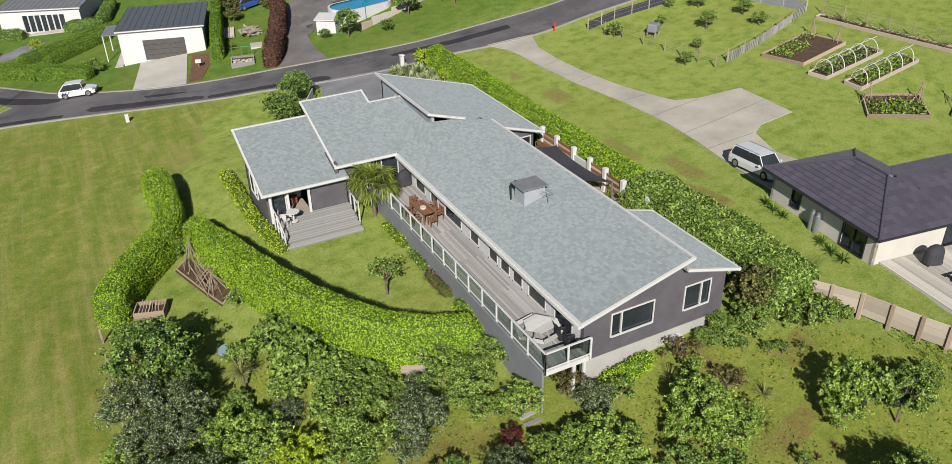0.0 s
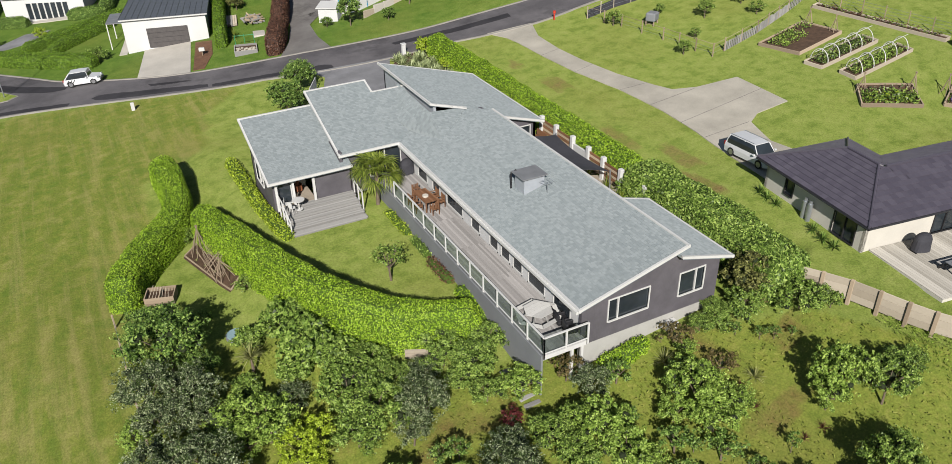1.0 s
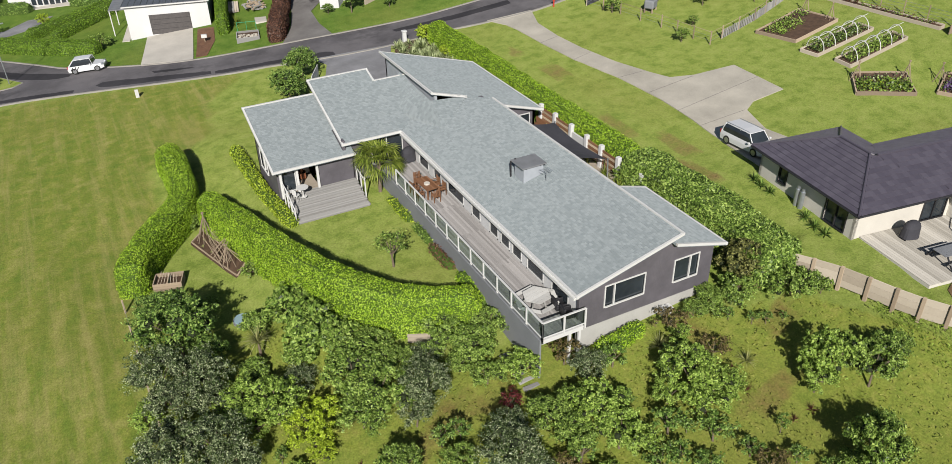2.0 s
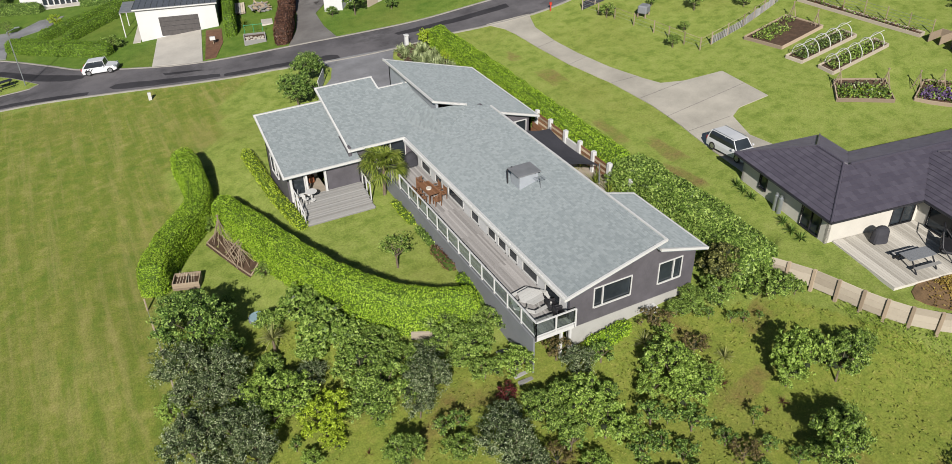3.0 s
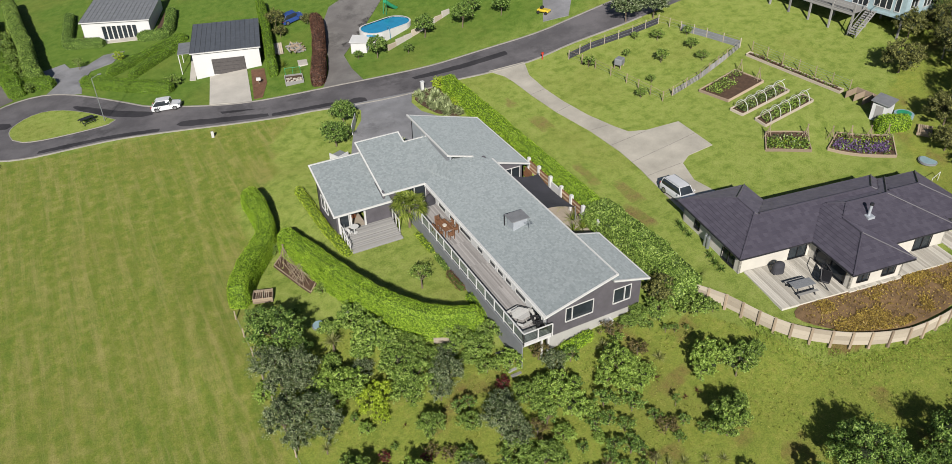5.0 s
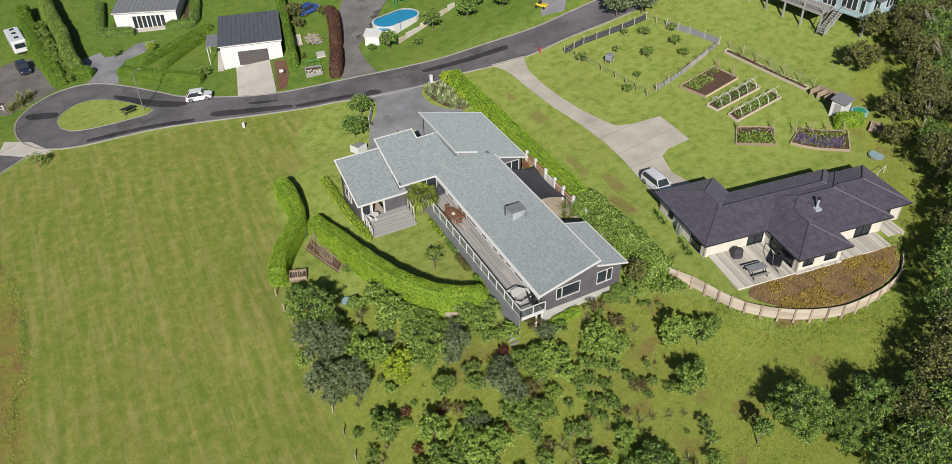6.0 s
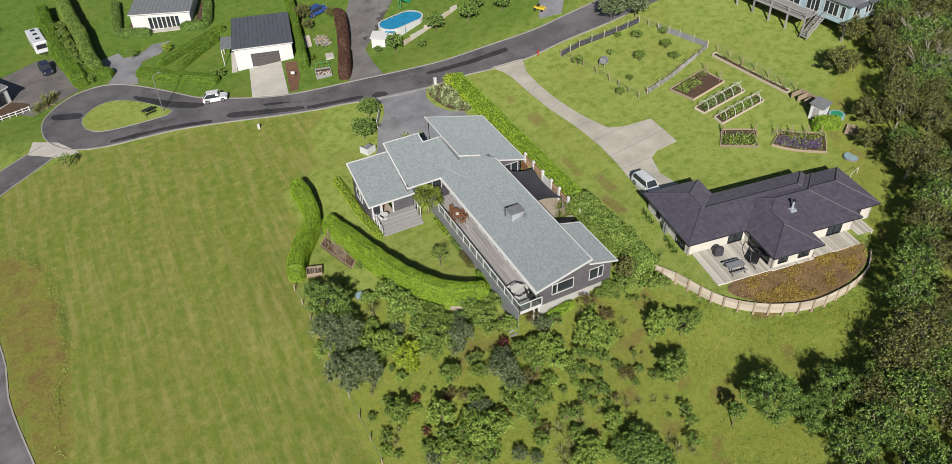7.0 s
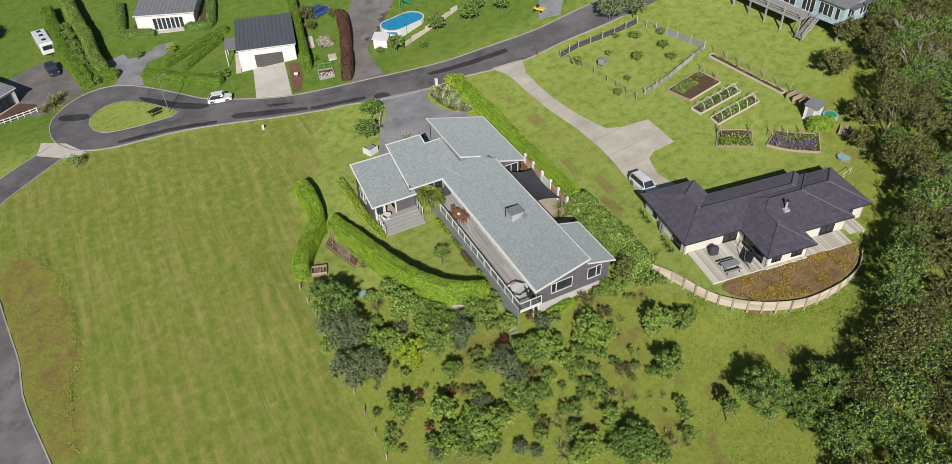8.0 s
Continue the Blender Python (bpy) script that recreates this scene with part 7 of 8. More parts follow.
mod = cl.modifiers.new("thick", "SOLIDIFY")
mod.thickness = 0.02
for c in C4[1:3]:
    part("pole", tube((c.x + 0.15, c.y, 0.8), (c.x + 0.03, c.y, c.z + 0.1), r=0.05), STEEL, sail)
fence = tagged(empty("fence"), "white pillars with dark slatted fence panels", "fence")
FX = 29.95
ys = [34.6, 37.2, 39.2, 41.0, 43.0, 45.2, 47.2]
for k, y in enumerate(ys):
    z = land(FX, y)
    part("pillar", box(FX - 0.16, FX + 0.16, y - 0.16, y + 0.16, z - 0.3, z + 1.75, 0.02), PLASTER, fence)
    if k + 1 < len(ys):
        if k in (0, 3):
            part("wall_panel", box(FX - 0.08, FX + 0.08, y + 0.16, ys[k + 1] - 0.16, z - 0.3, z + 1.25), PLASTER, fence)
        else:
            for j in range(6):
                part("fence_slat", box(FX - 0.03, FX + 0.03, y + 0.16, ys[k + 1] - 0.16, z + 0.25 + j * 0.22, z + 0.41 + j * 0.22), TEAK if j % 2 else RAWWOOD, fence)
bench = tagged(empty("bench", 29.2, 46.4, land(29.2, 46.4), 0), "brown timber bench with cushions in the court", "bench")
part("seat", box(-0.3, 0.3, -0.7, 0.7, 0.38, 0.44, 0.01), TEAK, bench)
part("back", box(0.22, 0.28, -0.7, 0.7, 0.5, 0.95, 0.01), TEAK, bench)
for y in (-0.6, 0.6):
    part("leg", box(-0.28, 0.28, y - 0.04, y + 0.04, 0, 0.38), TEAK, bench)

# ---- forecourt odds ----
en = tagged(empty("bin_enclosure", 14.4, 60.9, land(14.4, 60.9), 25), "low white plastered enclosure wall", "wall")
part("wall", box(-1.3, 1.3, -0.1, 0.1, -0.3, 1.3), PLASTER, en)
part("wall", box(-1.3, -1.1, 0.1, 2.4, -0.3, 1.3), PLASTER, en)
part("lid", box(-1.1, 1.3, 0.1, 2.2, 0.9, 0.98), SKIRT, en)
en.matrix_basis = en.matrix_basis @ Matrix.Diagonal((0.58, 0.58, 0.7, 1))
gt = tagged(empty("gate_panel", 18.0, 67.2, land(18, 67.2), 62), "white timber gate panel beside the forecourt", "gate")
for k in range(9):
    part("pale", box(-1.5 + k * 0.34, -1.2 + k * 0.34, -0.03, 0.03, 0.05, 1.35), WHITE, gt)
for z in (0.3, 1.1):
    part("gate_rail", box(-1.5, 1.5, 0.03, 0.08, z, z + 0.1), WHITE, gt)
lb = tagged(empty("letterbox", 28.7, 71.2, land(28.7, 71.2)), "white letterbox pillar at the street", "letterbox")
part("pillar", box(-0.18, 0.18, -0.18, 0.18, -0.2, 1.1, 0.02), PLASTER, lb)
part("cap", box(-0.24, 0.24, -0.24, 0.24, 1.1, 1.2, 0.02), PLASTER, lb)
ub = tagged(empty("utility_post", 3.2, 76.2, land(3.2, 76.2)), "short white utility marker on the verge", "post")
part("box", box(-0.16, 0.16, -0.12, 0.12, -0.1, 0.75, 0.02), WHITE, ub)
hy = tagged(empty("hydrant_marker", 44.6, 68.5, land(44.6, 68.5)), "red marker post on the verge", "post")
part("post", tube((0, 0, -0.1), (0, 0, 0.7), r=0.08, n=8), REDPAINT, hy)
part("head", tube((0, 0, 0.7), (0, 0, 0.95), r=0.16, n=10), REDPAINT, hy)
lamp = tagged(empty("street_lamp", -7.8, 90.0, land(-7.8, 90.0) + 0.1), "grey steel street lamp on the island", "street lamp")
part("pole", tube((0, 0, -0.2), (-0.02, 0, 5.9), r=0.055, n=8), STEEL, lamp)
part("arm", tube((-0.02, 0, 5.9), (0.9, 0.4, 6.1), r=0.035, n=6), STEEL, lamp)
part("head", box(0.75, 1.25, 0.3, 0.52, 6.05, 6.16, 0.03), STEEL, lamp)
pb = tagged(empty("picnic_table", -9.8, 90.9, land(-9.8, 90.9) + 0.12, 20), "dark timber picnic table on the traffic island", "table")
slats(pb, -0.9, 0.9, -0.35, 0.35, 0.75, 4, DARKMETAL, "table_slat")
for y in (-0.75, 0.62):
    part("bench_board", box(-0.9, 0.9, y, y + 0.2, 0.41, 0.45), DARKMETAL, pb)
for x in (-0.7, 0.7):
    part("leg_frame", tube((x, -0.75, 0.0), (x, 0, 0.72), (x, 0.75, 0.0), r=0.04), DARKMETAL, pb)

# ---- kitchen garden below the hedge ----
bed = draped("garden_bed", [(2.6, 48.4), (3.75, 49.75), (5.7, 43.6), (4.4, 42.7)], 0.10, SOIL, "dug brown vegetable bed with timber edging", "garden bed", kind="")
for a, b in (((2.7, 48.5), (4.5, 42.8)), ((4.5, 42.8), (6.0, 44.2)), ((2.7, 48.5), (3.9, 49.9))):
    p, q = Vector(a), Vector(b)
    part("edging_board", ribbon([p.lerp(q, i / 8) for i in range(9)], 0.08, -0.1, 0.18), RAWWOOD, bed)


def wigwam(x, y, r, h, n, label, lean=0.0, mat=None, z=None):
    w = tagged(empty("bean_poles", x, y, land(x, y) if z is None else z), label, "bean poles")
    for k in range(n):
        a = k * math.tau / n
        part("pole", tube((math.cos(a) * r, math.sin(a) * r, -0.1), (lean - math.cos(a) * 0.08, -math.sin(a) * 0.08, h), r=0.026, n=5), mat or RAWWOOD, w)


wigwam(3.7, 48.3, 0.7, 2.3, 9, "bleached bean pole wigwam over the soil", 0.1)
wigwam(4.5, 46.0, 1.1, 1.9, 11, "collapsed bleached bean poles on the bed", 0.9)
wigwam(4.7, 44.4, 0.8, 1.6, 8, "bleached bean pole frame at the bed end", -0.4)
sticks = tagged(empty("stick_pile", 4.3, 46.2, land(4.3, 46.2) + 0.15), "pile of long bleached sticks across the bed", "sticks")
r2 = random.Random(4)
for k in range(16):
    a, ln, u = radians(r2.uniform(85, 125)), r2.uniform(1.0, 1.9), r2.uniform(-0.7, 0.7)
    part("stick", tube((u - math.cos(a) * ln, r2.uniform(-0.5, 0.5) - math.sin(a) * ln, 0.05), (u + math.cos(a) * ln, math.sin(a) * ln, r2.uniform(0.25, 0.75)), r=0.022, n=5), RAWWOOD, sticks)
for k, (x, y) in enumerate(((3.3, 47.6), (3.7, 46.6), (4.1, 45.5), (4.5, 44.6), (3.5, 48.4))):
    if k == 0:
        sd = make_spiky("seedling", 0.22, LEAF_FLAX, "small pale seedling clump in the bed", seed=40, blades=16)
        sd["group"] = "seedlings in the bed"
        sd.matrix_basis = pose(x, y, land(x, y) + 0.1)
    else:
        place_copy(sd, x, y, 1.0, 50 * k, 0.1)
comp = tagged(empty("compost_bin", 0.5, 44.2, land(0.5, 44.2), -18), "weathered timber compost bays with sticks", "compost bin")
for x0, x1, y0, y1 in ((-1.1, 1.1, 0.75, 0.82), (-1.1, -1.03, -0.7, 0.75), (1.03, 1.1, -0.7, 0.75), (-0.04, 0.04, -0.7, 0.75), (-1.1, 1.1, -0.77, -0.7)):
    for k in range(3):
        part("board", box(x0, x1, y0, y1, 0.02 + k * 0.24, 0.23 + k * 0.24), RAWWOOD, comp)
part("compost", box(-1.02, -0.05, -0.68, 0.74, 0.0, 0.4), SOIL, comp)
part("compost", box(0.05, 1.02, -0.68, 0.74, 0.0, 0.3), SOIL, comp)
for k in range(7):
    part("stick", tube((-0.9 + 0.25 * k, -0.4, 0.3), (-0.5 + 0.2 * k, 0.5 - 0.1 * k, 1.1), r=0.02, n=4), PALEWOOD, comp)
comp.matrix_basis = comp.matrix_basis @ Matrix.Diagonal((0.8, 0.8, 0.8, 1))
tank = tagged(empty("tank_lid", 3.7, 38.2, land(3.7, 38.2)), "pale blue round tank lid among the shrubs", "tank")
part("lid", tube((0, 0, -0.1), (0, 0, 0.25), r=0.52, n=28), POND, tank)
part("rim", tube((0, 0, -0.1), (0, 0, 0.18), r=0.58, n=28), SKIRT, tank)
rb = tagged(empty("retaining_boards"), "pale timber retaining boards under the hedge", "wall")
for k in range(3):
    z = land(12.0, 30.3) + 0.05 + 0.2 * k
    part("board", box(-0.9, 0.9, -0.05, 0.05, z, z + 0.18, 0.01), PALEWOOD, rb).matrix_basis = pose(12.0, 30.35, 0, 0, 0, -26)
gs = tagged(empty("bank_steps"), "narrow timber steps down the bank", "steps")
for k in range(6):
    y = 27.2 - 0.5 * k
    z = land(15.5, y) + 0.1
    part("sleeper", box(15.1, 16.0, y - 0.12, y + 0.12, z - 0.2, z, 0.01), GREYTIMBER, gs)
pf = tagged(empty("fence"), "low post and wire fence along the paddock", "fence")
last = None
for k in range(10):
    y = 42.6 - k * 2.6
    x = -2.4 + 0.06 * k
    z = land(x, y)
    part("fence_post", tube((x, y, z - 0.2), (x, y, z + 0.95), r=0.06, n=6), RAWWOOD, pf)
    if last:
        for h in (0.35, 0.85):
            part("wire", tube((last[0], last[1], last[2] + h), (x, y, z + h), r=0.008, n=4), STEEL, pf)
    last = (x, y, z)

# ---- orchard fence, vegetable beds and shed ----
ORCH = [(47.2, 66.3), (50.8, 66.8), (57.1, 66.4), (61.3, 66.4), (62.4, 63.1), (63.7, 59.6), (65.1, 55.0), (62.0, 53.9), (56.4, 52.1), (51.5, 51.0), (49.9, 50.7), (49.2, 56.7), (48.4, 62.1)]
of = tagged(empty("fence"), "timber post and mesh orchard fence", "fence")
pts = []
for k in range(len(ORCH)):
    a, b = Vector(ORCH[k]), Vector(ORCH[(k + 1) % len(ORCH)])
    m = max(1, round((b - a).length / 2.2))
    pts += [(a.lerp(b, i / m), k) for i in range(m)]
for (p, k), (q, _) in zip(pts, pts[1:] + pts[:1]):
    zp, zq = land(p.x, p.y), land(q.x, q.y)
    part("fence_post", tube((p.x, p.y, zp - 0.2), (p.x, p.y, zp + 1.25), r=0.055, n=6), PALEWOOD if k < 7 else RAWWOOD, of)
    part("top_wire", tube((p.x, p.y, zp + 1.15), (q.x, q.y, zq + 1.15), r=0.02, n=4), RAWWOOD, of)
    for h in (0.35, 0.75):
        part("wire", tube((p.x, p.y, zp + h), (q.x, q.y, zq + h), r=0.01, n=4), STEEL, of)
    if k in (0, 1, 2, 4, 5):
        bm = bmesh.new()
        bm.faces.new([bm.verts.new(v) for v in ((p.x, p.y, zp), (q.x, q.y, zq), (q.x, q.y, zq + 0.9), (p.x, p.y, zp + 0.9))])
        part("mesh_cloth", bm, BLACKCLOTH if k < 3 else SKIRT, of)
    if k in (6, 7, 8):
        d = (q - p)
        for j in range(9):
            c = p.lerp(q, (j + 0.5) / 9)
            z = land(c.x, c.y)
            part("paling", box(-0.085, 0.085, -0.015, 0.015, -0.05, 0.8 + 0.14 * noise.noise((c.x * 2, c.y * 2, 0)), 0.0), GREYTIMBER, of).matrix_basis = pose(c.x, c.y, z, 0, 0, math.degrees(math.atan2(d.y, d.x)))
swing = tagged(empty("garden_cart", 50.9, 60.6, land(50.9, 60.6), 30), "pale plastic water tank on a frame in the orchard", "tank")
part("tank", box(-0.6, 0.6, -0.5, 0.5, 0.35, 1.2, 0.12), SKIRT, swing)
for x in (-0.5, 0.5):
    for y in (-0.4, 0.4):
        part("leg", box(x - 0.05, x + 0.05, y - 0.05, y + 0.05, -0.05, 0.4), RAWWOOD, swing)


def raised_bed(quad, label, hoops=0, crop=None, soil_h=0.18, mat=None):
    """A timber-edged bed over four corners in plan, with hoops and rows of plants."""
    ob = tagged(empty("raised_bed"), label, "garden bed", "vegetable beds")
    q = [Vector(p) for p in quad]
    for a, b in zip(q, q[1:] + q[:1]):
        part("side_board", ribbon([a.lerp(b, i / 6) for i in range(7)], 0.1, -0.15, 0.30), mat or PALEWOOD, ob)
    bm = bmesh.new()
    g = [[q[0].lerp(q[1], i / 8).lerp(q[3].lerp(q[2], i / 8), j / 4) for j in range(5)] for i in range(9)]
    vs = [[bm.verts.new((p.x, p.y, land(p.x, p.y) + soil_h + 0.05 * noise.noise((p.x * 3, p.y * 3, 0)))) for p in row] for row in g]
    for i in range(8):
        for j in range(4):
            bm.faces.new((vs[i][j], vs[i + 1][j], vs[i + 1][j + 1], vs[i][j + 1]))
    part("soil", bm, SOIL, ob)
    for k in range(hoops):
        t = (k + 0.5) / hoops
        a, b = q[0].lerp(q[1], t), q[3].lerp(q[2], t)
        z = (land(a.x, a.y) + land(b.x, b.y)) / 2 + 0.25
        arc = []
        for i in range(13):
            s = math.pi * i / 12
            c = a.lerp(b, 0.5 - 0.5 * math.cos(s))
            arc.append((c.x, c.y, z + 1.05 * math.sin(s)))
        part("hoop", tube(*arc, r=0.035, n=5), WHITE, ob)
    if hoops:
        a, b = (q[0] + q[3]) / 2, (q[1] + q[2]) / 2
        part("ridge_pole", tube((a.x, a.y, land(a.x, a.y) + 1.28), (b.x, b.y, land(b.x, b.y) + 1.28), r=0.025, n=5), WHITE, ob)
    rng = np.random.default_rng(int(q[0].x * 10))
    for leaf, n, u0, u1, v0, v1, size in crop or ():
        u, v = rng.uniform(u0, u1, n), rng.uniform(v0, v1, n)
        P = []
        for s, t in zip(u, v):
            c = q[0].lerp(q[1], float(s)).lerp(q[3].lerp(q[2], float(s)), float(t))
            P.append((c.x, c.y, land(c.x, c.y) + soil_h + rng.uniform(0.05, 0.4)))
        o = new("planting", leaf_mesh("planting", P, np.tile((0, 0, 1.0), (n, 1)), size, leaf, rng))
        o.parent = ob
        o["kind"] = "stuff"
    return ob


raised_bed([(54.5, 49.9), (60.8, 51.0), (61.5, 47.0), (55.5, 46.1)], "timber-edged bed of bare soil and young greens", 0, [(LEAF_LIME, 500, 0.05, 0.6, 0.1, 0.6, 0.1), (LEAF_MID, 200, 0.3, 0.95, 0.05, 0.4, 0.1)], mat=RAWWOOD)
raised_bed([(54.5, 44.6), (62.1, 45.4), (62.2, 43.7), (54.7, 42.9)], "raised bed with white hoops and leafy vegetables", 5, [(LEAF_MID, 700, 0.05, 0.95, 0.1, 0.9, 0.1), (LEAF_DARK, 500, 0.05, 0.95, 0.1, 0.9, 0.1)])
raised_bed([(55.2, 41.5), (62.8, 42.2), (62.7, 40.6), (55.1, 39.8)], "raised bed with white hoops and mixed crops", 5, [(LEAF_LIME, 400, 0.3, 0.8, 0.1, 0.9, 0.1), (LEAF_MID, 700, 0.05, 0.95, 0.1, 0.9, 0.1)])
raised_bed([(64.3, 53.0), (66.2, 40.2), (66.9, 40.3), (65.0, 53.1)], "long narrow timber-edged bed along the slope", 0, [(LEAF_BROWN, 250, 0.05, 0.95, 0.1, 0.9, 0.1), (LEAF_MID, 250, 0.05, 0.95, 0.1, 0.9, 0.1)])
raised_bed([(52.2, 36.6), (56.4, 34.4), (58.0, 36.8), (54.2, 38.9)], "small timber bed of flowers and climbing frames", 0, [(LEAF_MID, 700, 0.02, 0.98, 0.02, 0.6, 0.12), (LEAF_YELLOW, 150, 0.1, 0.9, 0.1, 0.5, 0.1), (LEAF_DARK, 200, 0.1, 0.9, 0.1, 0.8, 0.12)], mat=RAWWOOD)
raised_bed([(58.2, 33.9), (62.4, 29.0), (64.4, 31.4), (60.8, 35.2)], "large flower bed with lavender and climbing frames", 0, [(LEAF_PURPLE, 900, 0.05, 0.9, 0.1, 0.6, 0.13), (LEAF_MID, 600, 0.02, 0.98, 0.02, 0.95, 0.12), (LEAF_YELLOW, 150, 0.1, 0.9, 0.4, 0.8, 0.1)], mat=RAWWOOD)
for k, (x, y) in enumerate(((53.8, 38.1), (57.4, 36.3), (59.6, 34.9), (61.2, 33.9), (62.6, 32.7), (63.8, 31.6), (61.0, 50.4), (61.2, 47.6))):
    wigwam(x, y, 0.5, 1.7, 5, "pale cane wigwam in the vegetable garden", 0.0)
wf = tagged(empty("fence"), "light wire mesh fence on timber posts above the long bed", "fence")
wire = []
for k in range(7):
    p = Vector((65.6, 53.4)).lerp(Vector((67.5, 40.0)), k / 6)
    z = land(p.x, p.y)
    part("fence_post", tube((p.x, p.y, z - 0.2), (p.x, p.y, z + 1.35), r=0.05, n=6), RAWWOOD, wf)
    wire.append((p.x, p.y, z))
for h in (0.25, 0.55, 0.85, 1.15):
    part("wire", tube(*[(x, y, z + h) for x, y, z in wire], r=0.012, n=4), STEEL, wf)
sh = tagged(empty("garden_shed", 66.0, 34.4, land(66, 34.4), 18), "small garden shed with a blue-grey roof", "shed")
part("wall", box(-1.0, 1.0, -0.8, 0.8, -0.4, 1.7), PLASTER, sh)
part("roof", slab([(-1.25, -1.0), (1.25, -1.0), (1.25, 1.0), (-1.25, 1.0)], lambda x, y: 1.95 + 0.1 * y, 0.08), METALROOF_PALE, sh)
part("shed_door", box(-1.03, -1.0, -0.4, 0.4, -0.1, 1.55), GREYTIMBER, sh)
make_hedge("square clipped bright hedge beside the shed", curve_through([(64.0, 33.2), (65.4, 32.4), (66.6, 31.4)], 0.4), 1.6, 1.3, LEAF_HEDGE, 51, 80, 0.12)
tr_ = tagged(empty("paddling_pool", 67.6, 32.9, land(67.6, 32.9)), "pale blue inflatable pool beside the shed", "pool")
part("wall", tube((0, 0, 0), (0, 0, 0.5), r=1.0, n=26), POND, tr_)
part("water", tube((0, 0, 0.4), (0, 0, 0.53), r=0.75, n=26), PLASTIC_GREEN, tr_)
pt_ = tagged(empty("pallet_stack", 67.0, 29.8, land(67.0, 29.8), 35), "stack of weathered timber pallets on grass", "pallets")
for k in range(7):
    part("board", box(-1.0, 1.0, -0.7 + 0.2 * k, -0.55 + 0.2 * k, 0.35, 0.4), RAWWOOD, pt_)
for x in (-0.9, 0, 0.9):
    part("bearer", box(x - 0.06, x + 0.06, -0.7, 0.7, 0, 0.35), RAWWOOD, pt_)
pd = tagged(empty("pond", 63.9, 26.6, land(63.9, 26.6)), "small round garden pond on the lawn", "pond")
part("water", tube((0, 0, -0.1), (0, 0, 0.12), r=0.8, n=24), POND, pd)
part("rim", tube((0, 0, -0.1), (0, 0, 0.08), r=0.92, n=24), SKIRT, pd)
fr = tagged(empty("climbing_frame", 61.6, 24.0, land(61.6, 24.0), 15), "white tubular goal frame behind the house", "frame")
part("frame", tube((-0.9, 0, 0), (-0.9, 0, 1.1), (0.9, 0, 1.1), (0.9, 0, 0), (0.9, 1.0, 0), (-0.9, 1.0, 0), (-0.9, 0, 0), r=0.035), WHITE, fr)
wp = tagged(empty("timber_pen", 67.0, 37.6, land(67.0, 37.6), 5), "weathered timber compost pens by the bed", "compost bin")
for k in range(4):
    part("divider", box(-1.0, 0.8, -1.6 + k * 1.05, -1.54 + k * 1.05, 0, 0.8), RAWWOOD, wp)
part("back", box(0.8, 0.86, -1.6, 1.6, 0, 0.85), RAWWOOD, wp)

# ---- around the neighbouring house ----


def nb_at(u, v, z=2.5):
    p = to_world @ Vector((u, v, z))
    return p.x, p.y, p.z


covered_grill(*nb_at(3.6, -0.6), ANG, "barbecue under a black cover on the terrace")
x, y, z = nb_at(3.9, -3.2)
pk = tagged(empty("picnic_table", x, y, z, ANG), "grey timber picnic table on the terrace", "table")
slats(pk, -1.0, 1.0, -0.45, 0.45, 0.76, 5, SKIRT, "table_slat")
for yy in (-0.95, 0.72):
    part("bench_board", box(-0.95, 0.95, yy, yy + 0.24, 0.41, 0.45), GREYTIMBER, pk)
for xx in (-0.75, 0.75):
    part("leg_frame", tube((xx, -0.9, 0.0), (xx, -0.3, 0.72), (xx, 0.3, 0.72), (xx, 0.9, 0.0), r=0.05), DARKMETAL, pk)
x, y, z = nb_at(6.6, -2.9)
hm = tagged(empty("swing_seat", x, y, z, ANG + 40), "dark hanging swing seat on a curved stand", "seat")
part("seat", box(-0.9, 0.9, -0.4, 0.4, 0.35, 0.5, 0.1), DARKMETAL, hm)
part("stand", tube((-1.2, -0.5, 0), (-1.2, 0.3, 0.9), (-0.6, 0.5, 1.6), (0.6, 0.5, 1.6), (1.2, 0.3, 0.9), (1.2, -0.5, 0), r=0.04), DARKMETAL, hm)
part("bench_back", box(-0.9, 0.9, 0.35, 0.45, 0.45, 0.95, 0.04), DARKMETAL, hm)
for u in (-0.35, -0.78):
    x, y, z = nb_at(0.2, 5.4 + u, 0)
    gb = tagged(empty("gas_bottle", x, y, land(x, y)), "tall pale grey gas bottle against the wall", "gas bottle", "gas bottles")
    part("cylinder", tube((0, 0, 0), (0, 0, 1.15), r=0.16, n=14), STEEL, gb)
    part("collar", tube((0, 0, 1.15), (0, 0, 1.32), r=0.1, n=10), STEEL, gb)
for k, (u, v) in enumerate(((-0.2, 8.6), (-0.3, 7.8), (-0.25, 6.9), (-0.2, 3.6), (-0.35, 2.6), (-0.3, 1.7))):
    x, y, _ = nb_at(u, v)
    if k == 0:
        ag = make_spiky("lily_clump", 0.75, LEAF_DEEP, "dark green strappy lily clump by the wall", seed=61, blades=60, width=0.09)
        ag["group"] = "lily clumps by the wall"
        ag.matrix_basis = pose(x, y, land(x, y))
    else:
        place_copy(ag, x, y, 1.0, 40 * k)
draped("mulch_bed", curve_through([(36.2, 16.6), (38.2, 13.8), (42, 11.9), (45.5, 11.6), (48.6, 11.9), (51.6, 12.9), (54.2, 15.0), (48, 16.2), (42, 16.9), (38.4, 17.6)], 0.8, True), 0.06, plain("bark_mulch", (0.20, 0.125, 0.060), 0.95, vary=0.55, scale=0.7, fine=9, relief=0.8), "orange-brown bark mulch behind the retaining wall", "mulch", 0.1)
rng = np.random.default_rng(77)
P, Nn = [], []
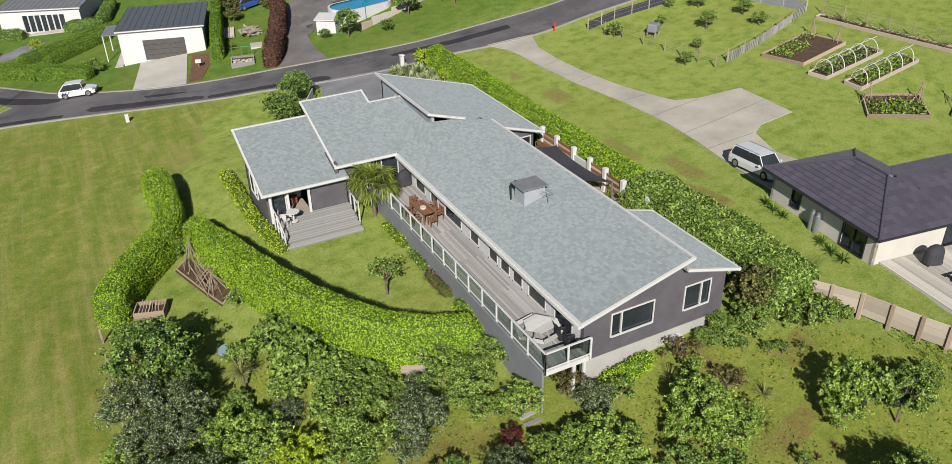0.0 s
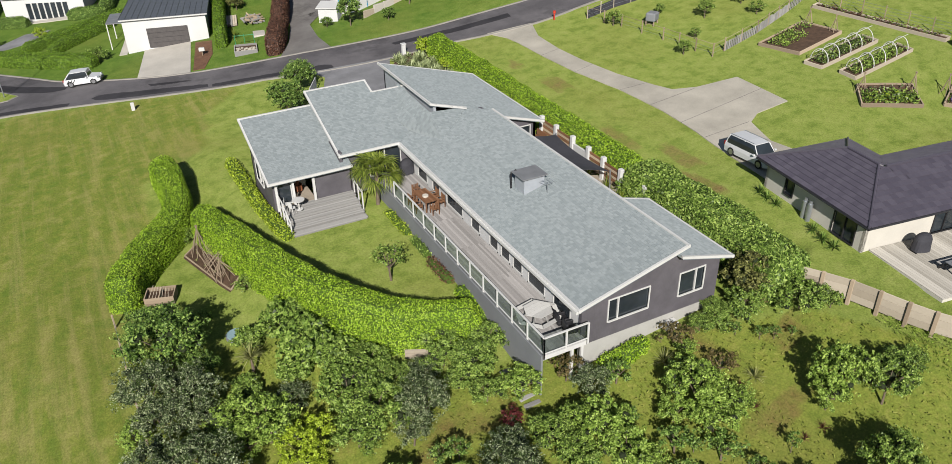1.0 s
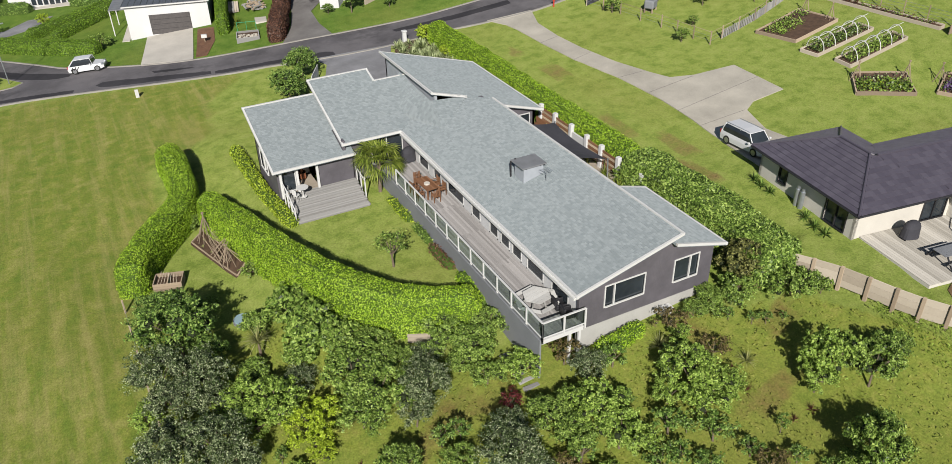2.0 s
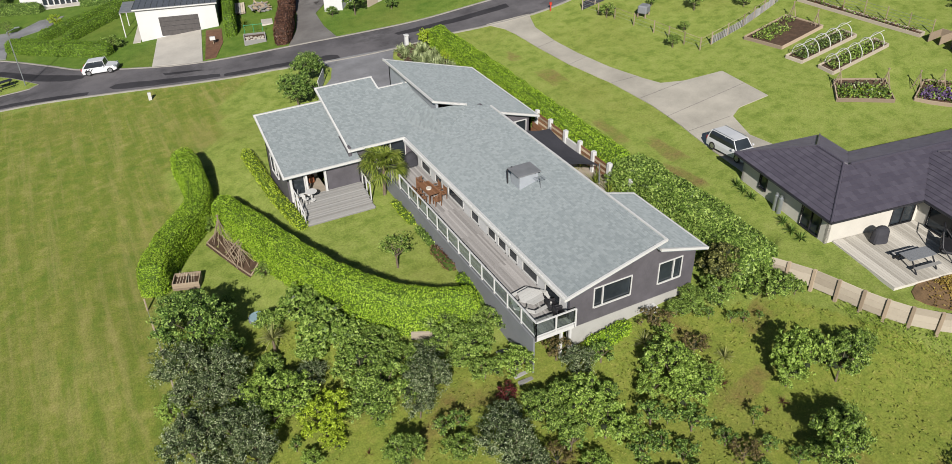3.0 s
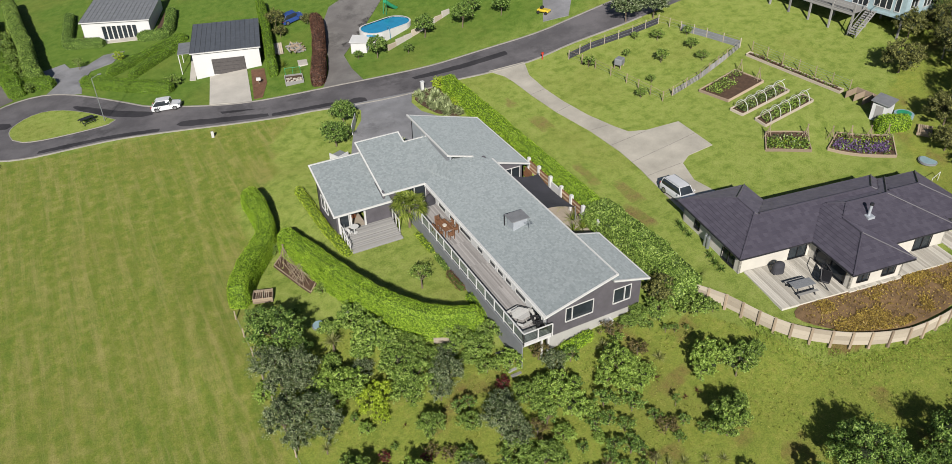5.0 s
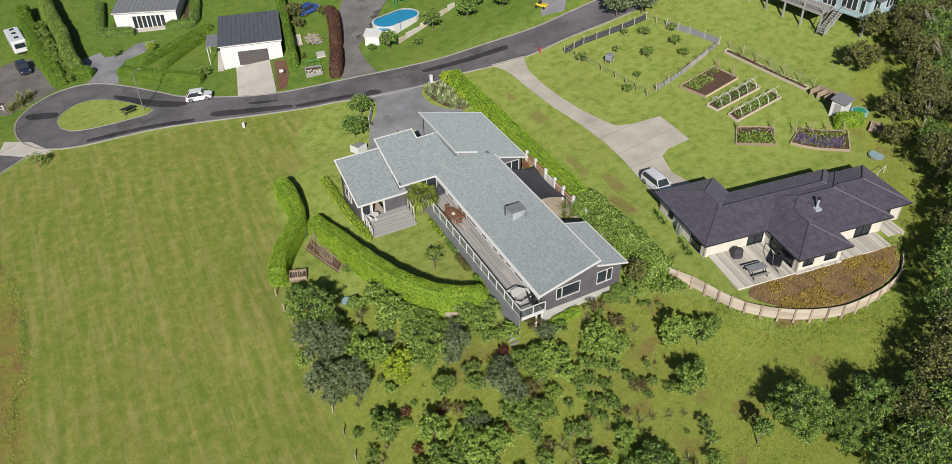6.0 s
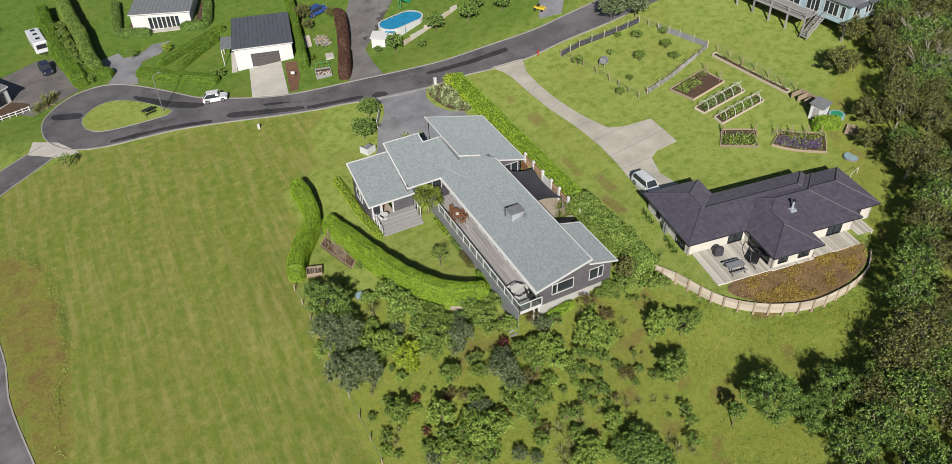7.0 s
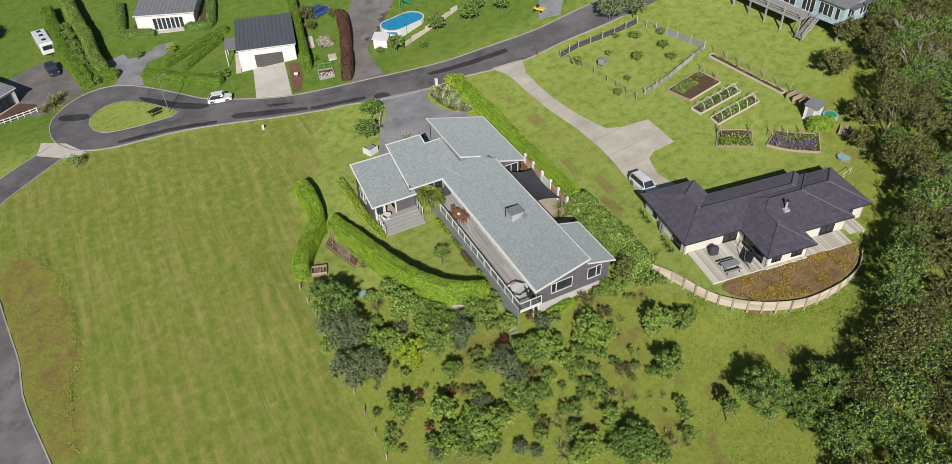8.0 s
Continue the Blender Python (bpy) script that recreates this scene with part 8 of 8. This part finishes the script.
for _ in range(60000):
    x, y = rng.uniform(35.5, 54.5), rng.uniform(11.2, 17.2)
    if inside(x, y, [(36.4, 15.6), (38.0, 13.6), (42, 11.9), (48, 11.9), (53, 13.8), (54.2, 15.6), (48, 16.2), (42, 16.6), (37.6, 17.4)]):
        patch = noise.noise((x * 0.55, y * 0.55, 4)) + 0.5 * noise.noise((x * 1.6, y * 1.6, 6))
        if patch + 0.7 * smooth((44.5 - x) / 4) * smooth((15.2 - y) / 1.6) > 0.05 + 0.62 * rng.uniform() or rng.uniform() < 0.05:
            P.append((x, y, land(x, y) + rng.uniform(0.07, 0.2)))
            Nn.append((0, -0.3, 1))
tagged(new("ground_cover", leaf_mesh("ground_cover", P, Nn, 0.08, leafy("mustard_groundcover", (0.14, 0.085, 0.030), (0.28, 0.19, 0.050), (0.44, 0.34, 0.07)), rng)), "mustard-yellow ground cover over brown mulch", "ground cover", kind="stuff")
# long grass tufts on the rough ground
P = []
for _ in range(60000):
    x, y = rng.uniform(-34, 66), rng.uniform(-4, 42)
    if inside(x, y, SCRUB) and x < 62:
        if noise.noise((x * 0.25, y * 0.25, 5)) > -0.12:
            P.append((x, y, land(x, y) + 0.03))
for x, y in zip(rng.uniform(-34, -25, 900), rng.uniform(34, 68, 900)):
    if inside(x, y, ROUGH_BANK):
        P.append((x, y, land(x, y) + 0.05))
P = np.array(P)
Nn = np.tile((0, -0.3, 1.2), (len(P), 1))
tagged(new("long_grass", leaf_mesh("long_grass", P + np.array((0, 0, 0.06)), Nn, 0.09, leafy("long_grass_blade", (0.190, 0.220, 0.034), (0.21, 0.245, 0.038), (0.30, 0.30, 0.08), rough=0.7), rng, 0.45, 0.3)), "tufts of long grass on the rough bank", "grass", kind="stuff")

P = []
for _ in range(26000):
    x, y = rng.uniform(33, 56), rng.uniform(5, 19)
    near = min(math.hypot(x - v.x, y - v.y) for v in RETAIN)
    if near < 3.2 and not inside(x, y, YARD) and rng.uniform() > near / 3.4:
        P.append((x, y, land(x, y) + rng.uniform(0.05, 0.35)))
tagged(new("long_grass", leaf_mesh("long_grass", P, np.tile((0, -0.3, 1.0), (len(P), 1)), 0.085, leafy("lush_grass_blade", (0.120, 0.200, 0.020), (0.17, 0.265, 0.030), (0.27, 0.36, 0.06), rough=0.6), rng, 0.55, 0.3)), "tall lush green grass below the retaining wall", "grass", kind="stuff")
P = []
for v in curve_through([(-31.0, 67.8), (-28.5, 64.3), (-26.8, 57.5), (-26.4, 51.0), (-27.0, 46.8), (-28.6, 41.0), (-29.2, 36.0)], 0.25):
    thick = 0.5 + noise.noise((v.x * 0.4, v.y * 0.4, 2))
    for _ in range(int(26 * max(0.05, thick))):
        x, y = v.x + rng.normal(0, 0.38), v.y + rng.normal(0, 0.38)
        P.append((x, y, land(x, y) + rng.uniform(0.05, 0.3)))
tagged(new("long_grass", leaf_mesh("long_grass", P, np.tile((0, 0, 0.8), (len(P), 1)), 0.085, LEAF_MID, rng, 1.0, 0.35)), "ragged strip of dark green grass on the bank edge", "grass", kind="stuff")
yf = tagged(empty("fence"), "low white post and rail fence at the yard", "fence")
line = [(-36.0, 102.6), (-33.0, 103.2), (-30.0, 103.5), (-28.0, 103.7), (-26.0, 104.0)]
for a, b in zip(line, line[1:]):
    for h in (0.35, 0.75):
        part("rail", tube((a[0], a[1], land(*a) + h), (b[0], b[1], land(*b) + h), r=0.06, n=6), WHITE, yf)
for a in curve_through(line, 1.0):
    part("fence_post", box(a.x - 0.06, a.x + 0.06, a.y - 0.06, a.y + 0.06, land(a.x, a.y) - 0.2, land(a.x, a.y) + 0.9), WHITE, yf)

# ---- pool garden across the street ----
pool = tagged(empty("swimming_pool", 31.5, 90.0, land(31.5, 90.0) - 0.1, 17), "oval above-ground pool with white rim", "pool")


def oval(r0, r1, a, z0, z1, mat, parent, name, n=40, fill=False):
    bm = bmesh.new()
    rings = []
    for r, z in ((r1, z0), (r1, z1), (r0, z1)):
        rings.append([bm.verts.new((math.copysign(a, math.cos(k * math.tau / n)) + math.cos(k * math.tau / n) * r, math.sin(k * math.tau / n) * r, z)) for k in range(n)])
    for p, q in zip(rings, rings[1:]):
        for k in range(n):
            bm.faces.new((p[k], p[(k + 1) % n], q[(k + 1) % n], q[k]))
    if fill:
        bm.faces.new(rings[2])
    return part(name, bm, mat, parent)


oval(1.9, 2.15, 2.0, -0.6, 1.25, WHITE, pool, "rim")
oval(1.9, 1.95, 2.0, 0.2, 1.12, POOLBLUE, pool, "water", fill=True)
part("ladder", tube((-1.0, -2.3, -0.4), (-1.0, -2.2, 1.7), (-1.0, -1.7, 1.7), (-1.0, -1.6, 0.4), r=0.04), BLUEPAINT, pool)
part("cover_roller", tube((-4.3, -1.2, 1.1), (-3.3, -2.4, 1.1), r=0.16, n=10), BLUEPAINT, pool)
ps = tagged(empty("pump_shed", 26.6, 87.4, land(26.6, 87.4), -35), "small white shed beside the pool", "shed")
part("wall", box(-1.1, 1.1, -0.9, 0.9, -0.2, 1.5), PLASTER, ps)
part("roof", slab([(-1.3, -1.1), (1.3, -1.1), (1.3, 1.1), (-1.3, 1.1)], lambda x, y: 1.65 + 0.12 * y, 0.08), WHITE, ps)
pw = tagged(empty("garden_wall"), "pale block wall beside the pool lawn", "wall")
for k in range(8):
    a, b = Vector((29.6, 84.6)).lerp(Vector((41.0, 88.6)), k / 8), Vector((29.6, 84.6)).lerp(Vector((41.0, 88.6)), (k + 1) / 8)
    d = b - a
    part("wall_block", box(0.02, d.length - 0.02, -0.12, 0.12, -0.4, 0.95 if k % 2 else 0.8, 0.015), CONCRETE_PALE if k % 3 else PALEWOOD, pw).matrix_basis = pose(a.x, a.y, land(a.x, a.y), 0, 0, math.degrees(math.atan2(d.y, d.x)))
slide = tagged(empty("play_slide", 33.6, 95.0, land(33.6, 95.0), 20), "green plastic play slide behind the pool", "slide")
part("chute", tube((0, 0, 2.0), (1.2, 0, 1.0), (2.4, 0, 0.2), r=0.28, n=8), PLASTIC_GREEN, slide)
for sx in (-0.3, 0.3):
    part("frame_leg", tube((-0.2, sx, 0), (0, sx, 2.2), r=0.05), PLASTIC_GREEN, slide)
# odds and ends between the garage and the copper hedge
st = tagged(empty("board_stack", 17.0, 95.9, land(17.0, 95.9), -12), "stack of long pale boards on the grass", "boards")
for j in range(6):
    part("board", box(-0.75 + 0.25 * j, -0.53 + 0.25 * j, -2.0 + 0.1 * (j % 3), 2.0 - 0.12 * (j % 2), 0.1, 0.32 + 0.05 * (j % 2), 0.01), PALEWOOD if j % 3 else GREYTIMBER, st)
for y in (-1.4, 1.4):
    part("bearer", box(-0.8, 0.8, y - 0.06, y + 0.06, -0.1, 0.1), RAWWOOD, st)
wd = tagged(empty("woodpile", 19.1, 94.2, land(19.1, 94.2), -12), "heap of split firewood and old timber", "woodpile")
r2 = random.Random(91)
for j in range(46):
    a, ln = r2.uniform(0, math.pi), r2.uniform(0.5, 1.3)
    x, y, z = r2.uniform(-1.1, 1.1), r2.uniform(-1.7, 1.7), 0.05 + r2.uniform(0.0, 0.5)
    dx, dy = math.cos(a) * ln / 2, math.sin(a) * ln / 2
    part("log", tube((x - dx, y - dy, z), (x + dx, y + dy, z + r2.uniform(-0.1, 0.15)), r=r2.uniform(0.06, 0.12), n=6), GREYTIMBER if j % 3 else RAWWOOD, wd)
pv = tagged(empty("paving_slab", 18.7, 89.4, land(18.7, 89.4), -12), "pale concrete slab lying on the lawn", "slab")
part("slab", box(-0.65, 0.65, -0.95, 0.95, -0.1, 0.12, 0.02), CONCRETE_PALE, pv)
sb = tagged(empty("stone_bed", 16.1, 85.0, land(16.1, 85.0), -12), "timber-sided bed heaped with pale stones and greens", "garden bed")
for x0, x1, y0, y1 in ((-1.2, 1.2, -1.2, -1.1), (-1.2, 1.2, 1.1, 1.2), (-1.2, -1.1, -1.1, 1.1), (1.1, 1.2, -1.1, 1.1)):
    part("side_board", box(x0, x1, y0, y1, -0.15, 0.45, 0.01), GREYTIMBER, sb)
part("soil", box(-1.1, 1.1, -1.1, 1.1, -0.1, 0.25), SOIL, sb)
for j in range(40):
    bm = bmesh.new()
    lump(bm, (r2.uniform(-1, 1), r2.uniform(-1, 0.3), 0.3), r2.uniform(0.08, 0.17), j, 0.7, 0.3, 1)
    part("stone", bm, CONCRETE, sb)
for x in (-1.0, 0.0, 1.0):
    part("trellis_bar", tube((x, 1.15, 0.3), (x, 1.15, 1.5), r=0.03, n=5), PLASTIC_GREEN, sb)
part("trellis_bar", tube((-1.0, 1.15, 1.4), (1.0, 1.15, 1.4), r=0.03, n=5), PLASTIC_GREEN, sb)
place_copy(ct, 16.1, 90.2, 1.25, 25, label="yellow-green spiky clump on the lawn by the garage")
scatter(trees_of("tree", LEAF_BUSH, "grey-green rounded tree behind the garage", 1, 1.6, 3.0, count=1500, clumps=11, size=0.15), [(18.9, 103.0, 1.6, 3.0), (18.6, 99.6, 1.1, 1.9), (23.2, 100.6, 1.0, 1.8)])
mb = tagged(empty("letterbox", 11.9, 87.3, land(11.9, 87.3), -12), "small white letterbox on a short post", "letterbox")
part("box", box(-0.3, 0.3, -0.2, 0.2, 0.55, 0.9, 0.03), WHITE, mb)
part("post", tube((0, 0, -0.2), (0, 0, 0.55), r=0.05), RAWWOOD, mb)
draped("bare_strip", [(10.1, 83.3), (11.2, 83.0), (12.9, 87.0), (13.8, 91.6), (12.1, 92.4)], 0.05, plain("red_mulch", (0.150, 0.075, 0.042), 0.95, vary=0.45, scale=1.5, fine=14, relief=0.7), "red-brown mulch strip beside the garage drive", "soil")
draped("side_path", [(4.1, 95.0), (4.9, 94.6), (7.0, 103.4), (6.2, 103.7)], 0.07, CONCRETE_PALE, "narrow pale concrete path beside the garage", "pavement")
for pts in ([(-8.2, 121.2), (-7.2, 120.8), (-4.2, 128.6), (-5.2, 129)], [(2.9, 116.4), (4.6, 115.8), (7.4, 123.2), (6.0, 123.8)]):
    draped("mulch_strip", pts, 0.06, SOIL, "dark brown soil strip beside the white house", "soil")
draped("bare_yard", [(-33, 104.2), (-26.4, 104.7), (-25.8, 106.4), (-28.6, 109.0), (-32.5, 109.6)], 0.075, SOIL, "bare brown soil beside the parking yard", "soil")
make_sap = trees_of("sapling", LEAF_MID, "thin young street tree beside the lane", 1, 1.1, 2.3, "tree", count=420, clumps=8, size=0.12, open_=0.4)
scatter(make_sap, [(-22.3, 83.0, 1.1, 2.2), (-9.0, 110.6, 0.9, 2.0)])
